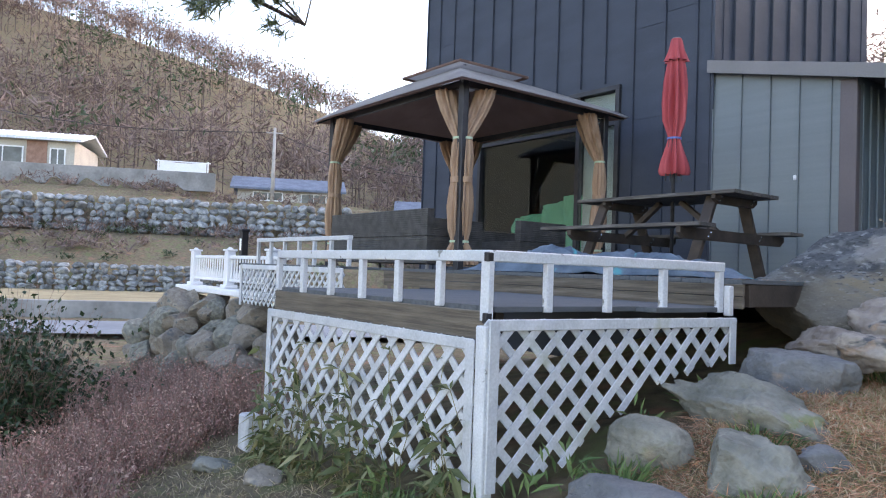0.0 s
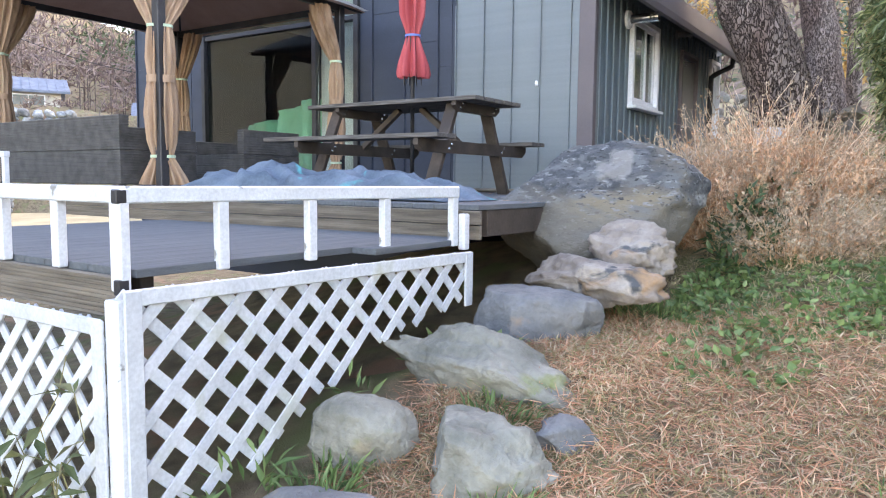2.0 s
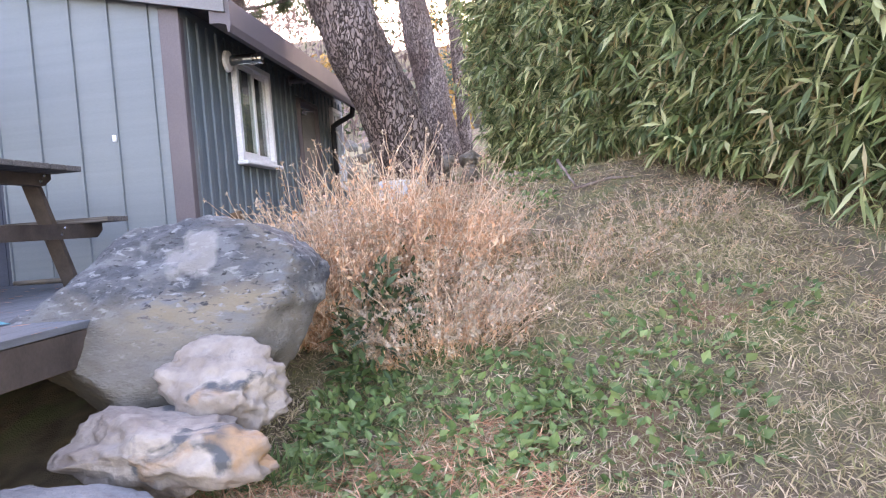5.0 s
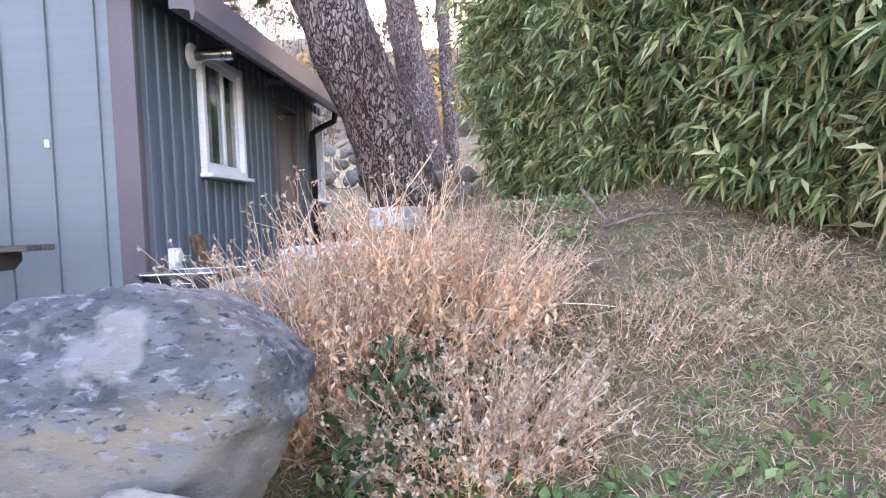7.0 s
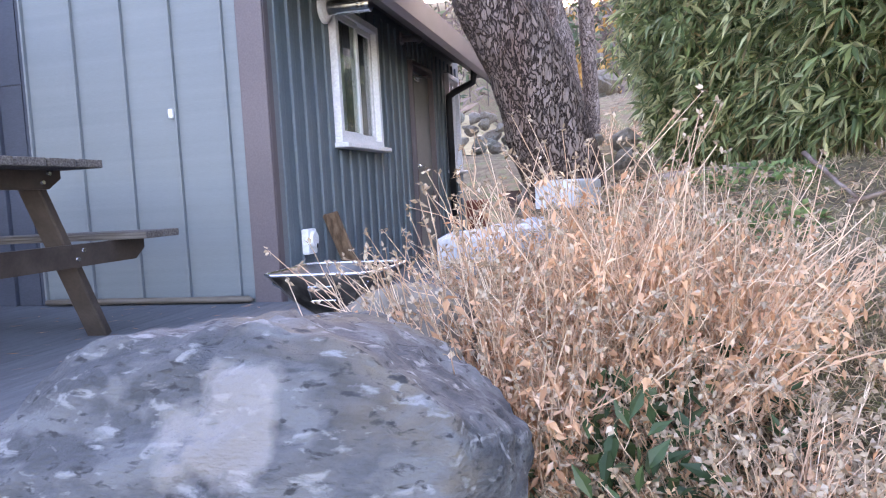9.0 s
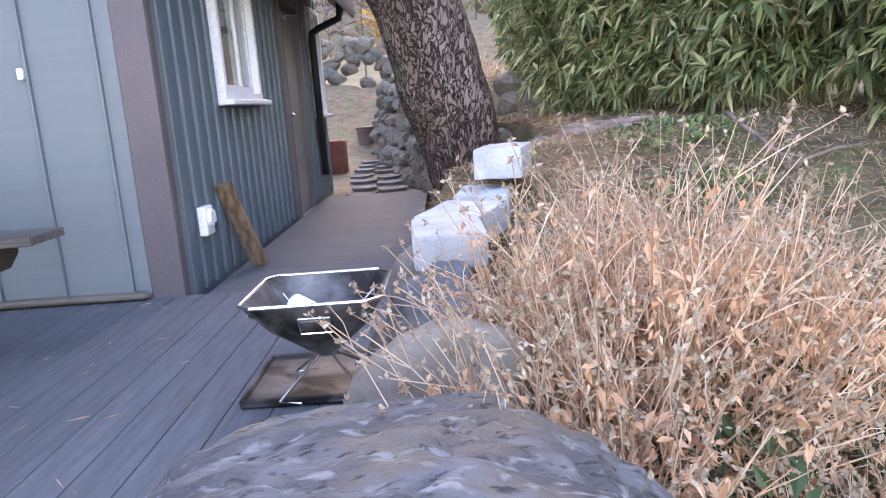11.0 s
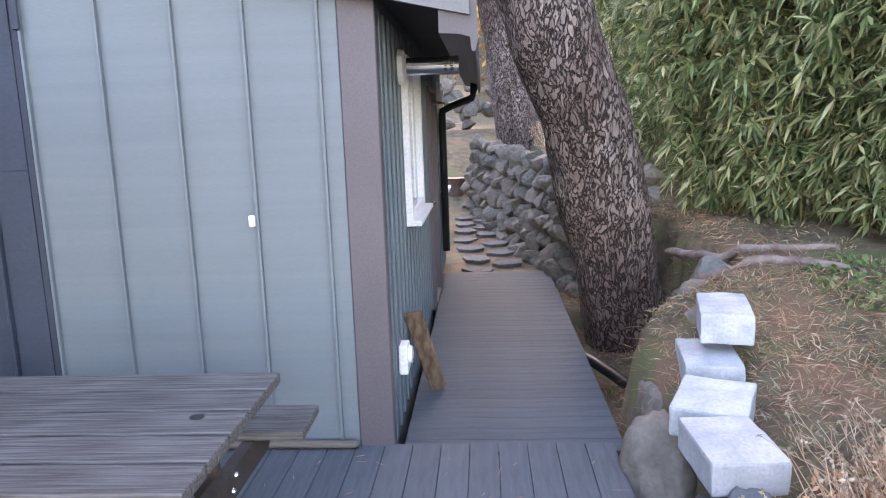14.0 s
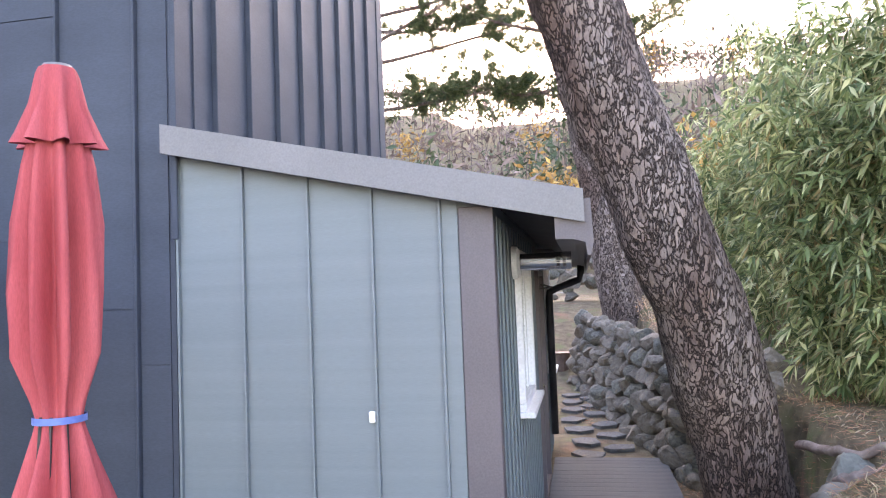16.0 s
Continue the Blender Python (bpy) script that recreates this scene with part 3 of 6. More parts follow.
pipe_pts = [(0.39, 0.25, 1.96), (0.39, 0.25, 1.88), (0.37, 0.28, 1.80), (0.14, 0.36, 1.72), (0.06, 0.40, 1.68)]
pipe_pts = [(p[0], p[1] + 3.9, p[2]) for p in pipe_pts] + [(0.05, 4.32, 1.6), (0.05, 4.32, 0.2)]
bm = bmesh.new()
tube(bm, pipe_pts, 0.038, 10)
whole("downpipe", bm, M_BLACK, "dark bent downpipe under the gutter", "downpipe", smooth=True)

sock = thing("outdoor_socket", "white weatherproof outdoor socket on the side wall", "socket")
bm = bmesh.new()
box(bm, (0.05, 0.13, 0.16), (0.02, 0.37, 0.325), bevel=0.012, segments=2)
part("housing", bm, M_UPVC, sock)
bm = bmesh.new()
tube(bm, [(0.045, 0.37, 0.34), (0.065, 0.37, 0.34)], [0.05, 0.046], 20)
part("flap", bm, M_UPVC, sock)
bm = bmesh.new()
box(bm, (0.006, 0.012, 0.03), (0.066, 0.385, 0.295), bevel=0.002)
part("latch", bm, M_BLACK, sock)

bm = bmesh.new()
box(bm, (0.03, 0.022, 0.055), (-0.622, -0.042, 1.14), bevel=0.005)
box(bm, (0.012, 0.03, 0.012), (-0.622, -0.05, 1.13), bevel=0.003)
whole("wall_clip", bm, M_UPVC, "small white plastic clip on the wall rib", "clip")

M_PLANK = mat("rough_brown_plank", (0.11, 0.065, 0.04), (0.26, 0.17, 0.11), 6.0, 0.9, 0.7, 60, stretch=(6, 6, 0.8), dist=0.01)
bm = bmesh.new()
got = beam(bm, (0.165, 0.86, -0.045), (0.040, 0.68, 0.49), 0.10, 0.035, 0.006, up=(0, -1, 0))
for v in bm.verts:
    v.co += Vector((noise.noise(v.co * 9), noise.noise(v.co * 9 + Vector((5, 0, 0))), 0)) * 0.006
ob = whole("old_plank", bm, M_PLANK, "rough brown plank leaning against the side wall", "plank")
bm = bmesh.new()
tube(bm, [(-1.62, -0.045, 0.024), (-1.1, -0.048, 0.024), (-0.62, -0.05, 0.024), (-0.20, -0.05, 0.024), (-0.172, -0.05, 0.02)], [0.024, 0.026, 0.024, 0.026, 0.012], 8, squash=0.8)
whole("base_batten", bm, M_RISER, "weathered wooden batten along the wall foot", "batten", smooth=True)

# ---------- white rails and lattice of the lower deck ----------
rail = thing("deck_rail", "low white painted wooden rail with chipped paint", "railing")
C0, CL, CR = (0.728, -5.60), (-1.57, -5.60), (0.895, -3.91)
RT = 0.088


def rail_bar(a, b, z, w=0.045, h=0.055):
    bm = bmesh.new()
    beam(bm, (a[0], a[1], z), (b[0], b[1], z), w, h, 0.005)
    return part("top_rail", bm, M_WHITE, rail)


rail_bar((C0[0] + 0.02, C0[1]), CL, RT - 0.02)
rail_bar(C0, CR, RT - 0.02)


def post(x, y, z0, z1, w=0.045, turn=0):
    bm = bmesh.new()
    box(bm, (w, 0.036, z1 - z0), bevel=0.004)
    ob = part("post", bm, M_WHITE, rail)
    ob.matrix_basis = pose(x, y, (z0 + z1) / 2, 0, 0, turn)


for k in range(1, 7):
    f = k / 6.0
    post(C0[0] + (CL[0] - C0[0]) * f, C0[1] + (CL[1] - C0[1]) * f, -0.19, RT - 0.045)
for f in (0.21, 0.45, 0.70, 0.985):
    post(C0[0] + (CR[0] - C0[0]) * f, C0[1] + (CR[1] - C0[1]) * f, -0.20, RT - 0.045, turn=85)
post(C0[0] - 0.005, C0[1] - 0.01, -0.24, RT, 0.06)
bm = bmesh.new()
box(bm, (0.03, 0.04, 0.045), (C0[0] + 0.012, C0[1] - 0.02, RT - 0.025), bevel=0.004)
part("bracket", bm, M_STEEL, rail, "dark corner bracket")
bm = bmesh.new()
box(bm, (0.03, 0.04, 0.05), (C0[0] + 0.012, C0[1] - 0.02, -0.225), bevel=0.004)
part("bracket", bm, M_STEEL, rail, "dark corner bracket")


def lattice(name, A, B, top, bottom, label, pitch=0.168, w=0.042):
    holder = thing(name, label, "lattice")
    A, B = Vector((*A, 0)), Vector((*B, 0))
    d = (B - A).normalized()
    nrm = Vector((d.y, -d.x, 0))
    L = (B - A).length

    def at(s, z, off):
        p = A + d * s + nrm * off
        return (p.x, p.y, z)
    for sign, off in ((1, 0.0), (-1, 0.012)):
        k = -8
        while k * pitch < L + 1.6:
            inside = []
            for i in range(240):
                s = k * pitch + sign * i * 0.01 if sign > 0 else k * pitch - i * 0.01
                z = top - i * 0.01
                if 0 <= s <= L and z >= bottom(s):
                    inside.append((s, z))
            if len(inside) > 4:
                bm = bmesh.new()
                beam(bm, at(*inside[0], off), at(*inside[-1], off), 0.010, w, 0.0015, up=(0, 0, 1))
                part("slat", bm, M_LATT, holder)
            k += 1
    bm = bmesh.new()
    beam(bm, at(0, top - 0.015, 0.024), at(L, top - 0.015, 0.024), 0.012, 0.055)
    part("top_strip", bm, M_LATT, holder)
    for s in (0.03, L - 0.02):
        bm = bmesh.new()
        beam(bm, at(s, bottom(s) - 0.03, 0.026), at(s, top + 0.01, 0.026), 0.06, 0.014, up=nrm)
        part("edge_strip", bm, M_LATT, holder)
    return holder


def side_foot(s):
    return -1.0 + 0.1 * s if s < 0.5 else -0.95 + 0.63 * (s - 0.5) if s < 1.04 else -0.61 + 0.19 * (s - 1.04)


lattice("garden_lattice", (0.765, -5.645), (0.93, -3.86), -0.24, side_foot, "white crossed lattice under the deck, paint flaking, beside rocks")
lattice("garden_lattice", (-1.60, -5.635), (0.71, -5.65), -0.335, lambda s: -1.19 + 0.19 * s / 2.3,
        "white crossed lattice panel below the deck, overgrown with weeds")
bm = bmesh.new()
box(bm, (0.072, 0.072, 0.86), (0.748, -5.63, -0.69), bevel=0.006)
tagged(part("corner_post", bm, M_WHITE), "peeling white corner post of the lattice", "post")
bm = bmesh.new()
box(bm, (0.04, 0.05, 0.18), (0.925, -3.885, -0.13), bevel=0.006)
tagged(part("bracket", bm, M_WHITE), "white bracket at the deck end", "bracket")

# ---------- picnic table ----------
table = thing("picnic_table", "dark weathered wooden picnic table with attached benches", "picnic table")
TX0, TX1, TY0, TY1, TT = -2.02, -0.19, -1.97, -1.19, 0.805
rows = 5
pw = (TY1 - TY0) / rows
for k in range(rows):
    bm = bmesh.new()
    box(bm, (TX1 - TX0, pw - 0.014, 0.035), bevel=0.006, segments=2)
    ob = part("top_board", bm, M_TABLE, table)
    ob.location = ((TX0 + TX1) / 2, TY0 + (k + 0.5) * pw, TT - 0.018)
for yc in (-2.34, -0.80):
    for k in (-1, 1):
        bm = bmesh.new()
        box(bm, (1.86, 0.125, 0.035), bevel=0.006, segments=2)
        ob = part("bench_board", bm, M_TABLE, table)
        ob.location = ((TX0 + TX1) / 2 - 0.03, yc + k * 0.066, 0.465)
YC = (TY0 + TY1) / 2
for x in (-0.48, -1.74):
    for sgn in (-1, 1):
        bm = bmesh.new()
        beam(bm, (x, YC + sgn * 0.26, 0.76), (x, YC + sgn * 0.62, 0.0), 0.045, 0.11, 0.006, up=(1, 0, 0))
        part("leg", bm, M_LEG, table)
    for z, hw, hh in ((0.395, 0.88, 0.10), (0.735, 0.36, 0.09)):
        bm = bmesh.new()
        pts = [(-hw, hh / 2), (-hw, 0.0), (-hw + 0.07, -hh / 2), (hw - 0.07, -hh / 2), (hw, 0.0), (hw, hh / 2)]
        fc = bm.faces.new([bm.verts.new((x + 0.045, YC + a, z + b)) for a, b in pts])
        ext = bmesh.ops.extrude_face_region(bm, geom=[fc])
        bmesh.ops.translate(bm, vec=(0.045, 0, 0), verts=[v for v in ext["geom"] if isinstance(v, bmesh.types.BMVert)])
        bar = part("cross_bar", bm, M_LEG, table)
        for sgn in (-1, 1):
            for dz in (-0.016, 0.022):
                bm = bmesh.new()
                yy = YC + sgn * (0.26 + (0.76 - z) / 0.76 * 0.36)
                tube(bm, [(x + 0.085, yy + dz, z + dz), (x + 0.098, yy + dz, z + dz)], [0.014, 0.009], 10)
                part("bolt", bm, M_CHROME, bar, "shiny round bolt head")
for sgn in (-1, 1):
    bm = bmesh.new()
    beam(bm, (-1.11 + sgn * 0.56, YC, 0.42), (-1.11 + sgn * 0.12, YC, 0.76), 0.05, 0.06, 0.005, up=(0, 1, 0))
    part("brace", bm, M_LEG, table)
bm = bmesh.new()
tube(bm, [(-0.32, -1.55, TT - 0.002), (-0.32, -1.55, TT + 0.001)], 0.02, 12)
part("knot_hole", bm, M_BLACK, table)

# ---------- folded parasol ----------
umb = thing("parasol", "folded faded red parasol tied with a blue strap", "parasol", at=(-1.09, YC, -0.08))
bm = bmesh.new()
tube(bm, [(0, 0, 0.10), (0, 0, 2.5)], 0.019, 12)
part("pole", bm, M_STEEL, umb, smooth=True)


def folds(prof, ribs, seed, sides=64, bm=None):
    """A folded cloth round a pole: prof rows are height, radius, depth of folds."""
    rnd = random.Random(seed)
    ph = [rnd.uniform(-0.3, 0.3) for _ in range(8)]
    bm = bm or bmesh.new()
    rings = []
    for z, r, d in prof:
        ring = []
        for k in range(sides):
            a = 2 * math.pi * k / sides
            w = abs(math.sin(a * ribs / 2 + 0.25 * math.sin(z * 3 + ph[0]) + ph[1]))
            rr = r * (1 - d + d * (1 - w ** 1.4) * 1.2 + 0.10 * d * math.sin(3 * a + 5 * z + ph[2]))
            ring.append(bm.verts.new((rr * math.cos(a), rr * math.sin(a), z)))
        rings.append(ring)
    for r0, r1 in zip(rings, rings[1:]):
        for k in range(sides):
            bm.faces.new((r0[k], r0[(k + 1) % sides], r1[(k + 1) % sides], r1[k]))
    return bm


bm = folds([(1.12, 0.132, 0.66), (1.16, 0.142, 0.62), (1.24, 0.130, 0.6), (1.37, 0.092, 0.5), (1.46, 0.066, 0.35), (1.49, 0.06, 0.3), (1.54, 0.07, 0.45), (1.67, 0.112, 0.62),
            (1.85, 0.118, 0.68), (2.05, 0.110, 0.66), (2.22, 0.092, 0.45), (2.36, 0.065, 0.35), (2.46, 0.05, 0.2)], 8, 3)
part("canopy", bm, M_RED, umb, smooth=True)
bm = folds([(2.28, 0.125, 0.5), (2.31, 0.11, 0.45), (2.40, 0.075, 0.3), (2.49, 0.058, 0.1), (2.51, 0.05, 0.05)], 8, 4)
part("top_flap", bm, M_RED, umb, smooth=True)
M_STRAP = mat("blue_strap", (0.10, 0.16, 0.42), (0.14, 0.22, 0.5), 5, 0.6, 0.1)
bm = bmesh.new()
tube(bm, [(0, 0, 1.48), (0, 0, 1.50)], 0.072, 24, cap=False)
part("strap", bm, M_STRAP, umb, "blue tie strap", smooth=True)
bm = bmesh.new()
tube(bm, [(0, 0, 2.5), (0, 0, 2.52), (0, 0, 2.525)], [0.045, 0.04, 0.01], 16)
part("finial", bm, M_FASC, umb, smooth=True)
for k in range(8):
    a = 2 * math.pi * k / 8 + 0.2
    bm = bmesh.new()
    tube(bm, [(0.085 * math.cos(a), 0.085 * math.sin(a), 1.06), (0.05 * math.cos(a), 0.05 * math.sin(a), 1.5)], 0.006, 6)
    part("rib", bm, M_STEEL, umb)

# ---------- gazebo ----------
gz = thing("gazebo", "garden gazebo with taupe fabric roof and tied brown curtains", "gazebo")
GX, GY = (-5.52, -2.69), (-3.05, -0.77)
GC = Vector(((GX[0] + GX[1]) / 2, (GY[0] + GY[1]) / 2, 0))
EAVE, PEAK, OV = 1.99, 2.52, 0.27
for x in GX:
    for y in GY:
        bm = bmesh.new()
        box(bm, (0.085, 0.085, 2.04), (x, y, 1.02), bevel=0.008)
        box(bm, (0.16, 0.16, 0.012), (x, y, 0.006), bevel=0.003)
        part("post", bm, M_STEEL, gz)
for a, b in (((GX[0], GY[0]), (GX[1], GY[0])), ((GX[0], GY[1]), (GX[1], GY[1])), ((GX[0], GY[0]), (GX[0], GY[1])), ((GX[1], GY[0]), (GX[1], GY[1]))):
    bm = bmesh.new()
    beam(bm, (*a, 2.0), (*b, 2.0), 0.05, 0.07)
    part("roof_beam", bm, M_STEEL, gz)


def canopy_roof(half_x, half_y, z0, z1, top_half, sag, n=14):
    bm = bmesh.new()
    corners = [(-1, -1), (1, -1), (1, 1), (-1, 1)]
    for i in range(4):
        (ax, ay), (bx, by) = corners[i], corners[(i + 1) % 4]
        rows_ = []
        for j in range(n + 1):
            f = j / n
            hx, hy = half_x + (top_half - half_x) * f, half_y + (top_half - half_y) * f
            z = z0 + (z1 - z0) * (f ** 0.9)
            row = []
            for k in range(n + 1):
                g = k / n
                s = 4 * g * (1 - g)
                x, y = (ax + (bx - ax) * g) * hx, (ay + (by - ay) * g) * hy
                inn = 1 - 0.035 * s * (1 - f)
                row.append(bm.verts.new((GC.x + x * inn, GC.y + y * inn, z + sag * s * (1 - f) * 0.9 - 0.02 * s * f * (1 - f) * 4)))
            rows_.append(row)
        for r0, r1 in zip(rows_, rows_[1:]):
            for p, q, r, t_ in zip(r0, r0[1:], r1[1:], r1):
                bm.faces.new((p, q, r, t_))
    bmesh.ops.remove_doubles(bm, verts=bm.verts, dist=0.001)
    return bm


hx, hy = (GX[1] - GX[0]) / 2 + OV * 0.85, (GY[1] - GY[0]) / 2 + OV * 0.8
part("canopy", canopy_roof(hx, hy, EAVE, PEAK, 0.42, 0.03), M_CANOPY, gz, smooth=True)
part("canopy_lining", canopy_roof(hx - 0.02, hy - 0.02, EAVE - 0.02, PEAK - 0.03, 0.40, 0.03), M_CANOPYU, gz, "brown underside fabric", smooth=True)
ob = part("vent_cap", canopy_roof(0.62, 0.58, PEAK + 0.03, PEAK + 0.20, 0.02, 0.0), M_CANOPY, gz, smooth=True)
bm = bmesh.new()
for a, b in (((-1, -1), (1, -1)), ((1, -1), (1, 1)), ((1, 1), (-1, 1)), ((-1, 1), (-1, -1))):
    beam(bm, (GC.x + a[0] * 0.61, GC.y + a[1] * 0.57, PEAK + 0.02), (GC.x + b[0] * 0.61, GC.y + b[1] * 0.57, PEAK + 0.02), 0.02, 0.03, 0.002)
part("vent_rim", bm, M_CANOPYU, gz)
for sx in (-1, 1):
    for sy in (-1, 1):
        bm = bmesh.new()
        tube(bm, [(GC.x + sx * (hx - 0.05), GC.y + sy * (hy - 0.05), EAVE - 0.03), (GC.x + sx * 0.4, GC.y + sy * 0.4, PEAK - 0.05)], 0.014, 6)
        part("rafter", bm, M_STEEL, gz)
M_TIE = mat("pale_mint_tie", (0.42, 0.55, 0.40), (0.5, 0.62, 0.48), 5, 0.8, 0.1)


def curtain(x, y, toward, seed, spread):
    """A curtain gathered at a post, tied in three places, its head fanning out along the beam."""
    rnd = random.Random(seed)
    tx, ty = toward
    prof = [(0.06, 0.115, 0.7, 0.10), (0.12, 0.10, 0.7, 0.08), (0.28, 0.055, 0.5, 0.0), (0.31, 0.05, 0.4, 0.0), (0.42, 0.08, 0.6, 0.0), (0.65, 0.10, 0.65, 0.0), (0.85, 0.085, 0.6, 0.0),
            (0.93, 0.07, 0.5, 0.0), (1.10, 0.085, 0.6, 0.0), (1.28, 0.07, 0.55, 0.0), (1.36, 0.055, 0.4, 0.0), (1.48, 0.08, 0.6, 0.08), (1.66, 0.10, 0.7, 0.2), (1.80, 0.11, 0.7, 0.28), (1.90, 0.11, 0.7, 0.32)]
    bm = folds([(z, r, d * 0.75) for z, r, d, s in prof], 9, seed, 54)
    bm.verts.ensure_lookup_table()
    for i, (z, r, d, s) in enumerate(prof):
        for k in range(54):
            v = bm.verts[i * 54 + k]
            v.co.x += tx * (0.06 + s * spread)
            v.co.y += ty * (0.06 + s * spread)
            if z > 1.3:
                v.co.z += rnd.uniform(-0.004, 0.004)
    ob = part("curtain", bm, M_CURT, gz, smooth=True)
    ob.location = (x, y, 0)
    ob.scale = (1, 1, 1.04)
    for z, r, mt in ((0.295, 0.062, M_TIE), (0.93, 0.078, M_CURT), (1.36, 0.066, M_TIE)):
        bm = bmesh.new()
        tube(bm, [(tx * 0.06, ty * 0.06, z - (0.03 if mt is M_CURT else 0.012)), (tx * 0.06, ty * 0.06, z + (0.03 if mt is M_CURT else 0.012))], r, 20, cap=False)
        part("tie", bm, mt, ob, "tie band")


for x, y, sx, sy in ((GX[1], GY[0], -1, 1), (GX[0], GY[0], 1, 1), (GX[1], GY[1], -1, -1), (GX[0], GY[1], 1, -1)):
    curtain(x, y, (sx, 0), int(abs(x * 7 + y * 3) * 10), 0.8)
    curtain(x, y, (0, sy), int(abs(x * 5 + y * 9) * 10) + 1, 0.8)

# ---------- wicker seats ----------
def wicker_seat(name, label, x0, x1, y0, y1, back_side, h=0.66, seat=0.36):
    holder = thing(name, label, "sofa" if x1 - x0 > 1.2 else "armchair", group="wicker garden seats")
    def panel(nm, a, b):
        bm = bmesh.new()
        size = [b[i] - a[i] for i in range(3)]
        c = [(a[i] + b[i]) / 2 for i in range(3)]
        box(bm, size, c, bevel=0.012, segments=2)
        n = int(size[2] / 0.022)
        for k in range(n):
            z = a[2] + (k + 0.5) * size[2] / n
            box(bm, (size[0] + 0.006, size[1] + 0.006, size[2] / n * 0.6), (c[0], c[1], z), bevel=0.003)
        return part(nm, bm, M_WICK, holder)
    t = 0.09
    panel("seat", (x0, y0, 0.06), (x1, y1, seat))
    panel("armrest", (x0, y0, seat), (x0 + t, y1, h - 0.10))
    panel("armrest", (x1 - t, y0, seat), (x1, y1, h - 0.10))
    if back_side == "y0":
        panel("backrest", (x0, y0 - 0.002, seat), (x1, y0 + t, h))
    else:
        panel("backrest", (x1 - t, y0 + 0.002, seat), (x1 + 0.002, y1, h))
    for x in (x0 + 0.06, x1 - 0.06):
        for y in (y0 + 0.06, y1 - 0.06):
            bm = bmesh.new()
            tube(bm, [(x, y, 0.0), (x, y, 0.07)], 0.02, 8)
            part("foot", bm, M_FASC, holder)


wicker_seat("garden_sofa", "dark grey wicker sofa on the upper deck", -5.05, -2.95, -3.28, -2.50, "y0")
wicker_seat("garden_armchair", "dark grey wicker armchair under the gazebo", -3.55, -2.75, -2.1, -1.35, "x1", 0.6)

# ---------- crumpled tarpaulin ----------
bm = bmesh.new()
NX, NY = 90, 34
def tarp_z(u, v):
    e = min(u, 1 - u, v, 1 - v)
    rim = smooth(0.0, 0.14, e + 0.05 * noise.noise(Vector((u * 9, v * 5, 1))))
    hgt = 0.05 + 0.15 * math.exp(-((u - 0.26) / 0.17) ** 2) * (0.7 + 0.5 * math.sin(v * 3)) + 0.12 * math.exp(-((u - 0.62) / 0.2) ** 2) + 0.05 * math.exp(-((u - 0.9) / 0.08) ** 2)
    f = noise.fractal(Vector((u * 6, v * 3.5, 0)), 1.1, 2.0, 3)
    ridge = 1 - abs(noise.noise(Vector((u * 9 + v * 3, v * 5, 4))))
    return 0.008 + rim * max(0.012, hgt * (0.75 + 0.5 * f) + 0.11 * (ridge - 0.6))
grid = []
for j in range(NY + 1):
    row = []
    for i in range(NX + 1):
        u, v = i / NX, j / NY
        wob = 0.10 * noise.noise(Vector((u * 6, v * 3, 7)))
        x = -2.0 + 2.6 * u + 0.06 * noise.noise(Vector((v * 6, u * 4, 2)))
        y = -3.58 + (0.95 - 0.35 * u) * v + wob * (1 if 0 < j else 0.4)
        row.append(bm.verts.new((x, y, tarp_z(u, v))))
    grid.append(row)
for r0, r1 in zip(grid, grid[1:]):
    for a, b, c, d in zip(r0, r0[1:], r1[1:], r1):
        bm.faces.new((a, b, c, d))
ob = whole("tarpaulin", bm, M_TARP, "crumpled blue-grey tarpaulin lying on the deck", "tarpaulin", smooth=True)
ob.modifiers.new("thickness", "SOLIDIFY").thickness = 0.004

# ---------- fire bowl ----------
M_BURNT = mat("sooty_stainless_steel", (0.07, 0.066, 0.064), (0.24, 0.23, 0.225), 6.0, 0.5, 0.25, 50, metal=0.6, patches=[((0.02, 0.018, 0.016), 4, 0.5, 0.62), ((0.10, 0.06, 0.035), 6, 0.62, 0.7)])
pit = thing("fire_bowl", "sooty folding steel fire bowl on crossed wire legs", "fire pit")
PC = Vector((0.945, -1.415, 0))
bm = bmesh.new()
def square(h, z, cut=0.0):
    if cut:
        pts = [(-h + cut, -h), (h - cut, -h), (h, -h + cut), (h, h - cut), (h - cut, h), (-h + cut, h), (-h, h - cut), (-h, -h + cut)]
    else:
        pts = [(-h, -h), (h, -h), (h, h), (-h, h)]
    return [bm.verts.new((PC.x + x, PC.y + y, z)) for x, y in pts]
rim, mid_, low_ = square(0.205, 0.330, 0.04), square(0.14, 0.235, 0.03), square(0.02, 0.120, 0.006)
inn, inm, inl = square(0.198, 0.330, 0.04), square(0.134, 0.239, 0.03), square(0.016, 0.127, 0.006)
for a, b in ((rim, mid_), (mid_, low_), (inn, inm), (inm, inl), (rim, inn)):
    for i in range(8):
        j = (i + 1) % 8
        bm.faces.new((a[i], a[j], b[j], b[i]))
bm.faces.new(low_)
bm.faces.new(inl)
part("bowl", bm, M_BURNT, pit)
bm = bmesh.new()
ring = [(0.165, -0.205), (0.205, -0.165), (0.205, 0.165), (0.165, 0.205), (-0.165, 0.205), (-0.205, 0.165), (-0.205, -0.165), (-0.165, -0.205), (0.165, -0.205)]
tube(bm, [(PC.x + a, PC.y + b, 0.333) for a, b in ring], 0.006, 8)
part("rim", bm, M_CHROME, pit)
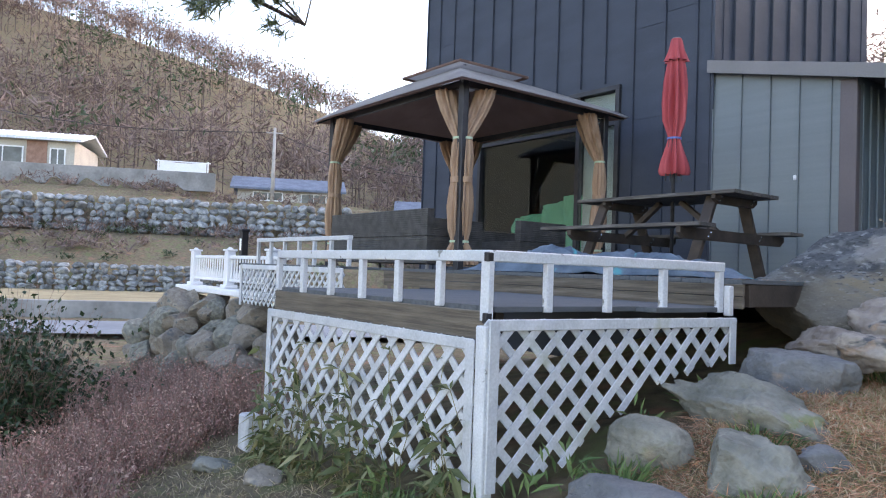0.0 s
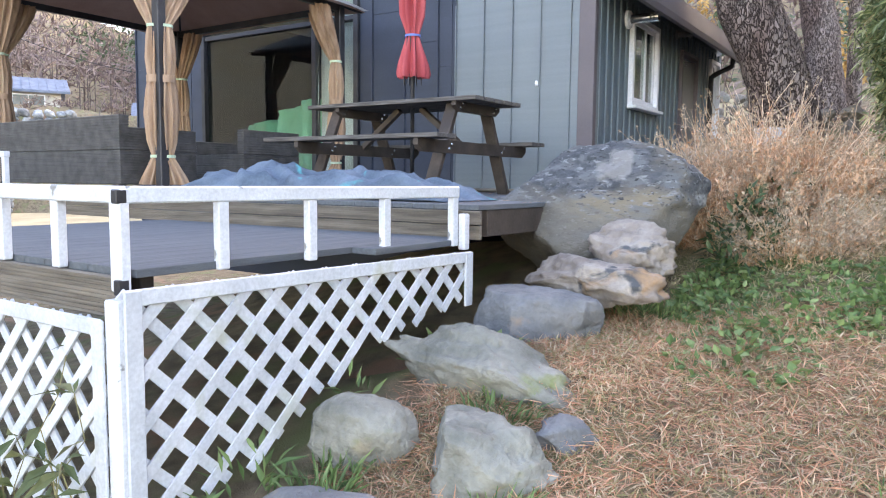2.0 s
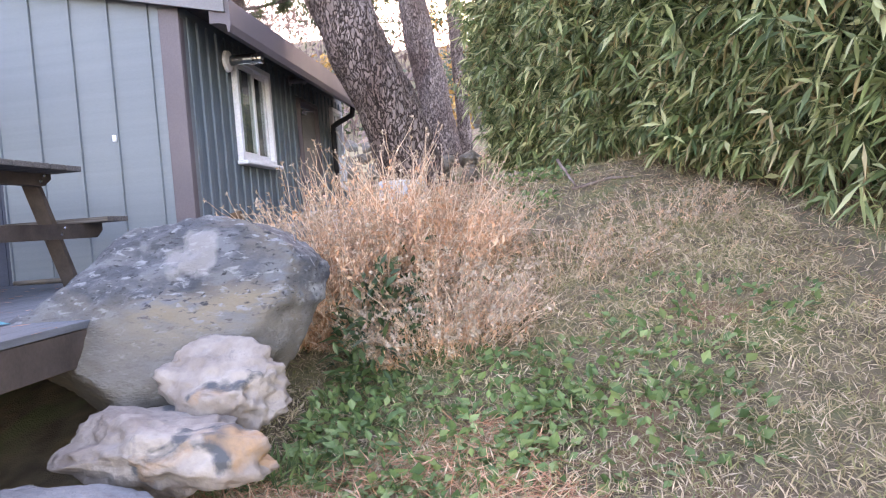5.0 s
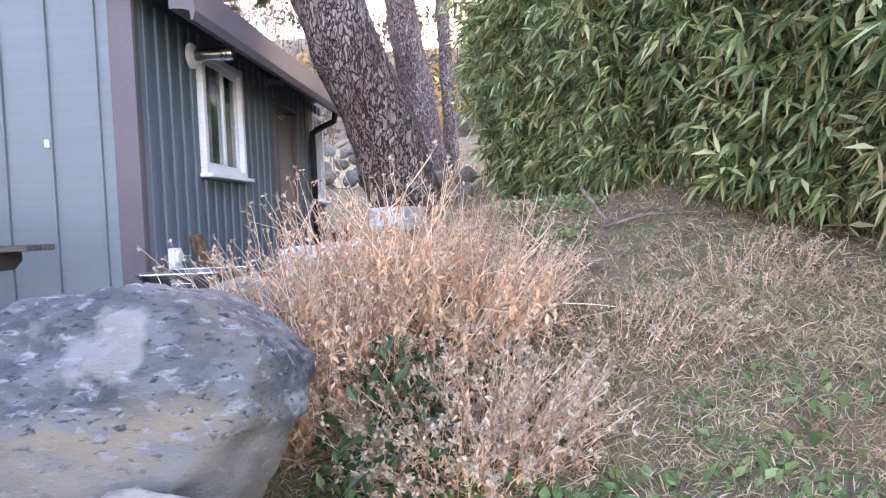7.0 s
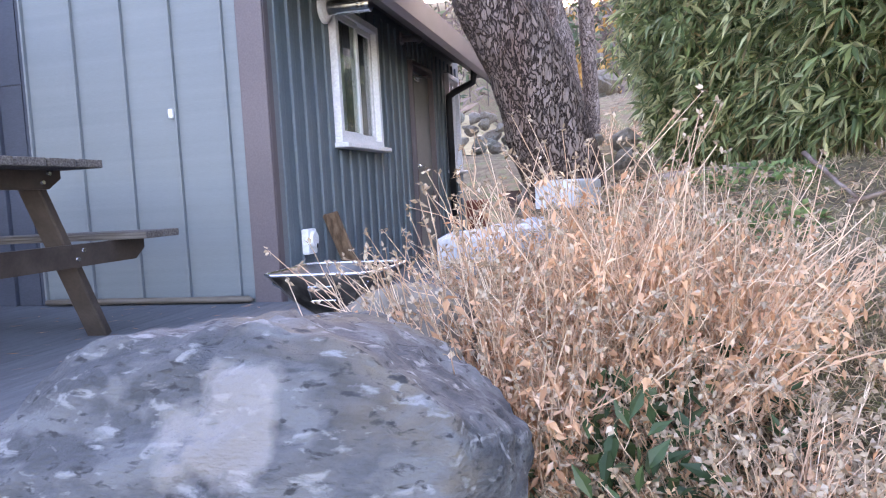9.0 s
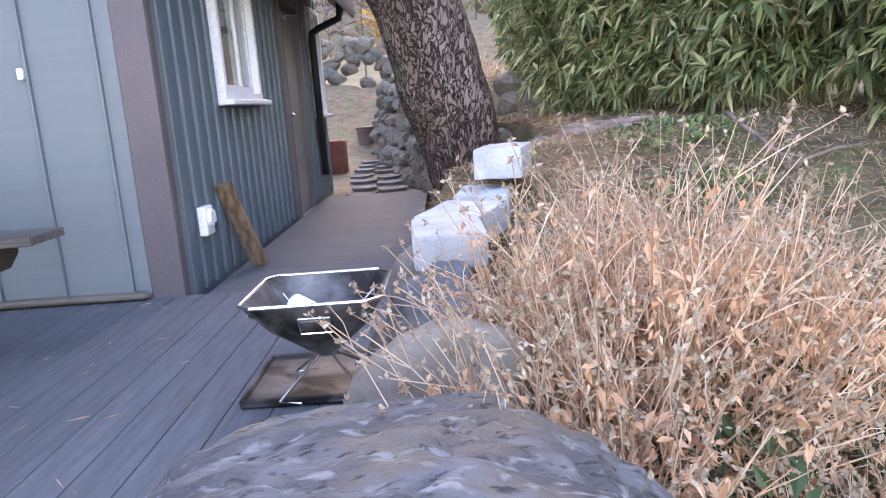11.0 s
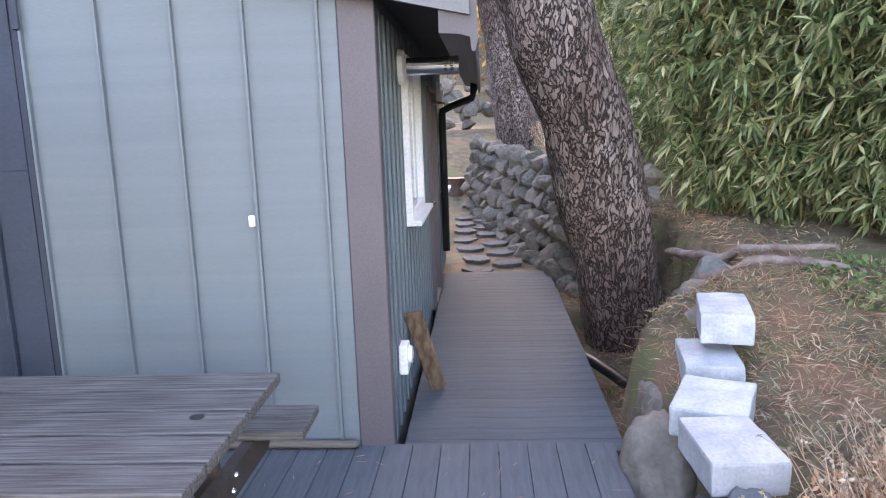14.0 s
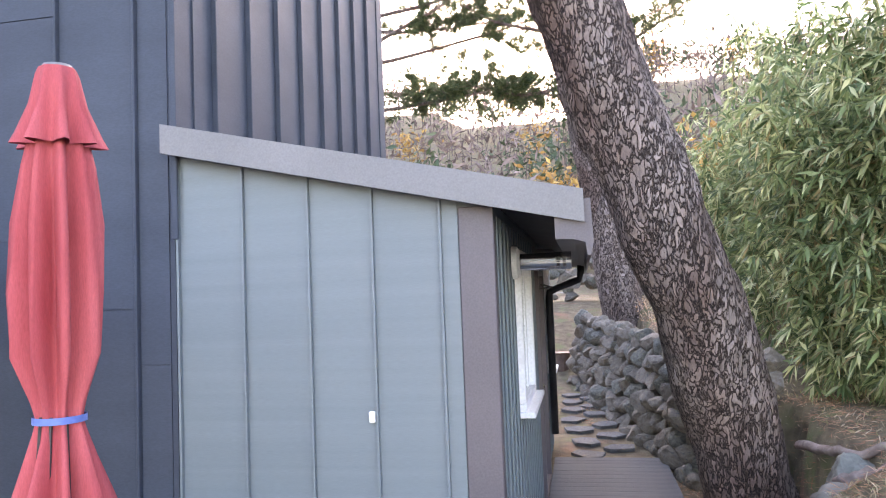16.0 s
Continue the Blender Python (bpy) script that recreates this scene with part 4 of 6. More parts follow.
for sx, sy in ((1, 1), (-1, 1)):
    for o in (-1, 1):
        bm = bmesh.new()
        tube(bm, [(PC.x + sx * 0.175 * o, PC.y - sy * 0.175 * o, 0.305), (PC.x - sx * 0.13 * o, PC.y + sy * 0.13 * o, 0.022), (PC.x - sx * 0.06 * o, PC.y + sy * 0.15 * o, 0.022)], 0.005, 8)
        part("leg", bm, M_CHROME, pit)
bm = bmesh.new()
box(bm, (0.09, 0.006, 0.045), (PC.x + 0.01, PC.y - 0.172, 0.265), turn=(35, 0, 0), bevel=0.003)
plate = part("handle", bm, M_BURNT, pit)
bm = bmesh.new()
pts = [(-0.045, 0.290), (0.045, 0.290), (0.045, 0.240), (-0.045, 0.240), (-0.045, 0.290)]
tube(bm, [(PC.x + 0.01 + a, PC.y - 0.19 + (0.290 - b) * 0.5, b) for a, b in pts], 0.004, 6)
part("handle_ring", bm, M_CHROME, plate)
bm = bmesh.new()
tube(bm, [(PC.x - 0.085, PC.y + 0.02, 0.280), (PC.x + 0.0, PC.y - 0.05, 0.255)], 0.034, 16)
whole("paper_roll", bm, M_UPVC, "white paper roll lying in the fire bowl", "roll", smooth=False)
tray = thing("fire_tray", "dirty square metal tray under the fire bowl", "tray")
bm = bmesh.new()
box(bm, (0.42, 0.42, 0.012), (0.90, -1.33, 0.012), bevel=0.004)
part("plate", bm, M_BURNT, tray)
for k in (-1, 1):
    for size, at in (((0.42, 0.014, 0.02), (0.90, -1.33 + k * 0.203, 0.022)), ((0.014, 0.39, 0.02), (0.90 + k * 0.203, -1.33, 0.022))):
        bm = bmesh.new()
        box(bm, size, at, bevel=0.004)
        part("edge", bm, M_BURNT, tray)

# ---------- stones by the deck ----------
def stone(name, material, at, size, seed, label, turn=0, detail=4, rough=0.18, facets=7, flat=0.0, category="rock", group="", tilt=(0, 0)):
    ob = whole(name, rock_mesh(size, seed, detail, rough, facets, flat), material, label, category, group, smooth=True)
    ob.matrix_world = pose(*at, tilt[0], tilt[1], turn)
    return ob


M_CONC = mat("pale_granite_block", (0.36, 0.375, 0.39), (0.50, 0.515, 0.53), 8.0, 0.85, 0.5, 70, vary=0.08, patches=[((0.30, 0.32, 0.33), 5, 0.6, 0.72)])
def granite(at, size, turn, tilt=0):
    bm = bmesh.new()
    box(bm, size, bevel=0.012, segments=2)
    bmesh.ops.subdivide_edges(bm, edges=[e for e in bm.edges if e.calc_length() > 0.06], cuts=4, use_grid_fill=True)
    for v in bm.verts:
        v.co += v.normal * 0.006 * noise.noise(v.co * 14 + Vector(at) * 5)
    ob = whole("granite_block", bm, M_CONC, "pale rough granite block set on the bank", "stone block", "row of granite blocks")
    ob.matrix_world = pose(*at, tilt, 0, turn)


granite((1.665, 0.26, 0.545), (0.245, 0.46, 0.15), -13)
granite((1.545, 0.10, 0.345), (0.265, 0.44, 0.15), -8)
granite((1.415, -0.42, 0.34), (0.30, 0.36, 0.13), -25, 3)
granite((1.345, -0.84, 0.34), (0.27, 0.37, 0.13), 3, 2)

# ---------- boulders and rocks ----------
bm = rock_mesh((0.80, 0.47, 0.42), 14, 6, 0.06, 8)
bm.normal_update()
for v in bm.verts:
    t = v.co.x / 0.8
    if v.co.z > 0:
        v.co.z *= 0.34 + 0.66 * smooth(-1.0, 0.3, t)
        v.co += v.normal * 0.012 * abs(noise.noise(Vector((v.co.x * 7, v.co.y * 7, v.co.z * 18))))
    v.co.z += 0.05 * smooth(0.0, 0.7, t)
    if v.co.z < 0:
        g = 1 + 0.22 * smooth(0, 0.3, -v.co.z)
        v.co.x, v.co.y, v.co.z = v.co.x * (1 + 0.02 * smooth(0, 0.3, -v.co.z)) * 0.95, v.co.y * g, v.co.z * 1.25
    lay = 1 - abs(noise.noise(Vector((v.co.x * 2.2 + 3, v.co.y * 2.2, v.co.z * 7 + v.co.x * 1.5))))
    v.co += v.normal * (0.022 * (lay - 0.75) + 0.006 * noise.fractal(v.co * 14, 0.6, 2.0, 4))
    crack = abs(v.co.x - 0.25 - 0.5 * v.co.y + 0.05 * noise.noise(v.co * 8))
    if v.co.z > 0:
        v.co.z -= 0.02 * math.exp(-(crack / 0.010) ** 2)
for v in bm.verts:
    if v.co.x > 0.45:
        v.co.x = 0.45 + 0.68 * (v.co.x - 0.45)
    if v.co.z > 0:
        v.co.z *= 1 + 0.22 * smooth(0.0, 0.35, v.co.x) * (0.6 + 0.4 * smooth(-0.2, 0.2, v.co.y))
lo = [min(v.co[i] for v in bm.verts) for i in range(3)]
hi = [max(v.co[i] for v in bm.verts) for i in range(3)]
for v in bm.verts:
    f = [(v.co[i] - lo[i]) / (hi[i] - lo[i]) for i in range(3)]
    f[2] *= 1 - 0.07 * (1 - smooth(0.2, 0.55, f[0]))
    v.co = Vector((-0.76 + 1.46 * f[0], -0.50 + 0.98 * f[1], -0.62 + 1.03 * f[2]))
bm.normal_update()
ob = whole("boulder", bm, M_BOULD, "large blue-grey boulder with pale lichen beside the deck", "boulder", smooth=True)
ob.matrix_world = pose(1.09, -2.62, -0.03, 0, 0, 2)
stone("boulder", M_ROCKB, (1.34, -1.88, 0.07), (0.29, 0.28, 0.26), 23, "rounded sandy brown boulder by the dry weeds", rough=0.06, facets=3)
stone("rock", M_ROCKP, (1.43, -3.44, -0.40), (0.42, 0.24, 0.19), 31, "pinkish white rock with dark stains", -8, 5, 0.2, 14)
stone("rock", M_ROCKP, (1.53, -3.12, -0.26), (0.38, 0.20, 0.18), 32, "pale pinkish rock under tufts of grass", -14, 5, 0.17, 14)
stone("rock", M_SLATE, (1.29, -3.84, -0.53), (0.37, 0.28, 0.24), 33, "flat grey step stone with pine needles", -12, 5, 0.10, 9, 0.5, "stepping stone")
stone("rock", M_ROCKG, (1.33, -4.42, -0.67), (0.55, 0.19, 0.20), 34, "long grey-green weathered rock", 0, 5, 0.17, 14, tilt=(0, 8))
stone("rock", M_ROCKG, (1.64, -4.86, -0.88), (0.31, 0.24, 0.26), 35, "pale rounded rock with flat top in the grass", 10, 5, 0.12, 12, 0.7)
stone("rock", M_ROCKG, (1.12, -4.92, -0.82), (0.23, 0.16, 0.15), 36, "small pale rock beside the lattice", 20, 4, 0.15)
stone("rock", M_SLATE, (1.80, -4.62, -0.80), (0.17, 0.12, 0.10), 37, "dark grey rock half sunk in grass", -30)
stone("rock", M_SLATE, (1.36, -5.32, -0.98), (0.34, 0.18, 0.14), 38, "dark flat slate at the path edge", 12, 4, 0.1, 6, 0.6)
stone("rock", M_SLATE, (0.0, -6.3, ground_z(0.0, -6.3)), (0.26, 0.14, 0.10), 39, "dark flat stone in the dry grass", 30)
stone("rock", M_ROCKB, (-1.0, -5.9, ground_z(-1.0, -5.9)), (0.17, 0.13, 0.10), 40, "brown stone at the foot of the lattice", 0)
stone("rock", M_ROCKG, (-1.7, -6.0, ground_z(-1.7, -6.0)), (0.22, 0.15, 0.08), 41, "flat pale stone by the hedge", 0)
stone("rock", M_SLATE, (2.45, -5.7, ground_z(2.45, -5.7)), (0.12, 0.09, 0.06), 42, "small grey stone in the lawn", 0)
bm = bmesh.new()
box(bm, (0.16, 0.12, 0.26), (-1.70, -5.72, -1.22), bevel=0.015)
whole("concrete_footing", bm, M_CONC, "small white concrete footing below the lattice", "footing")
for at, size, seed, mt, lb in (((1.30, -1.05, 0.02), (0.22, 0.46, 0.27), 51, M_SLATE, "dark grey bank rock beneath the granite blocks"),
                               ((1.22, -0.30, -0.05), (0.15, 0.28, 0.27), 52, M_ROCKB, "tan bank rock beside the walkway"),
                               ((1.40, 0.30, 0.0), (0.16, 0.36, 0.27), 53, M_ROCKB, "tan bank rock under the granite blocks"),
                               ((1.62, 0.62, 0.28), (0.2, 0.3, 0.2), 54, M_ROCKB, "brown bank rock behind the blocks"),
                               ((1.82, 1.15, 0.25), (0.18, 0.25, 0.26), 55, M_ROCKB, "brown rock between roots and walkway"),
                               ((2.10, 1.95, 0.25), (0.22, 0.26, 0.30), 56, M_ROCKG, "grey rock near the pine foot"),
                               ((1.25, -1.62, 0.0), (0.15, 0.2, 0.2), 57, M_SLATE, "dark rock behind the fire bowl")):
    stone("rock", mt, at, (size[0] * 1.2, size[1] * 1.15, size[2] * 1.08), seed, lb, rough=0.16)

# ---------- dry stone bank and path behind the house ----------
shapes = []
for k in range(7):
    bmk = rock_mesh((1, 1, 1), 70 + k, 3, 0.10, 15)
    shapes.append(finish(bmk, "stone", M_ROCKB if k % 6 else M_ROCKG, False))
rnd = random.Random(8)
stone_bank = thing("wall_stone_bank", "rough dry stone bank beside the back path", "stone wall", kind="structure")
y = 3.35
while y < 9.4:
    w = rnd.uniform(0.15, 0.25)
    for row in range(6):
        z = ground_z(0.1, y) + 0.04 + row * 0.215 + rnd.uniform(-0.04, 0.04)
        ob = new("stone", rnd.choice(shapes))
        ob.parent = stone_bank
        ob.matrix_basis = Matrix.LocRotScale((bank_x(y) + 0.02 + row * 0.045 + rnd.uniform(-0.03, 0.03), y + (row % 2) * 0.1, z),
                                             Euler((rnd.uniform(-0.5, 0.5), rnd.uniform(-0.5, 0.5), rnd.uniform(0, 6))),
                                             (w * rnd.uniform(0.7, 1.1), w * rnd.uniform(0.7, 1.0), w * rnd.uniform(0.55, 0.8)))
    y += w * 1.25
path = thing("path", "irregular flat stepping slabs on the back path", "path", kind="structure")
for k in range(14):
    bmk = bmesh.new()
    n = rnd.randint(5, 7)
    pts = [(math.cos(6.283 * i / n + rnd.uniform(-0.25, 0.25)) * rnd.uniform(0.8, 1.1), math.sin(6.283 * i / n + rnd.uniform(-0.25, 0.25)) * rnd.uniform(0.8, 1.1)) for i in range(n)]
    upright(pts, -0.5, 0.5, bmk)
    x, y = 0.35 + 0.34 * (k % 2) + rnd.uniform(-0.06, 0.06) - 0.02 * k, 4.6 + k * 0.3
    ob = part("slab", bmk, M_SLATE, path)
    ob.matrix_basis = Matrix.LocRotScale((x, y, ground_z(x, y) + 0.015), Euler((0, 0, rnd.uniform(0, 6))), (0.21, 0.17, 0.04))

# ---------- pines ----------
def bark_mat():
    m = bpy.data.materials.new("plated_pine_bark")
    m.use_nodes = True
    n, ln = m.node_tree.nodes, m.node_tree.links
    p = n["Principled BSDF"]
    p.inputs["Roughness"].default_value = 0.92
    p.inputs["Specular IOR Level"].default_value = 0.2
    tc, mp = n.new("ShaderNodeTexCoord"), n.new("ShaderNodeMapping")
    mp.inputs["Scale"].default_value = (1.0, 1.0, 0.42)
    ln.new(tc.outputs["Object"], mp.inputs[0])
    warp = n.new("ShaderNodeTexNoise")
    warp.inputs["Scale"].default_value = 14
    warp.inputs["Detail"].default_value = 5
    add = n.new("ShaderNodeMix")
    add.data_type, add.blend_type = "RGBA", "LINEAR_LIGHT"
    add.inputs[0].default_value = 0.10
    ln.new(mp.outputs[0], add.inputs[6])
    ln.new(warp.outputs["Color"], add.inputs[7])
    ln.new(mp.outputs[0], warp.inputs["Vector"])
    vo = n.new("ShaderNodeTexVoronoi")
    vo.feature = "DISTANCE_TO_EDGE"
    vo.inputs["Scale"].default_value = 21
    vc = n.new("ShaderNodeTexVoronoi")
    vc.inputs["Scale"].default_value = 21
    for t in (vo, vc):
        ln.new(add.outputs[2], t.inputs["Vector"])
    ns = n.new("ShaderNodeTexNoise")
    ns.inputs["Scale"].default_value, ns.inputs["Detail"].default_value = 60, 8
    ln.new(mp.outputs[0], ns.inputs["Vector"])
    big = n.new("ShaderNodeTexNoise")
    big.inputs["Scale"].default_value, big.inputs["Detail"].default_value = 1.7, 4
    ln.new(mp.outputs[0], big.inputs["Vector"])
    edge = n.new("ShaderNodeMapRange")
    edge.inputs["From Max"].default_value = 0.13
    ln.new(vo.outputs["Distance"], edge.inputs["Value"])
    tone = n.new("ShaderNodeValToRGB")
    tone.color_ramp.elements[0].color, tone.color_ramp.elements[1].color = (0.155, 0.103, 0.088, 1), (0.27, 0.218, 0.20, 1)
    tone.color_ramp.elements[0].position, tone.color_ramp.elements[1].position = 0.38, 0.62
    ln.new(big.outputs["Fac"], tone.inputs[0])
    hs = n.new("ShaderNodeHueSaturation")
    v1 = n.new("ShaderNodeMapRange")
    v1.inputs["To Min"].default_value, v1.inputs["To Max"].default_value = 0.6, 1.4
    ln.new(ns.outputs["Fac"], v1.inputs["Value"])
    sep = n.new("ShaderNodeSeparateColor")
    ln.new(vc.outputs["Color"], sep.inputs[0])
    v2 = n.new("ShaderNodeMapRange")
    v2.inputs["To Min"].default_value, v2.inputs["To Max"].default_value = 0.75, 1.25
    ln.new(sep.outputs[0], v2.inputs["Value"])
    mu = n.new("ShaderNodeMath")
    mu.operation = "MULTIPLY"
    ln.new(v1.outputs[0], mu.inputs[0])
    ln.new(v2.outputs[0], mu.inputs[1])
    ln.new(mu.outputs[0], hs.inputs["Value"])
    ln.new(tone.outputs[0], hs.inputs["Color"])
    mx = n.new("ShaderNodeMix")
    mx.data_type = "RGBA"
    ln.new(edge.outputs[0], mx.inputs[0])
    mx.inputs[6].default_value = (0.055, 0.037, 0.033, 1)
    ln.new(hs.outputs[0], mx.inputs[7])
    ln.new(mx.outputs[2], p.inputs["Base Color"])
    bp = n.new("ShaderNodeBump")
    bp.inputs["Strength"].default_value, bp.inputs["Distance"].default_value = 1.0, 0.035
    hm = n.new("ShaderNodeMath")
    hm.operation = "MULTIPLY_ADD"
    ln.new(ns.outputs["Fac"], hm.inputs[0])
    hm.inputs[1].default_value = 0.35
    ln.new(edge.outputs[0], hm.inputs[2])
    ln.new(hm.outputs[0], bp.inputs["Height"])
    ln.new(bp.outputs[0], p.inputs["Normal"])
    return m


def foliage_mat(name, dark, mid, light, rough=0.5, trans=0.25):
    """Leaves that differ one by one."""
    m = bpy.data.materials.new(name)
    m.use_nodes = True
    n, ln = m.node_tree.nodes, m.node_tree.links
    p = n["Principled BSDF"]
    p.inputs["Roughness"].default_value = rough
    p.inputs["Specular IOR Level"].default_value = 0.35
    geo = n.new("ShaderNodeNewGeometry")
    ramp = n.new("ShaderNodeValToRGB")
    e = ramp.color_ramp.elements
    e[0].color, e[1].color = (*dark, 1), (*light, 1)
    e[1].position = 1.0
    k = e.new(0.6)
    k.color = (*mid, 1)
    ln.new(geo.outputs["Random Per Island"], ramp.inputs[0])
    hs = n.new("ShaderNodeHueSaturation")
    ns = n.new("ShaderNodeTexNoise")
    ns.inputs["Scale"].default_value = 2.3
    mr = n.new("ShaderNodeMapRange")
    mr.inputs["To Min"].default_value, mr.inputs["To Max"].default_value = 0.6, 1.4
    ln.new(geo.outputs["Position"], ns.inputs["Vector"])
    ln.new(ns.outputs["Fac"], mr.inputs["Value"])
    ln.new(mr.outputs[0], hs.inputs["Value"])
    ln.new(ramp.outputs[0], hs.inputs["Color"])
    ln.new(hs.outputs[0], p.inputs["Base Color"])
    if trans:
        tr = n.new("ShaderNodeBsdfTranslucent")
        ln.new(hs.outputs[0], tr.inputs["Color"])
        mx = n.new("ShaderNodeMixShader")
        mx.inputs[0].default_value = trans
        ln.new(p.outputs[0], mx.inputs[1])
        ln.new(tr.outputs[0], mx.inputs[2])
        ln.new(mx.outputs[0], n["Material Output"].inputs["Surface"])
    return m


def unit(a):
    return a / np.maximum(1e-9, np.linalg.norm(a, axis=-1, keepdims=True))


def leaves_mesh(name, base, way, length, width, material, droop=0.3, seed=0):
    """Many folded leaves: base points, directions, lengths and widths."""
    r = np.random.RandomState(seed)
    n = len(base)
    way = unit(way)
    side = unit(np.cross(way, unit(r.normal(size=(n, 3)) * 0.6 + np.array([0, 0, 1.0]))))
    nrm = np.cross(side, way)
    L, W = np.asarray(length)[:, None], np.asarray(width)[:, None]
    down = np.array([0, 0, -1.0])
    mid = base + way * L * 0.42 + down * L * droop * 0.12
    tip = base + way * L + down * L * droop * 0.55
    lft, rgt = mid + side * W * 0.5 + nrm * W * 0.12, mid - side * W * 0.5 + nrm * W * 0.12
    verts = np.stack([base, lft, mid, rgt, tip], 1).reshape(-1, 3)
    k = np.arange(n)[:, None] * 5
    tris = np.concatenate([k + np.array([[0, 2, 1]]), k + np.array([[0, 3, 2]]), k + np.array([[1, 2, 4]]), k + np.array([[2, 3, 4]])], 1).reshape(-1, 3)
    me = bpy.data.meshes.new(name)
    me.from_pydata(verts.tolist(), [], tris.tolist())
    me.materials.append(material)
    return me


def strips_mesh(name, rows, material, sides=3):
    """Thin stems: each row is a list of points and a pair of radii."""
    verts, faces = [], []
    for pts, r0, r1 in rows:
        m = len(pts)
        start = len(verts)
        for i, p in enumerate(pts):
            q = pts[min(i + 1, m - 1)] - pts[max(i - 1, 0)]
            q = q / max(1e-6, np.linalg.norm(q))
            s = np.cross(q, [0.3, 0.9, 0.2])
            s = s / max(1e-6, np.linalg.norm(s))
            o = np.cross(q, s)
            r = r0 + (r1 - r0) * i / (m - 1)
            for k in range(sides):
                a = 6.2832 * k / sides
                verts.append(p + s * (r * math.cos(a)) + o * (r * math.sin(a)))
        for i in range(m - 1):
            for k in range(sides):
                a, b = start + i * sides + k, start + i * sides + (k + 1) % sides
                faces.append((a, b, b + sides, a + sides))
    me = bpy.data.meshes.new(name)
    me.from_pydata([tuple(v) for v in verts], [], faces)
    me.materials.append(material)
    return me


def leaf_part(name, me, parent, label=""):
    ob = new(name, me)
    ob.parent = parent
    return tagged(ob, label)


M_BARK = bark_mat()
M_NEEDLE = foliage_mat("pine_needles_green", (0.035, 0.06, 0.025), (0.07, 0.10, 0.04), (0.15, 0.16, 0.07), 0.6, 0.15)
M_TWIG = mat("grey_brown_twig", (0.10, 0.075, 0.06), (0.18, 0.14, 0.115), 8, 0.9, 0.4)


def trunk_mesh(pts, radii, sides=40, per=14, flare=True):
    P = []
    R = []
    for i in range(len(pts) - 1):
        for k in range(per):
            f = k / per
            P.append(Vector(pts[i]).lerp(Vector(pts[i + 1]), f))
            R.append(radii[i] + (radii[i + 1] - radii[i]) * f)
    P.append(Vector(pts[-1]))
    R.append(radii[-1])
    sm = [P[0]] + [(P[max(i - 4, 0)] + P[i] + P[min(i + 4, len(P) - 1)]) / 3 for i in range(1, len(P) - 1)] + [P[-1]]
    bm = bmesh.new()
    tube(bm, sm, R, sides)
    bm.normal_update()
    for v in bm.verts:
        c = v.co
        q = Vector((c.x * 3.2, c.y * 3.2, c.z * 1.0))
        v.co = c + v.normal * (0.05 * noise.noise(q) + 0.02 * noise.noise(Vector((c.x * 11, c.y * 11, c.z * 4)))) * R[0] / 0.35
    return bm


def tufts(centres, ways, per, ln_, spread, seed):
    r = np.random.RandomState(seed)
    n = len(centres)
    base = np.repeat(centres, per, 0) + r.normal(size=(n * per, 3)) * 0.02
    way = np.repeat(ways, per, 0) + r.normal(size=(n * per, 3)) * spread
    return base, way, r.uniform(0.7, 1.2, n * per) * ln_


def pine(name, label, pts, radii, limbs, seed, needle=0.13, per=26, wide=0.012, sides=40, wander=1.0):
    """A pine: plated trunk, limbs from a start, a way and a length, tufts of needles on the twigs."""
    rnd = random.Random(seed)
    tree = thing(name, label, "pine tree")
    part("trunk", trunk_mesh(pts, radii, sides), M_BARK, tree, smooth=True)
    cen, ways, twigs = [], [], []
    for start, way, length, rad in limbs:
        p, d = np.array(start, float), np.array(way, float)
        d /= np.linalg.norm(d)
        line = [p.copy()]
        for _ in range(9):
            d = d + np.array([rnd.uniform(-0.25, 0.25), rnd.uniform(-0.25, 0.25), rnd.uniform(-0.14, 0.2)]) * wander
            d /= np.linalg.norm(d)
            p = p + d * length / 9
            line.append(p.copy())
        bm = bmesh.new()
        tube(bm, line, [rad * (1 - 0.085 * i) for i in range(10)], 8)
        limb = part("limb", bm, M_BARK, tree, smooth=True)
        for i in range(3, 10):
            for _ in range(5):
                t = np.array([rnd.gauss(0, 1), rnd.gauss(0, 1), rnd.uniform(-0.3, 0.7)])
                t /= np.linalg.norm(t)
                s = rnd.uniform(0.2, 0.55) * length / 2.2
                a, b = line[i], line[i] + t * s
                m_ = (a + b) / 2 + np.array([0, 0, 0.05])
                twigs.append(([a, m_, b], 0.008, 0.003))
                for f in (0.55, 0.8, 1.0, 1.0):
                    q = a + (b - a) * f + np.array([rnd.gauss(0, 0.05) for _ in range(3)])
                    cen.append(q)
                    ways.append(t + np.array([0, 0, 0.5]))
    if cen:
        base, way, ln_ = tufts(np.array(cen), np.array(ways), per, needle, 0.75, seed)
        leaf_part("needles", leaves_mesh("needles", base, way, ln_, np.full(len(base), wide), M_NEEDLE, 0.2, seed), tree)
        leaf_part("twigs", strips_mesh("twigs", twigs, M_TWIG), tree)
    return tree


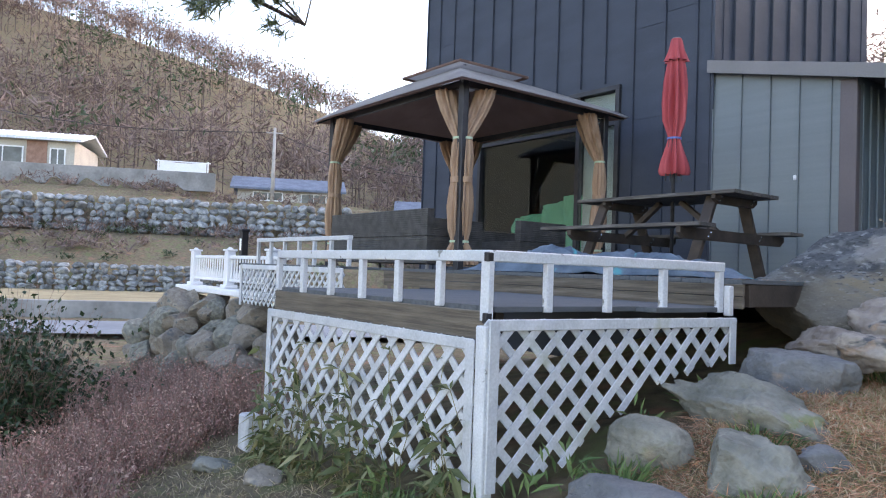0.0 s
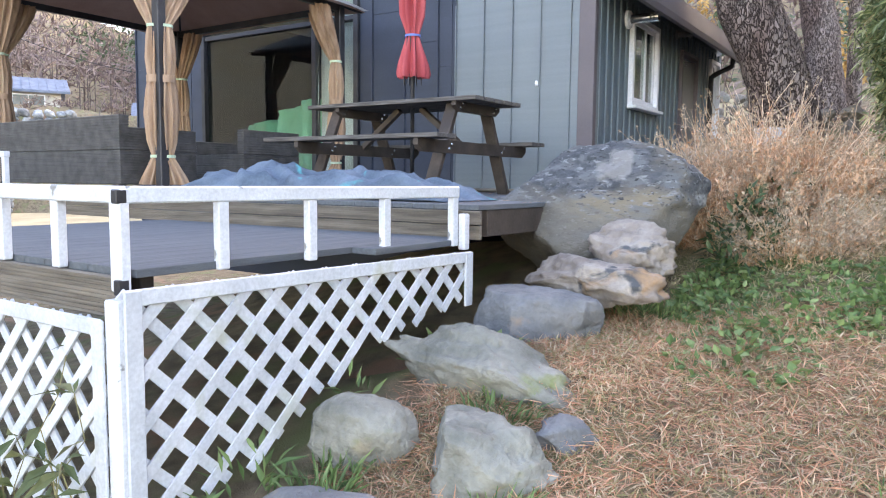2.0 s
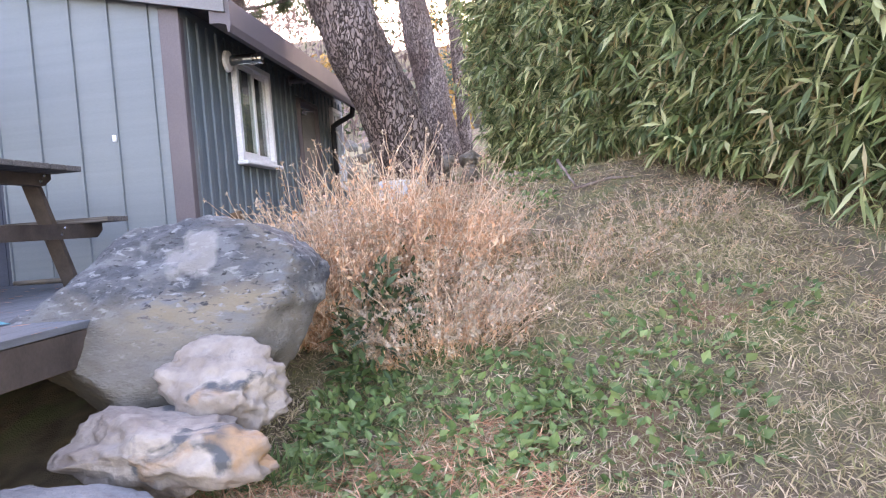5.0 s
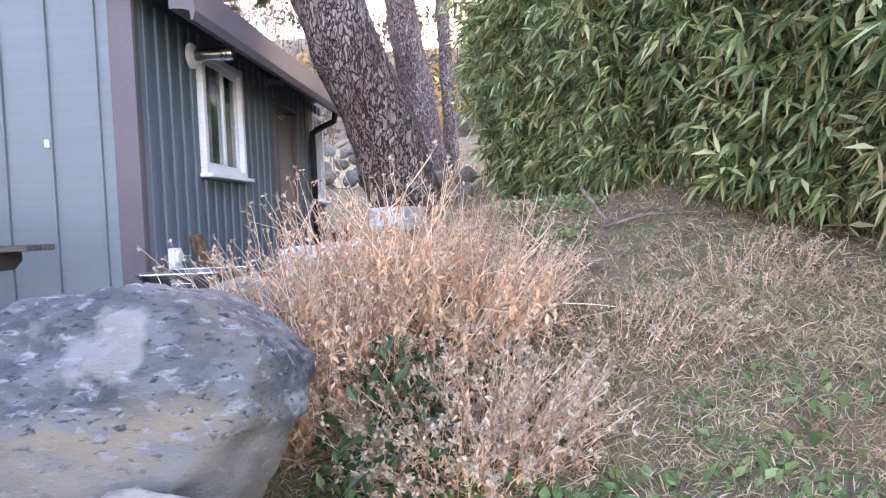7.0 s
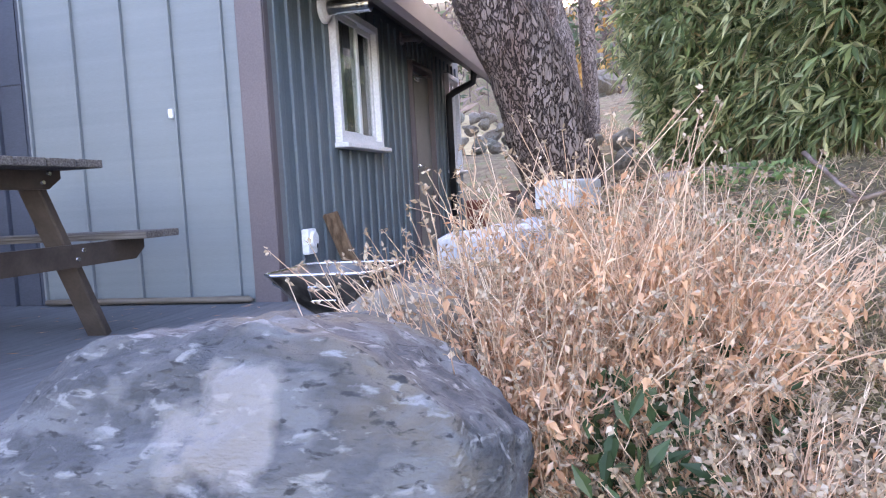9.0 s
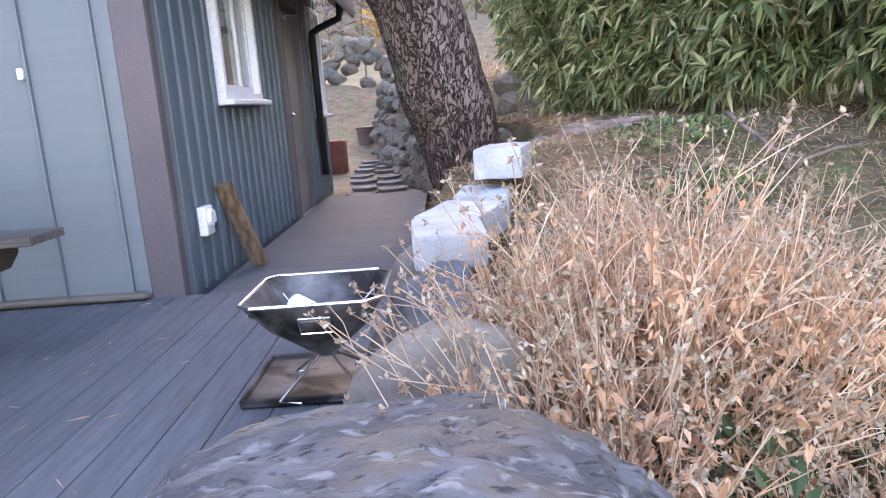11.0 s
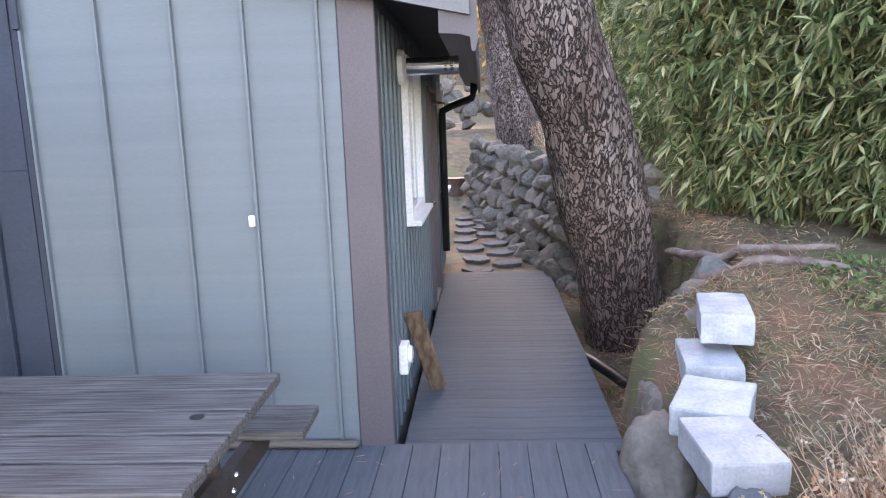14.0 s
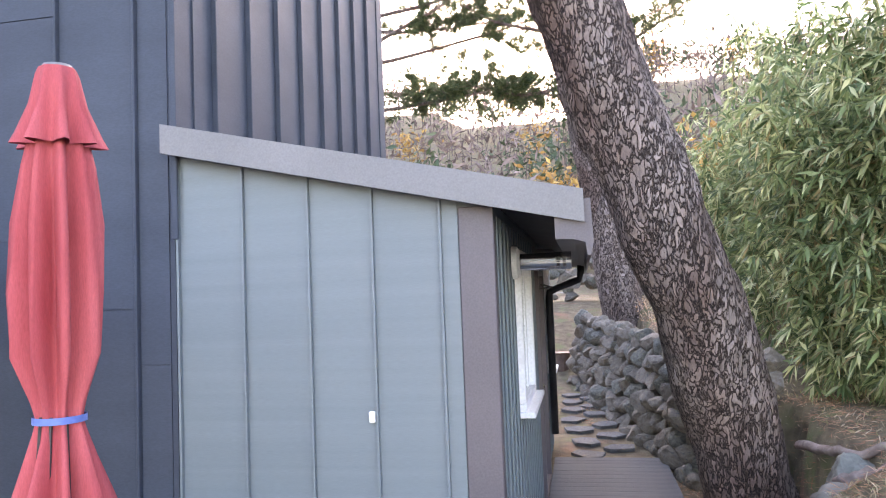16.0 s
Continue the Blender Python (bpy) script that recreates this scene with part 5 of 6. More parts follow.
pine("leaning_pine", "old pine with leaning plated trunk beside the walkway",
     [(1.73, 2.72, -0.45), (1.62, 2.6, 0.0), (1.29, 2.25, 1.3), (1.17, 2.1, 1.75), (0.94, 2.0, 2.35), (0.65, 1.9, 3.1), (0.35, 1.8, 4.0), (-0.1, 1.6, 5.6), (-0.5, 1.5, 7.2)],
     [0.40, 0.335, 0.32, 0.32, 0.315, 0.31, 0.30, 0.27, 0.2],
     [((-0.1, 1.6, 5.6), (0.6, 0.6, 0.3), 2.4, 0.07), ((-0.3, 1.6, 6.6), (0.5, -0.6, 0.4), 2.2, 0.06), ((-0.3, 1.6, 6.9), (-0.6, 0.4, 0.4), 2.0, 0.06)], 5, sides=64)
pine("pine", "straight grey pine behind the stone bank",
     [(1.25, 9.6, 0.0), (1.10, 9.6, 1.2), (0.80, 9.7, 3.2), (0.50, 9.7, 5.2), (0.3, 9.7, 8.0)], [0.42, 0.36, 0.33, 0.29, 0.18],
     [((0.48, 9.7, 5.4), (-0.9, 0.3, -0.15), 2.2, 0.05), ((0.42, 9.7, 6.3), (-0.8, -0.3, 0.2), 2.2, 0.05), ((0.42, 9.7, 6.0), (0.7, 0.2, 0.3), 2.0, 0.05)], 6)
pine("pine", "thin dark pine beyond the stone bank",
     [(1.42, 10.4, 0.8), (1.40, 10.4, 2.5), (1.32, 10.4, 6.0), (1.25, 10.4, 9.0)], [0.17, 0.15, 0.13, 0.08],
     [((1.32, 10.4, 6.2), (0.8, 0.3, 0.3), 2.0, 0.04), ((1.32, 10.4, 6.6), (-0.8, 0.2, 0.1), 2.2, 0.04)], 7)
pine("pine", "pine with long drooping branches behind the house",
     [(-4.0, 11.2, 0.5), (-3.95, 11.2, 3.0), (-3.8, 11.2, 6.0), (-3.7, 11.2, 9.6)], [0.22, 0.2, 0.17, 0.1],
     [((-3.85, 11.2, 6.0), (1.0, 0.0, -0.03), 4.2, 0.05), ((-3.85, 11.2, 5.6), (0.95, -0.25, -0.06), 3.4, 0.05), ((-3.8, 11.2, 6.6), (1.0, -0.2, 0.02), 4.4, 0.05),
      ((-3.8, 11.2, 7.0), (0.95, -0.4, 0.1), 3.8, 0.05), ((-3.8, 11.2, 7.6), (0.95, 0.2, 0.05), 4.4, 0.05), ((-3.8, 11.2, 7.3), (1.0, 0.3, 0.0), 3.2, 0.05)], 8, 0.17, 60, 0.013, wander=0.6)
pine("pine", "pine reaching a branch over the garden",
     [(-2.6, -9.3, -1.6), (-2.6, -9.3, 1.0), (-2.5, -9.2, 3.4), (-2.4, -9.2, 6.0)], [0.25, 0.22, 0.2, 0.15],
     [((-2.5, -9.2, 3.1), (0.06, 1.0, -0.27), 4.15, 0.06)], 9, per=44, wander=0.12)

# roots and logs on the bank
M_LOG = mat("grey_brown_dead_wood", (0.17, 0.12, 0.10), (0.34, 0.27, 0.24), 8, 0.95, 0.7, 50, dist=0.01)
for pts, r, lb, nm in (([(1.90, 1.55, 0.42), (2.0, 1.42, 0.52), (2.3, 1.38, 0.56), (2.52, 1.15, 0.54), (2.72, 0.84, 0.50)], 0.045, "crooked grey dead branch lying on the bank", "dead_branch"),
                       ([(2.0, 2.7, 0.42), (2.05, 2.1, 0.52), (2.25, 1.75, 0.56), (2.6, 1.6, 0.56), (2.85, 1.45, 0.52)], 0.04, "dead pine branch near the trunk foot", "dead_branch"),
                       ([(2.93, 0.5, 0.70), (2.98, 0.2, 0.57), (3.02, -0.09, 0.46)], 0.014, "bleached bent stick at the bamboo edge", "stick"),
                       ([(3.0, -0.05, 0.44), (3.3, 0.05, 0.5), (3.55, 0.2, 0.5)], 0.012, "pale thin stick on the debris heap", "stick")):
    rnd = random.Random(len(pts))
    P = []
    for a, b in zip(pts, pts[1:]):
        for k in range(5):
            q = Vector(a).lerp(Vector(b), k / 5) + Vector((rnd.uniform(-1, 1), rnd.uniform(-1, 1), rnd.uniform(-1, 1))) * r * 0.35
            q.z = max(q.z, ground_z(q.x, q.y) + r * 0.5) if nm == "dead_branch" else q.z
            P.append(q)
    P.append(Vector(pts[-1]))
    bm = bmesh.new()
    tube(bm, P, [r * (1 - 0.5 * i / len(P)) for i in range(len(P))], 8, wob=0.12, rnd=rnd)
    whole(nm, bm, M_LOG, lb, "branch", smooth=True)
bm = bmesh.new()
P = [Vector((1.05 + 0.1 * i, 2.1 - 0.13 * i - 0.02 * i * i, -0.22 + 0.02 * math.sin(i))) for i in range(8)]
tube(bm, P, 0.045, 10)
whole("drain_pipe", bm, M_BLACK, "black plastic drain pipe among pine needles", "pipe", smooth=True)

# ---------- bamboo ----------
M_BAMB = foliage_mat("bamboo_leaf", (0.055, 0.10, 0.04), (0.25, 0.32, 0.14), (0.64, 0.64, 0.36), 0.32, 0.30)
M_BAMBY = foliage_mat("dry_bamboo_leaf", (0.26, 0.20, 0.09), (0.38, 0.30, 0.15), (0.5, 0.42, 0.26), 0.6, 0.3)
M_CANE = mat("yellow_green_cane", (0.16, 0.14, 0.06), (0.30, 0.25, 0.12), 5, 0.5, 0.2)


def hedge_line(f):
    pts = [(2.5, 7.5), (2.55, 3.7), (3.4, 1.05), (4.3, -1.1), (5.6, -3.6), (7.5, -6.0)]
    g = f * (len(pts) - 1)
    i = min(int(g), len(pts) - 2)
    return Vector(pts[i]).lerp(Vector(pts[i + 1]), g - i)


N_CL = 15
for c in range(N_CL):
    r = np.random.RandomState(100 + c)
    clump = thing("bamboo_clump", "dense dwarf bamboo clump with green and withered leaves", "bamboo", "bamboo hedge")
    canes, base, way, ln_, wd = [], [], [], [], []
    dry_b, dry_w, dry_l = [], [], []
    near = 3 <= c <= 11
    for _ in range(62 if near else 34):
        p = hedge_line((c + r.uniform(0, 1)) / N_CL)
        q = hedge_line(min(1, (c + 0.6) / N_CL + 0.02)) - hedge_line(max(0, (c + 0.4) / N_CL - 0.02))
        back = Vector((-q.y, q.x)).normalized()
        if back.x < 0:
            back = -back
        dep = abs(r.normal(0, 0.5)) + 0.35 * noise.noise(Vector((p.x * 1.3, p.y * 1.3, 2.0)))
        x, y = p.x + back.x * dep, p.y + back.y * dep
        z0 = ground_z(x, y) - 0.05
        hgt = r.uniform(1.8, 4.3) * (1.0 if dep > 0.25 else 0.7)
        lean = np.array([-back.x, -back.y]) * r.uniform(-0.05, 0.55) + r.normal(size=2) * 0.12
        pts = [np.array([x + lean[0] * s * s * 0.9, y + lean[1] * s * s * 0.9, z0 + hgt * s * (1 - 0.10 * s)]) for s in np.linspace(0, 1, 8)]
        canes.append((pts, 0.007, 0.003))
        n = int(hgt * (24 if near else 16))
        for _k in range(n):
            s = r.uniform(0.06, 1.0) ** 0.8
            a = pts[min(6, int(s * 7))] * (1 - (s * 7 - int(s * 7))) + pts[min(7, int(s * 7) + 1)] * (s * 7 - int(s * 7))
            out = r.normal(size=3) * [1, 1, 0.35] + np.array([-back.x, -back.y, -0.15]) * 0.7
            out /= np.linalg.norm(out)
            node = a + out * r.uniform(0.05, 0.28)
            for _l in range(r.randint(4, 10)):
                w = out * 0.7 + r.normal(size=3) * 0.8 + np.array([0, 0, -0.3])
                if r.rand() < 0.09:
                    dry_b.append(node), dry_w.append(w + np.array([0, 0, -0.5])), dry_l.append(r.uniform(0.1, 0.19))
                else:
                    base.append(node), way.append(w), ln_.append(r.uniform(0.10, 0.21)), wd.append(r.uniform(0.022, 0.040))
    leaf_part("cane", strips_mesh("canes", canes, M_CANE, 4), clump)
    leaf_part("leaves", leaves_mesh("leaves", np.array(base), np.array(way), ln_, wd, M_BAMB, 0.45, c), clump)
    leaf_part("dry_leaves", leaves_mesh("dry_leaves", np.array(dry_b), np.array(dry_w), dry_l, np.full(len(dry_l), 0.024), M_BAMBY, 0.5, c), clump, "withered yellow leaves")

# ---------- dry weeds ----------
M_STRAW = foliage_mat("dry_straw_stem", (0.46, 0.29, 0.19), (0.66, 0.47, 0.33), (0.84, 0.68, 0.52), 0.8, 0.1)
M_HUSK = foliage_mat("dry_tan_husk", (0.46, 0.245, 0.14), (0.69, 0.43, 0.27), (0.84, 0.63, 0.46), 0.85, 0.3)
M_SEED = foliage_mat("pale_seed_head", (0.30, 0.22, 0.15), (0.42, 0.33, 0.24), (0.55, 0.46, 0.36), 0.9, 0.2)


def weed(name, label, centre, rx, ry, height, stems, seed, lean=(0, 0), husks=24, heads=True, thick=0.003, flop=0.6, head_size=0.011, husk_len=0.03):
    r = np.random.RandomState(seed)
    holder = thing(name, label, "dry weed")
    rows_, hb, hw, hl, head = [], [], [], [], []
    for _ in range(stems):
        a, q = r.uniform(0, 6.283), math.sqrt(r.uniform(0, 1))
        x, y = centre[0] + rx * q * math.cos(a) * 0.8, centre[1] + ry * q * math.sin(a) * 0.8
        p = np.array([x, y, ground_z(x, y) - 0.01])
        out = np.array([math.cos(a) * q, math.sin(a) * q, 0])
        d = np.array([lean[0], lean[1], 1.0]) + out * flop + r.normal(size=3) * [0.22, 0.22, 0.0]
        d /= np.linalg.norm(d)
        hgt = height * r.uniform(0.55, 1.1) * (1 - 0.35 * q)
        pts = [p]
        for k in range(7):
            d = d + r.normal(size=3) * 0.10 + out * 0.05 * flop
            d /= np.linalg.norm(d)
            pts.append(pts[-1] + d * hgt / 7)
        rows_.append((pts, thick, thick * 0.5))
        for b in range(r.randint(2, 5)):
            i = r.randint(2, 7)
            w = d + r.normal(size=3) * 0.5
            w /= np.linalg.norm(w)
            e = pts[i] + w * hgt * r.uniform(0.12, 0.3)
            rows_.append(([pts[i], (pts[i] + e) / 2 + r.normal(size=3) * 0.008, e], thick * 0.6, thick * 0.35))
            head.append(e)
        head.append(pts[-1])
        for _k in range(husks):
            i = r.randint(1, 7)
            hb.append(pts[i] * 0.5 + pts[i - 1] * 0.5 + r.normal(size=3) * 0.012)
            hw.append(r.normal(size=3) + np.array([0, 0, -0.6]))
            hl.append(r.uniform(0.6, 1.4) * husk_len)
    leaf_part("stems", strips_mesh("stems", rows_, M_STRAW), holder)
    if hb:
        leaf_part("dry_leaves", leaves_mesh("dry_leaves", np.array(hb), np.array(hw), hl, np.array(hl) * 0.42, M_HUSK, 0.4, seed), holder)
    if heads:
        c = np.repeat(np.array(head), 5, 0)
        leaf_part("seed_heads", leaves_mesh("seed_heads", c + r.normal(size=c.shape) * 0.003, r.normal(size=c.shape) + np.array([0, 0, 0.4]),
                                            r.uniform(0.9, 1.5, len(c)) * head_size * 1.3, np.full(len(c), head_size), M_SEED, 0, seed + 1), holder)
    return holder


weed("dry_weeds", "tall tan withered weeds between boulder and bank", (1.88, -1.62), 0.58, 0.42, 0.98, 430, 21, (-0.02, -0.05), 34, flop=0.4)
weed("dry_weeds", "tangle of pale withered stalks on the bank", (2.12, -1.2), 0.50, 0.50, 0.58, 240, 22, (-0.05, -0.1), 18)
weed("dry_weeds", "tan withered stalks leaning over the boulder", (1.66, -2.12), 0.20, 0.18, 0.86, 250, 28, (-0.46, -0.20), 32, flop=0.4)
weed("dry_asters", "low dome of dry weeds with pale seed heads", (2.22, -2.28), 0.44, 0.32, 0.46, 300, 23, (0.05, -0.15), 12, True, 0.0022, 0.9, 0.013, 0.022)
weed("dry_asters", "sparse dry weeds with seed heads on the lawn", (2.85, -1.55), 0.55, 0.5, 0.28, 90, 24, (0, -0.1), 10, True, 0.002, 0.9, 0.012, 0.02)
weed("dry_weeds", "thin dry weeds near the bamboo", (3.5, -0.9), 0.6, 0.5, 0.22, 80, 25, (0, 0), 8, True, 0.002, 0.9, 0.01, 0.02)
weed("dry_weeds", "reddish dry weeds at the side of the pines", (1.7, 9.0), 0.9, 1.2, 0.5, 90, 26, (0, 0), 14)

M_BROAD = foliage_mat("dark_green_broad_leaf", (0.025, 0.055, 0.022), (0.05, 0.09, 0.035), (0.10, 0.15, 0.06), 0.4, 0.2)
M_WEEDG = foliage_mat("green_lawn_weed", (0.065, 0.125, 0.045), (0.13, 0.21, 0.075), (0.22, 0.30, 0.12), 0.5, 0.25)


def leafy(name, label, centre, rx, ry, h, n, size, material, seed, up=0.8, ratio=0.4):
    r = np.random.RandomState(seed)
    a, q = r.uniform(0, 6.283, n), np.sqrt(r.uniform(0, 1, n))
    x, y = centre[0] + rx * q * np.cos(a), centre[1] + ry * q * np.sin(a)
    z = np.array([ground_z(i, j) for i, j in zip(x, y)]) + r.uniform(0, 1, n) * h * (1 - q * 0.6)
    b = np.stack([x, y, z], 1)
    w = np.stack([np.cos(a) * q, np.sin(a) * q, np.full(n, up)], 1) + r.normal(size=(n, 3)) * 0.6
    ln_ = r.uniform(0.6, 1.3, n) * size
    me = leaves_mesh("leaves", b, w, ln_, ln_ * ratio, material, 0.5, seed)
    holder = thing(name, label, "plant")
    leaf_part("leaves", me, holder)
    return holder


leafy("broad_leaf_plant", "dark green broad leaved plants behind the boulder", (1.94, -2.30), 0.20, 0.46, 0.46, 520, 0.10, M_BROAD, 31, 0.5, 0.3)
leafy("broad_leaf_plant", "dark green leaves under the dry weeds", (2.05, -1.85), 0.35, 0.22, 0.42, 200, 0.09, M_BROAD, 32, 0.5, 0.3)
for k, (x, y, rx, ry, n) in enumerate(((2.25, -2.95, 0.55, 0.5, 700), (2.9, -2.75, 0.6, 0.3, 320), (2.2, -3.7, 0.3, 0.35, 180), (1.9, -2.8, 0.2, 0.4, 330), (2.95, -3.1, 0.5, 0.35, 260), (2.75, 0.8, 0.4, 0.4, 260),
                                      (2.6, -0.1, 0.3, 0.3, 160), (1.9, -5.7, 0.5, 0.3, 200), (-0.9, -7.2, 0.5, 0.35, 260), (3.4, -2.3, 0.5, 0.4, 170), (1.15, -4.05, 0.2, 0.3, 160))):
    leafy("lawn_weeds", "patch of low green broad leaved lawn weeds", (x, y), rx, ry, 0.06, int(n * 1.3), 0.065, M_WEEDG, 40 + k, 0.5, 0.5)
for k, (x, y, s) in enumerate(((1.60, -3.25, 0.10), (1.75, -3.2, 0.09), (1.15, -5.15, 0.13), (1.55, -4.6, 0.09), (1.85, -5.1, 0.1), (0.4, -5.85, 0.16), (3.0, -3.7, 0.06), (2.9, -4.6, 0.07), (3.3, -4.2, 0.06), (2.3, -6.3, 0.08))):
    leafy("grass_tuft", "small tuft of green and yellow grass", (x, y), 0.14, 0.12, 0.02, 120, s * 1.3, M_WEEDG, 60 + k, 1.6, 0.07)

# weeds climbing the lattice
M_PALE = foliage_mat("pale_green_creeper_leaf", (0.07, 0.10, 0.04), (0.16, 0.18, 0.08), (0.32, 0.30, 0.16), 0.5, 0.25)
r = np.random.RandomState(77)
base, way, stems_ = [], [], []
for k in range(60):
    x = r.uniform(-1.5, 0.68)
    p = np.array([x, -5.70 + r.uniform(-0.08, 0.04), ground_z(x, -5.70)])
    hgt = r.uniform(0.12, 0.55) if r.rand() < 0.8 else r.uniform(0.5, 0.85)
    pts = [p + np.array([r.normal(0, 0.02) * s * 3, -0.02 + r.normal(0, 0.02), hgt * s]) for s in np.linspace(0, 1, 6)]
    stems_.append((pts, 0.003, 0.002))
    for q in pts:
        for _ in range(r.randint(1, 4)):
            base.append(q), way.append(r.normal(size=3) * [1, 0.6, 0.5] + np.array([0, -0.4, 0.2]))
creeper = thing("creeper", "pale green creeping weeds on the lattice foot", "plant")
ln_ = r.uniform(0.05, 0.17, len(base))
leaf_part("leaves", leaves_mesh("leaves", np.array(base), np.array(way), ln_, ln_ * 0.28, M_PALE, 0.6, 78), creeper)
leaf_part("stems", strips_mesh("stems", stems_, M_CANE), creeper)
for k, (x, y, n, s) in enumerate(((0.86, -5.6, 30, 0.17), (0.88, -5.25, 34, 0.15), (0.72, -5.8, 30, 0.19), (0.2, -5.8, 40, 0.15), (0.95, -4.75, 24, 0.12), (0.98, -4.2, 8, 0.16))):
    leafy("lily_leaves", "arching long green leaves at the lattice", (x, y), 0.12, 0.16, 0.25, n, s, M_WEEDG, 90 + k, 0.9, 0.16)

# ---------- lawn cover ----------
M_GRASS = foliage_mat("short_dry_grass", (0.22, 0.235, 0.095), (0.45, 0.345, 0.225), (0.65, 0.53, 0.385), 0.85, 0.3)
M_DUFF = foliage_mat("fallen_pine_needles", (0.33, 0.145, 0.085), (0.53, 0.275, 0.17), (0.68, 0.42, 0.285), 0.85, 0.05)


def scatter(name, label, boxes, n, size, ratio, material, seed, up, kind="stuff", keep=None):
    r = np.random.RandomState(seed)
    area = [(b[1] - b[0]) * (b[3] - b[2]) for b in boxes]
    pts = []
    for b, a in zip(boxes, area):
        k = int(n * a / sum(area))
        x, y = r.uniform(b[0], b[1], k), r.uniform(b[2], b[3], k)
        pts += [(i, j, ground_z(i, j) + 0.004) for i, j in zip(x, y) if keep is None or keep(i, j)]
    b = np.array(pts)
    w = r.normal(size=b.shape) * [1, 1, 0.25] + np.array([0, 0, up])
    ln_ = r.uniform(0.5, 1.4, len(b)) * size
    ob = new(name, leaves_mesh(name, b, w, ln_, ln_ * ratio, material, 0.3, seed))
    return tagged(ob, label, name.replace("_", " "), kind=kind)


def lawn(x, y):
    return x > 1.35 - 0.3 * (y < -3.2) or y < -5.68


scatter("grass", "short dry yellowish lawn grass", [(1.2, 4.1, -6.3, -1.0)], 105000, 0.052, 0.085, M_GRASS, 201, 0.8, keep=lawn)
scatter("grass_edge", "dry grass round the lawn and below the deck", [(1.2, 4.4, -8.2, -6.3), (1.3, 4.4, -1.0, 1.2), (-3.0, 1.2, -8.4, -5.68), (4.1, 5.2, -6.0, -1.0), (-6.5, -3.0, -8.6, -5.0)], 60000, 0.06, 0.09, M_GRASS, 211, 0.8, keep=lawn)
scatter("grass_far", "dry grass on the slopes further off", [(4.2, 7.0, -6.0, 1.0), (1.3, 3.0, 1.2, 6.0)], 9000, 0.06, 0.12, M_GRASS, 202, 0.8)


def duff_zone(x, y):
    return lawn(x, y) and (math.exp(-((x - 1.75) ** 2 + (y + 4.15) ** 2) / 1.1) + 0.25 > 0.47 + 0.5 * noise.noise(Vector((x * 1.4, y * 1.4, 9))))


scatter("pine_needles", "reddish brown fallen pine needles", [(0.95, 3.3, -5.9, -2.9)], 60000, 0.10, 0.035, M_DUFF, 203, 0.12, keep=duff_zone)
scatter("pine_needles_bank", "brown pine needles beside the walkway", [(1.1, 2.6, -0.4, 3.6)], 8000, 0.10, 0.04, M_DUFF, 204, 0.1)
scatter("pine_needles_back", "brown pine needles on the bank behind", [(0.3, 3.2, 6.0, 12.0)], 5000, 0.10, 0.06, M_DUFF, 205, 0.2)
scatter("dry_stalks", "bleached broken stalks on the lawn", [(1.7, 4.6, -2.6, 0.8)], 5200, 0.10, 0.03, M_HUSK, 206, 0.22)
r = np.random.RandomState(44)
litter = np.stack([r.uniform(-1.6, 1.0, 260), r.uniform(-3.5, -0.1, 260), np.full(260, 0.004)], 1)
ob = new("deck_litter", leaves_mesh("deck_litter", litter, r.normal(size=(260, 3)) * [1, 1, 0.03], r.uniform(0.03, 0.10, 260), np.full(260, 0.003), M_DUFF, 0, 3))
tagged(ob, "pine needles scattered on the deck boards", "needles", kind="stuff")

# ---------- far side of the valley ----------
def vpos(u, v):
    return (3.3 + VU.x * u + VV.x * v, -8 + VU.y * u + VV.y * v)


VTURN = math.degrees(math.atan2(VV.y, VV.x))
M_FIELD = mat("pale_dry_stubble", (0.26, 0.21, 0.12), (0.36, 0.30, 0.18), 0.8, 0.95, 0.6, 8, world_space=True)
M_FARROCK = mat("grey_blue_field_stone", (0.13, 0.145, 0.16), (0.33, 0.35, 0.36), 1.2, 0.9, 0.6, 9, vary=0.4)
M_STREAM = mat("pale_concrete_channel", (0.17, 0.19, 0.215), (0.23, 0.25, 0.275), 0.8, 0.7, 0.2, 6)
M_RENDER = mat("stained_concrete_wall", (0.20, 0.20, 0.20), (0.34, 0.34, 0.34), 0.6, 0.9, 0.4, 6)
M_BRICK = mat("faded_red_brick", (0.26, 0.15, 0.115), (0.36, 0.22, 0.17), 3, 0.9, 0.4, 20)
M_CREAM = mat("cream_house_render", (0.42, 0.40, 0.36), (0.5, 0.48, 0.43), 1.0, 0.9, 0.2, 10)
M_ROOFW = mat("white_metal_roof", (0.62, 0.66, 0.72), (0.74, 0.78, 0.83), 1.0, 0.5, 0.1, 8)
M_ROOFB = mat("slate_blue_tile_roof", (0.10, 0.13, 0.18), (0.17, 0.20, 0.26), 1.5, 0.6, 0.4, 8)
M_PANE = mat("dark_far_window_glass", (0.05, 0.06, 0.07), (0.12, 0.14, 0.15), 0.8, 0.1, 0.0, 5)
M_POLE = mat("grey_concrete_pole", (0.34, 0.33, 0.32), (0.44, 0.43, 0.42), 2, 0.9, 0.2, 20)
M_BLUE = mat("bright_blue_tarp", (0.03, 0.09, 0.42), (0.06, 0.14, 0.55), 2, 0.5, 0.3, 10)


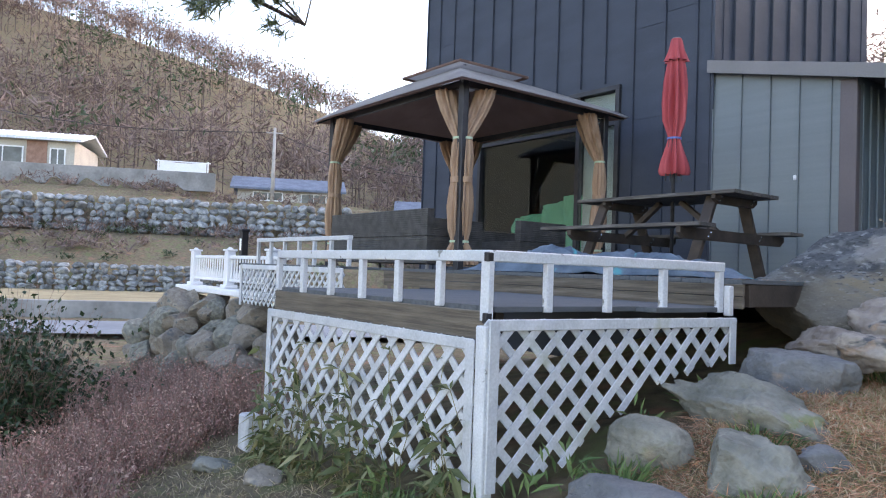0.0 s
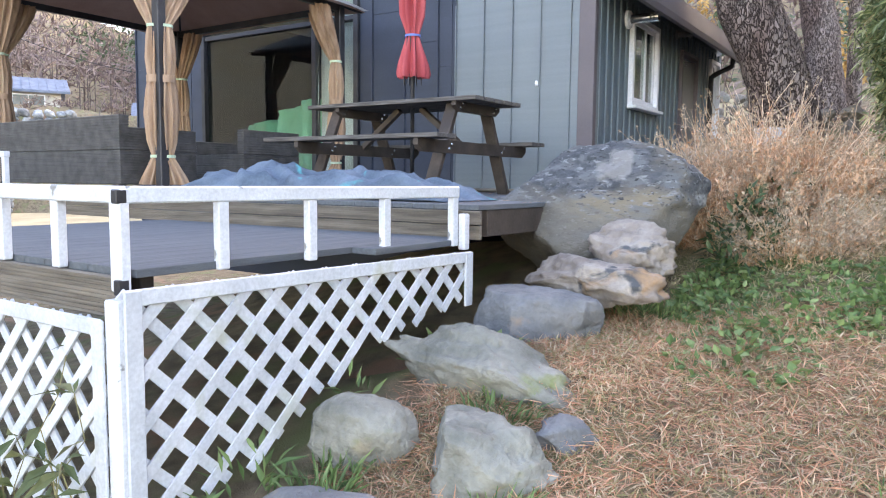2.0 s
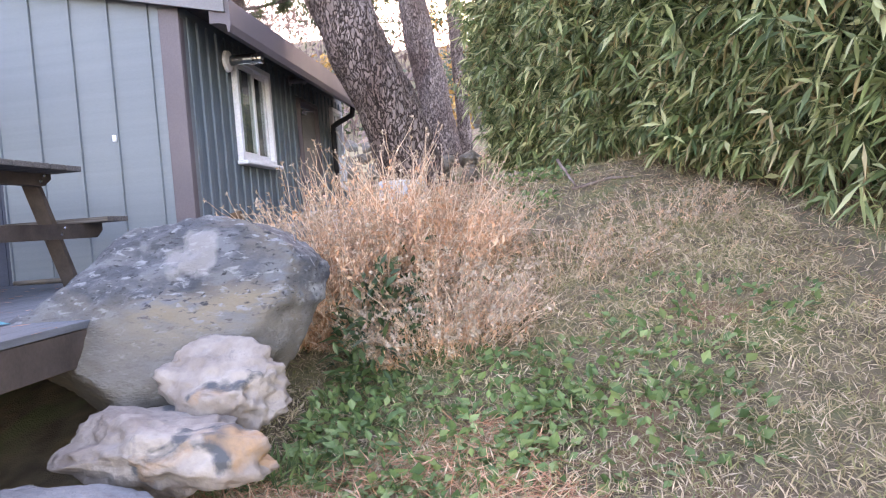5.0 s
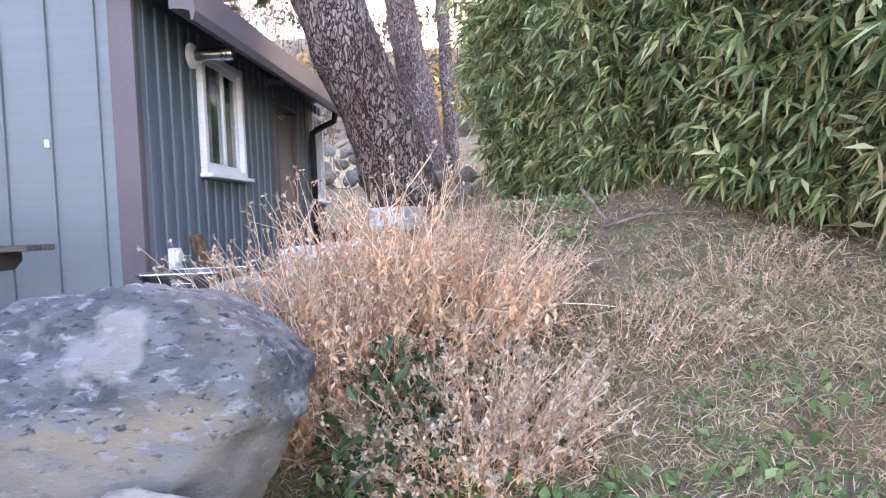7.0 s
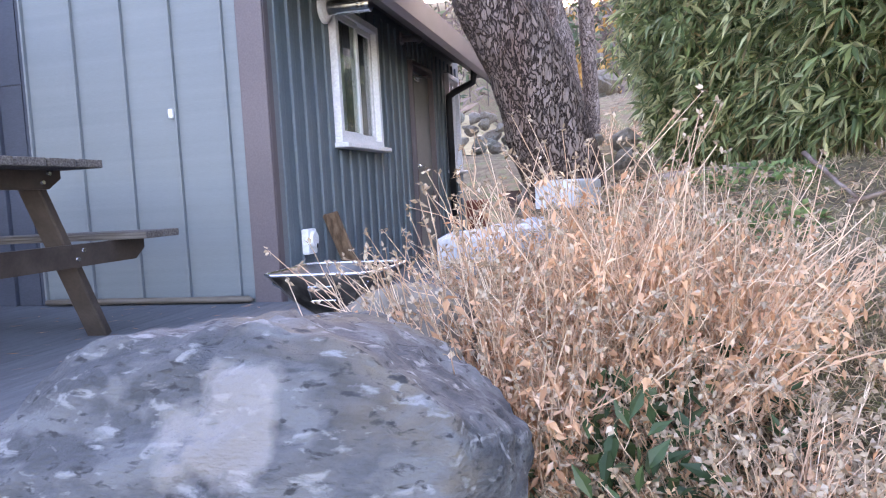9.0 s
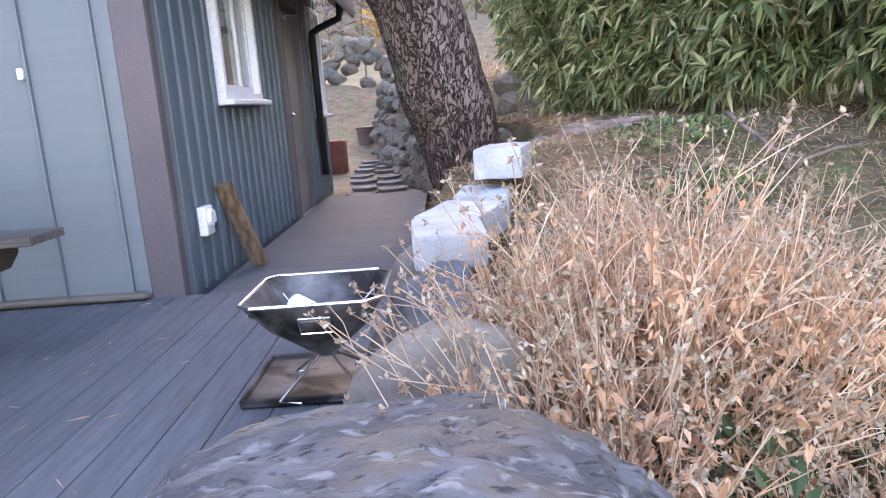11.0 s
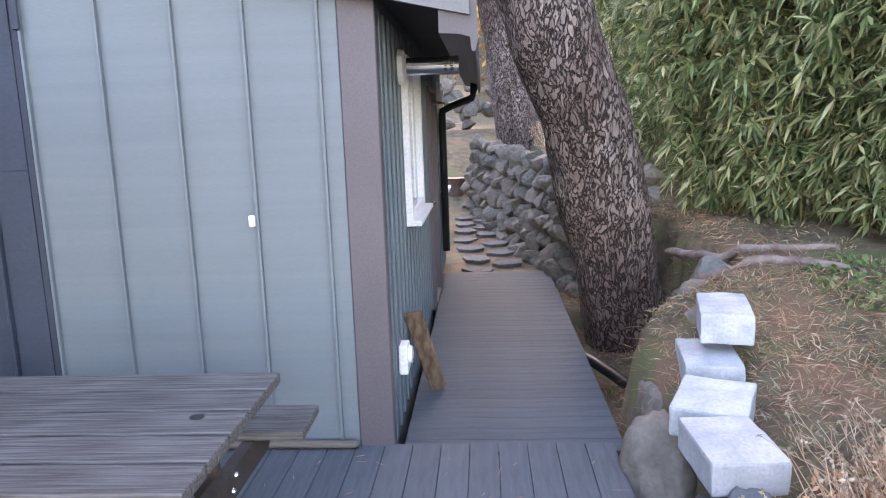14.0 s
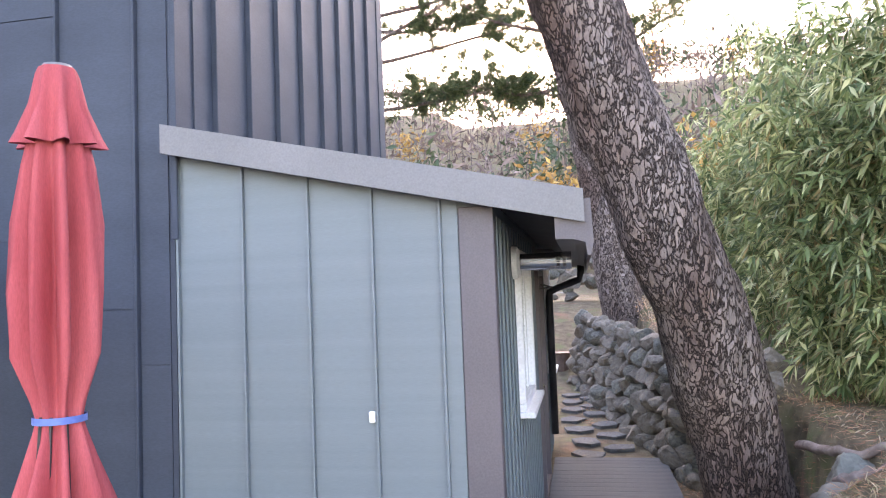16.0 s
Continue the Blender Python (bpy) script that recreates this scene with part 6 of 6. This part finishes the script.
def far_sheet(name, u0, u1, v0, v1, lift, material, label, nu=10, nv=30):
    bm = bmesh.new()
    grid = []
    for i in range(nu + 1):
        row = []
        for j in range(nv + 1):
            x, y = vpos(u0 + (u1 - u0) * i / nu, v0 + (v1 - v0) * j / nv)
            row.append(bm.verts.new((x, y, ground_z(x, y) + lift)))
        grid.append(row)
    for r0, r1 in zip(grid, grid[1:]):
        for a, b, c, d in zip(r0, r0[1:], r1[1:], r1):
            bm.faces.new((a, b, c, d))
    return whole(name, bm, material, label, name.split("_")[0], kind="structure", smooth=True)


far_sheet("field", 23.5, 42.6, -40, 45, 0.05, M_FIELD, "pale dry stubble field across the valley")
far_sheet("channel", 17.0, 20.5, -40, 30, 0.12, M_STREAM, "pale concrete lined channel below the garden")
bm = bmesh.new()
p, q = vpos(23.2, -40), vpos(23.2, 40)
beam(bm, (*p, -1.55), (*q, -1.55), 0.3, 0.6, 0.02)
whole("kerb_wall", bm, M_RENDER, "low concrete kerb along the field", "kerb", kind="structure")

far_stones = [finish(rock_mesh((1, 1, 1), 170 + k, 2, 0.2, 8), "stone", M_FARROCK, False) for k in range(6)]
rnd = random.Random(31)
for nm, u, z0, h_, lb, v0, v1, sz in (("wall_field_lower", 43.0, -1.75, 1.5, "dark field stone retaining wall, lower terrace", -24, 14, 0.42),
                                      ("wall_field_upper", 51.0, 1.75, 2.3, "pale field stone retaining wall, upper terrace", -29, 10, 0.55)):
    holder = thing(nm, lb, "stone wall", kind="structure")
    rows_ = int(h_ / (sz * 0.85)) + 1
    count = 0
    v = v0
    while v < v1 and count < 298:
        w = rnd.uniform(0.7, 1.25) * sz
        for k in range(rows_):
            if count >= 298:
                break
            x, y = vpos(u - 0.75 + rnd.uniform(-0.12, 0.12), v + rnd.uniform(-0.12, 0.12))
            ob = new("stone", rnd.choice(far_stones))
            ob.parent = holder
            ob.matrix_basis = Matrix.LocRotScale((x, y, z0 + (k + 0.5) * h_ / rows_), Euler((rnd.uniform(-0.5, 0.5), rnd.uniform(-0.5, 0.5), rnd.uniform(0, 6))),
                                                 (w * 0.62, w * 0.75, h_ / rows_ * rnd.uniform(0.5, 0.68)))
            count += 1
        v += w * 1.05
bm = bmesh.new()
p, q = vpos(57.0, -60), vpos(57.0, -5)
beam(bm, (*p, 6.0), (*q, 6.0), 0.3, 1.4, 0.02)
whole("wall_yard", bm, M_RENDER, "stained concrete yard wall below the houses", "wall", kind="structure")


def house(label, u, v, w, d, h_, roof_mat, wall_mat, openings, roof_rise, turn=0, brick=()):
    x, y = vpos(u, v)
    z = ground_z(x, y) - 0.2
    holder = thing("house", label, "house", at=(x, y, z), turn=VTURN + turn)
    bm = bmesh.new()
    box(bm, (w, d, h_), (0, 0, h_ / 2))
    part("wall", bm, wall_mat, holder)
    for a, b in brick:
        bm = bmesh.new()
        box(bm, (b - a, 0.06, h_ - 0.2), ((a + b) / 2, -d / 2 - 0.03, h_ / 2))
        part("brick_facing", bm, M_BRICK, holder)
    bm = bmesh.new()
    ov = 0.6
    pts = [(-d / 2 - ov, h_ - 0.1), (0, h_ + roof_rise), (d / 2 + ov, h_ - 0.1), (d / 2 + ov, h_ + 0.08), (0, h_ + roof_rise + 0.2), (-d / 2 - ov, h_ + 0.08)]
    rings = [[bm.verts.new((xx, a, b)) for a, b in pts] for xx in (-w / 2 - ov, w / 2 + ov)]
    for i in range(6):
        j = (i + 1) % 6
        bm.faces.new((rings[0][i], rings[0][j], rings[1][j], rings[1][i]))
    bm.faces.new(rings[0])
    bm.faces.new(rings[1][::-1])
    n = int(w / 0.5)
    for k in range(n):
        xx = -w / 2 - ov + (k + 0.5) * (w + 2 * ov) / n
        beam(bm, (xx, -d / 2 - ov, h_ + 0.1), (xx, 0, h_ + roof_rise + 0.22), 0.06, 0.05, 0.0)
    part("roof", bm, roof_mat, holder)
    for a, b, za, zb in openings:
        bm = bmesh.new()
        rect_ring(bm, "y", -d / 2 - 0.05, a, b, za, zb, 0.09, 0.14)
        m_ = (a + b) / 2
        box(bm, (0.07, 0.12, zb - za - 0.1), (m_, -d / 2 - 0.05, (za + zb) / 2))
        win = part("window", bm, M_UPVC, holder)
        bm = bmesh.new()
        box(bm, (b - a - 0.1, 0.04, zb - za - 0.1), (m_, -d / 2 - 0.03, (za + zb) / 2))
        part("pane", bm, M_PANE, win)
    return holder


house("single storey brick house with white metal roof", 63, -24.0, 17, 7, 2.7, M_ROOFW, M_CREAM,
      [(-3.6, -0.9, 0.6, 2.2), (2.2, 5.0, 0.1, 2.1), (6.8, 7.9, 0.1, 2.1)], 0.9, 0, [(-0.7, 2.0), (5.2, 6.6)])
house("open shed with slate blue roof", 66, 0.5, 8.5, 5, 1.7, M_ROOFB, M_CREAM, [(-3, -0.5, 0.7, 1.5), (1.0, 3.2, 0.1, 1.5)], 1.1)
house("grey tiled farmhouse beyond the gazebo", 62, 19.5, 8, 6, 2.4, M_ROOFB, M_CREAM, [(-3.4, -1.6, 0.6, 1.9), (-0.6, 1.8, 0.4, 1.9), (2.6, 3.6, 0.5, 1.9)], 1.4, 10)
house("cream farmhouse with dark blue tile roof", 68, 14, 6, 6, 2.6, M_ROOFB, M_CREAM, [(-2.2, -0.4, 0.6, 1.9), (0.6, 2.2, 0.6, 1.9)], 1.5, -10)
x, y = vpos(60, -23.5)
bm = rock_mesh((1.5, 0.8, 0.7), 301, 3, 0.2, 6)
ob = whole("tarp_heap", bm, M_BLUE, "heap covered with a bright blue tarp", "tarp", smooth=True)
ob.location = (x, y, ground_z(x, y) + 0.5)
x, y = vpos(58.2, -7.5)
bm = bmesh.new()
for dx in (-1.8, 1.8):
    tube(bm, [(dx, 0, 0), (dx, 0, 1.6)], 0.06, 6)
tube(bm, [(-2, 0, 1.5), (2, 0, 1.5)], 0.05, 6)
ob = whole("drying_rack", bm, M_UPVC, "white drying rack posts in the yard", "rack")
ob.matrix_world = pose(x, y, ground_z(x, y), 0, 0, VTURN)
bm = bmesh.new()
grid = [[bm.verts.new((-1.7 + 3.4 * i / 16, -0.1, 1.52 - 0.9 * k / 4 - 0.12 * math.sin(math.pi * i / 16))) for i in range(17)] for k in range(5)]
for r0, r1 in zip(grid, grid[1:]):
    for a, b, c, d in zip(r0, r0[1:], r1[1:], r1):
        bm.faces.new((a, b, c, d))
part("cloth", bm, M_UPVC, ob, "white cloth").modifiers.new("t", "SOLIDIFY").thickness = 0.02
bm = bmesh.new()
tube(bm, [(0, 0, 0), (0, -0.2, 0.12), (0, -0.3, 0.15)], [0.5, 0.42, 0.02], 16)
x, y = vpos(62, -22.5)
ob = whole("satellite_dish", bm, M_UPVC, "white satellite dish on the house roof", "dish", smooth=True)
ob.matrix_world = pose(x, y, ground_z(x, y) + 3.75, -70, 0, VTURN)

poles = []
for u, v, h_ in ((58, -0.8, 5.8), (60, 15.6, 6.0)):
    x, y = vpos(u, v)
    z = ground_z(x, y)
    pole_ = thing("utility_pole", "grey concrete utility pole with cross arm", "utility pole", at=(x, y, z), turn=VTURN)
    bm = bmesh.new()
    tube(bm, [(0, 0, -0.2), (0, 0, h_)], [0.17, 0.11], 10)
    part("shaft", bm, M_POLE, pole_, smooth=True)
    bm = bmesh.new()
    box(bm, (1.3, 0.09, 0.09), (0, 0, h_ - 0.4), bevel=0.01)
    part("cross_arm", bm, M_POLE, pole_)
    poles.append(Vector((x, y, z + h_ - 0.35)))
a, b = poles
ends = [Vector((*vpos(66, -30), 13)), a, b, Vector((*vpos(75, 40), 17))]
for p, q in zip(ends, ends[1:]):
    bm = bmesh.new()
    tube(bm, [p.lerp(q, k / 12) - Vector((0, 0, 1.0 * math.sin(math.pi * k / 12))) for k in range(13)], 0.025, 4)
    whole("power_cable", bm, M_BLACK, "thin dark overhead power cable", "cable")

# woods on the hill: bare trunks with clouds of twigs, pines along the ridge
M_BARE = foliage_mat("bare_winter_twigs", (0.13, 0.095, 0.09), (0.20, 0.15, 0.14), (0.29, 0.22, 0.19), 0.95, 0.1)
M_BARET = mat("grey_brown_trunk", (0.09, 0.07, 0.06), (0.15, 0.12, 0.105), 1, 0.95, 0.2, 6)
M_FARPINE = foliage_mat("far_pine_foliage", (0.045, 0.07, 0.04), (0.07, 0.095, 0.055), (0.11, 0.13, 0.075), 0.8, 0.1)
M_AUT = foliage_mat("autumn_tree_foliage", (0.30, 0.17, 0.06), (0.45, 0.26, 0.09), (0.55, 0.36, 0.12), 0.85, 0.2)


def woods(name, label, spots, material, h_lo, h_hi, per, leaf, seed, ratio=0.5, flat=1.0, low=0.25, crown=0.32):
    r = np.random.RandomState(seed)
    base, way, ln_, rows_ = [], [], [], []
    for x, y in spots:
        z = ground_z(x, y)
        h_ = r.uniform(h_lo, h_hi)
        rows_.append(([np.array([x, y, z - 0.5]), np.array([x, y, z + h_ * 0.5]), np.array([x + r.normal(0, 0.3), y, z + h_ * 0.92])], 0.009 * h_, 0.004 * h_))
        c = r.normal(size=(per, 3)) * [h_ * crown * 0.55, h_ * crown * 0.55, h_ * 0.2 * flat] + np.array([x, y, z + h_ * (low + (1 - low) * 0.55)])
        base.append(c), way.append(r.normal(size=(per, 3)) * [1, 1, 0.5] + np.array([0, 0, 0.7])), ln_.append(r.uniform(0.5, 1.4, per) * leaf)
    base, way, ln_ = np.concatenate(base), np.concatenate(way), np.concatenate(ln_)
    holder = tagged(new(name, leaves_mesh(name, base, way, ln_, ln_ * ratio, material, 0.1, seed)), label, "woods", kind="stuff")
    leaf_part("trunks", strips_mesh("trunks", rows_, M_BARET, 4), holder)
    return holder


rnd = random.Random(12)
spots = [vpos(rnd.uniform(69, 205), rnd.uniform(-110, 95)) for _ in range(1500)]
woods("bare_woods", "brown leafless woods covering the hillside", spots, M_BARE, 5, 9, 75, 1.5, 1, 0.11)
spots = [vpos(rnd.uniform(190, 214), rnd.uniform(-110, 90)) for _ in range(60)] + [vpos(rnd.uniform(80, 150), rnd.uniform(-60, 50)) for _ in range(34)]
woods("hill_pines", "dark green pines on the ridge and slopes", spots, M_FARPINE, 8, 13, 90, 1.0, 2, 0.3, 0.55, 0.45, 0.42)
spots = [(rnd.uniform(-35, 45), rnd.uniform(34, 118)) for _ in range(420)]
woods("bare_woods_back", "reddish brown woods on the hill behind the house", spots, M_BARE, 4, 7, 44, 1.0, 3, 0.2)
spots = [(rnd.uniform(-22, 40), rnd.uniform(30, 90)) for _ in range(26)]
woods("autumn_trees", "golden autumn trees on the hill behind", spots, M_AUT, 4, 7, 200, 0.55, 4, 0.5)
spots = [(rnd.uniform(-22, 40), rnd.uniform(25, 100)) for _ in range(60)]
woods("hill_pines_back", "green pines on the hill behind the house", spots, M_FARPINE, 4, 8, 150, 0.7, 5, 0.35, 0.8, 0.3, 0.4)
spots = [vpos(rnd.uniform(43.6, 50.5), rnd.uniform(-26, 22)) for _ in range(120)] + [vpos(rnd.uniform(51.4, 56.5), rnd.uniform(-26, 30)) for _ in range(60)]
woods("terrace_scrub", "dry brown scrub on the terraces", spots, M_BARE, 0.4, 1.0, 60, 0.4, 6, 0.2, 1.0, 0.1, 0.9)
spots = [vpos(rnd.uniform(43.6, 50.5), rnd.uniform(-26, 22)) for _ in range(50)]
woods("terrace_bushes", "low green bushes on the terraces", spots, M_FARPINE, 0.3, 0.7, 60, 0.25, 7, 0.35, 1.0, 0.0, 0.9)


def bare_tree(at, h_, seed, label):
    r = np.random.RandomState(seed)
    holder = thing("bare_tree", label, "tree")
    rows_ = []

    def grow(p, d, l, rad, depth):
        pts = [p]
        for _ in range(4):
            d = d + r.normal(size=3) * 0.14
            d /= np.linalg.norm(d)
            pts.append(pts[-1] + d * l / 4)
        rows_.append((pts, rad, rad * 0.6))
        if depth:
            for _ in range(r.randint(3, 5)):
                w = d + r.normal(size=3) * [0.8, 0.8, 0.45]
                w /= np.linalg.norm(w)
                grow(pts[r.randint(2, 5)], w, l * r.uniform(0.6, 0.8), rad * 0.55, depth - 1)
    grow(np.array(at, float), np.array([0.05, 0, 1.0]), h_ * 0.36, h_ * 0.022, 5)
    leaf_part("trunk", strips_mesh("trunk", rows_[:1], M_BARET, 8), holder)
    leaf_part("branches", strips_mesh("branches", rows_[1:], M_BARET, 3), holder)


x, y = vpos(24, 3.6)
bare_tree((x, y, ground_z(x, y) - 0.2), 4.6, 3, "leafless fruit tree with drooping dark branches")
x, y = vpos(20, 5.5)
bare_tree((x, y, ground_z(x, y) - 0.2), 2.6, 4, "small leafless tree beyond the fence")

# ---------- beside the garden: balustrade, stones, hedge ----------
fence = thing("balustrade", "low white balustrade fence on a stone plinth", "fence")
FZ = -0.42
for x in (-8.95, -7.45, -5.95):
    bm = bmesh.new()
    box(bm, (0.13, 0.13, 0.56), (x, -3.9, FZ + 0.28), bevel=0.01)
    box(bm, (0.17, 0.17, 0.03), (x, -3.9, FZ + 0.575), bevel=0.008)
    box(bm, (0.20, 0.20, 0.06), (x, -3.9, FZ + 0.03), bevel=0.01)
    tube(bm, [(x, -3.9, FZ + 0.59), (x, -3.9, FZ + 0.62)], [0.05, 0.02], 12)
    part("post", bm, M_UPVC, fence)
for z, h_ in ((FZ + 0.47, 0.05), (FZ + 0.13, 0.04)):
    bm = bmesh.new()
    box(bm, (3.6, 0.06, h_), (-7.2, -3.9, z), bevel=0.008)
    part("rail", bm, M_UPVC, fence)
bm = bmesh.new()
tube(bm, [(0, 0, -0.02), (0, 0, 0.08), (0, 0, 0.18), (0, 0, 0.36)], [0.014, 0.022, 0.012, 0.014], 8)
bal = finish(bm, "baluster", M_UPVC, True)
for k in range(34):
    ob = new("baluster", bal)
    ob.parent = fence
    ob.location = (-8.85 + k * 0.1, -3.9, FZ + 0.12)
bm = bmesh.new()
box(bm, (4.2, 0.35, 0.09), (-7.3, -3.9, FZ - 0.045), bevel=0.015)
part("plinth", bm, M_UPVC, fence)
fence.location = (0.22, 0.12, 0.03)
far_rail = thing("deck_rail", "low white rail at the far edge of the upper deck", "railing")
bm = bmesh.new()
beam(bm, (-5.3, -4.17, 0.29), (-3.02, -4.17, 0.29), 0.05, 0.045)
part("top_rail", bm, M_WHITE, far_rail)
for k in range(7):
    bm = bmesh.new()
    box(bm, (0.04, 0.04, 0.27), (-5.28 + k * 0.372, -4.17, 0.135), bevel=0.004)
    part("post", bm, M_WHITE, far_rail)
lattice("garden_lattice", (-5.6, -4.24), (-3.0, -4.24), -0.03, lambda s: -0.5, "white lattice strip under the far deck edge", 0.12, 0.03)
lamp = thing("garden_lamp", "black garden bollard lamp with white glass", "lamp", at=(-8.64, -3.0, -0.4))
bm = bmesh.new()
box(bm, (0.12, 0.12, 0.95), (0, 0, 0.475), bevel=0.01)
part("post", bm, M_BLACK, lamp)
bm = bmesh.new()
box(bm, (0.08, 0.128, 0.2), (0, 0, 0.72), bevel=0.005)
part("diffuser", bm, M_UPVC, lamp)
bm = bmesh.new()
box(bm, (0.15, 0.15, 0.05), (0, 0, 0.96), bevel=0.01)
part("cap", bm, M_BLACK, lamp)
rnd = random.Random(17)
bank2 = thing("wall_plinth_stones", "piled garden stones below the white fence", "stone wall", kind="structure")
for k in range(46):
    x = rnd.uniform(-9.4, -4.6)
    row = k % 4
    ob = new("stone", rnd.choice(shapes))
    ob.parent = bank2
    s = rnd.uniform(0.22, 0.42)
    ob.matrix_basis = Matrix.LocRotScale((x, -4.05 - 0.17 * row + rnd.uniform(-0.1, 0.1), -0.68 - 0.27 * row), Euler((rnd.uniform(-0.5, 0.5), rnd.uniform(-0.5, 0.5), rnd.uniform(0, 6))), (s, s * 0.8, s * 0.75))

M_REDLEAF = foliage_mat("dark_red_hedge_leaf", (0.24, 0.115, 0.10), (0.42, 0.23, 0.19), (0.60, 0.42, 0.34), 0.7, 0.25)
M_TWIGR = mat("reddish_brown_hedge_twig", (0.20, 0.13, 0.11), (0.34, 0.24, 0.20), 8, 0.9, 0.3)
M_EVER = foliage_mat("dark_evergreen_leaf", (0.015, 0.035, 0.015), (0.03, 0.06, 0.025), (0.06, 0.09, 0.04), 0.45, 0.15)


def twig_bush(name, label, centre, rx, ry, h_, n, material, seed, leaf=0.022):
    r = np.random.RandomState(seed)
    holder = thing(name, label, "shrub")
    rows_, b, w = [], [], []
    for _ in range(n):
        a, q = r.uniform(0, 6.283), math.sqrt(r.uniform(0, 1))
        x, y = centre[0] + rx * q * math.cos(a), centre[1] + ry * q * math.sin(a)
        p = np.array([x, y, ground_z(x, y)])
        hh = h_ * r.uniform(0.6, 1.0) * (1 - 0.45 * q * q)
        pts = [p]
        d = np.array([math.cos(a) * q * 0.3, math.sin(a) * q * 0.3, 1.0]) + r.normal(size=3) * 0.2
        for k in range(4):
            d = d + r.normal(size=3) * 0.22
            d /= np.linalg.norm(d)
            pts.append(pts[-1] + d * hh / 4)
        rows_.append((pts, 0.004, 0.0015))
        for k in range(20):
            i = r.randint(1, 5)
            f = r.uniform(0, 1)
            b.append(pts[i] * f + pts[i - 1] * (1 - f) + r.normal(size=3) * 0.035), w.append(r.normal(size=3))
    ln_ = r.uniform(0.6, 1.5, len(b)) * leaf
    leaf_part("twig", strips_mesh("twig", rows_, M_TWIGR), holder)
    leaf_part("leaves", leaves_mesh("leaves", np.array(b), np.array(w), ln_, ln_ * 0.55, material, 0.2, seed), holder)


for k, (x, y, rx, ry, h_) in enumerate(((-1.5, -7.3, 0.8, 0.7, 0.5), (-2.4, -7.0, 0.8, 0.7, 0.55), (-2.7, -6.3, 0.7, 0.6, 0.6), (-3.9, -6.2, 0.9, 0.7, 0.65), (-4.9, -5.4, 0.9, 0.7, 0.7),
                                        (-3.1, -5.4, 0.7, 0.5, 0.75), (-5.8, -6.2, 0.9, 0.8, 0.6), (-6.4, -5.0, 0.9, 0.7, 0.6))):
    twig_bush("red_hedge_shrub", "low clipped shrub with dark red winter leaves", (x, y), rx, ry, h_, 380, M_REDLEAF, 400 + k)
twig_bush("evergreen_bush", "rounded dark evergreen bush", (-4.55, -6.95), 0.38, 0.42, 1.9, 420, M_EVER, 420, 0.06)
scatter("garden_weeds", "mixed green and dry weeds below the hedge", [(-4.5, 0.5, -8.6, -6.6)], 6000, 0.06, 0.4, M_WEEDG, 207, 0.5, keep=lambda x, y: noise.noise(Vector((x * 1.1, y * 1.1, 4))) > 0.12)

# pots and far bits beyond the path
M_POT = mat("dull_brown_pot", (0.12, 0.08, 0.07), (0.2, 0.14, 0.12), 4, 0.7, 0.2, 30)
x, y = -0.05, 9.8
bm = bmesh.new()
tube(bm, [(x, y, ground_z(x, y) - 0.05), (x, y, ground_z(x, y) + 0.3), (x, y, ground_z(x, y) + 0.33)], [0.14, 0.18, 0.2], 16)
whole("plant_pot", bm, M_POT, "dark brown plant pot on the back slope", "pot", smooth=False)
bm = bmesh.new()
box(bm, (0.3, 0.35, 0.5), (-0.25, 7.2, ground_z(-0.25, 7.2) + 0.24), bevel=0.02)
whole("rusty_box", bm, mat("rusty_red_metal", (0.16, 0.05, 0.035), (0.24, 0.08, 0.05), 5, 0.8, 0.3, 40), "rusty red metal box by the path", "box")
wall2 = thing("wall_back_slope", "dry stone wall up on the back slope", "stone wall", kind="structure")
for k in range(90):
    x = rnd.uniform(-2.5, 4.0)
    ob = new("stone", rnd.choice(shapes))
    ob.parent = wall2
    s = rnd.uniform(0.18, 0.34)
    ob.matrix_basis = Matrix.LocRotScale((x, 14.5 + rnd.uniform(-0.15, 0.15), ground_z(x, 14.4) + 0.1 + rnd.uniform(0, 1.0)), Euler((rnd.uniform(-0.6, 0.6), rnd.uniform(-0.6, 0.6), rnd.uniform(0, 6))), (s, s * 0.8, s * 0.7))
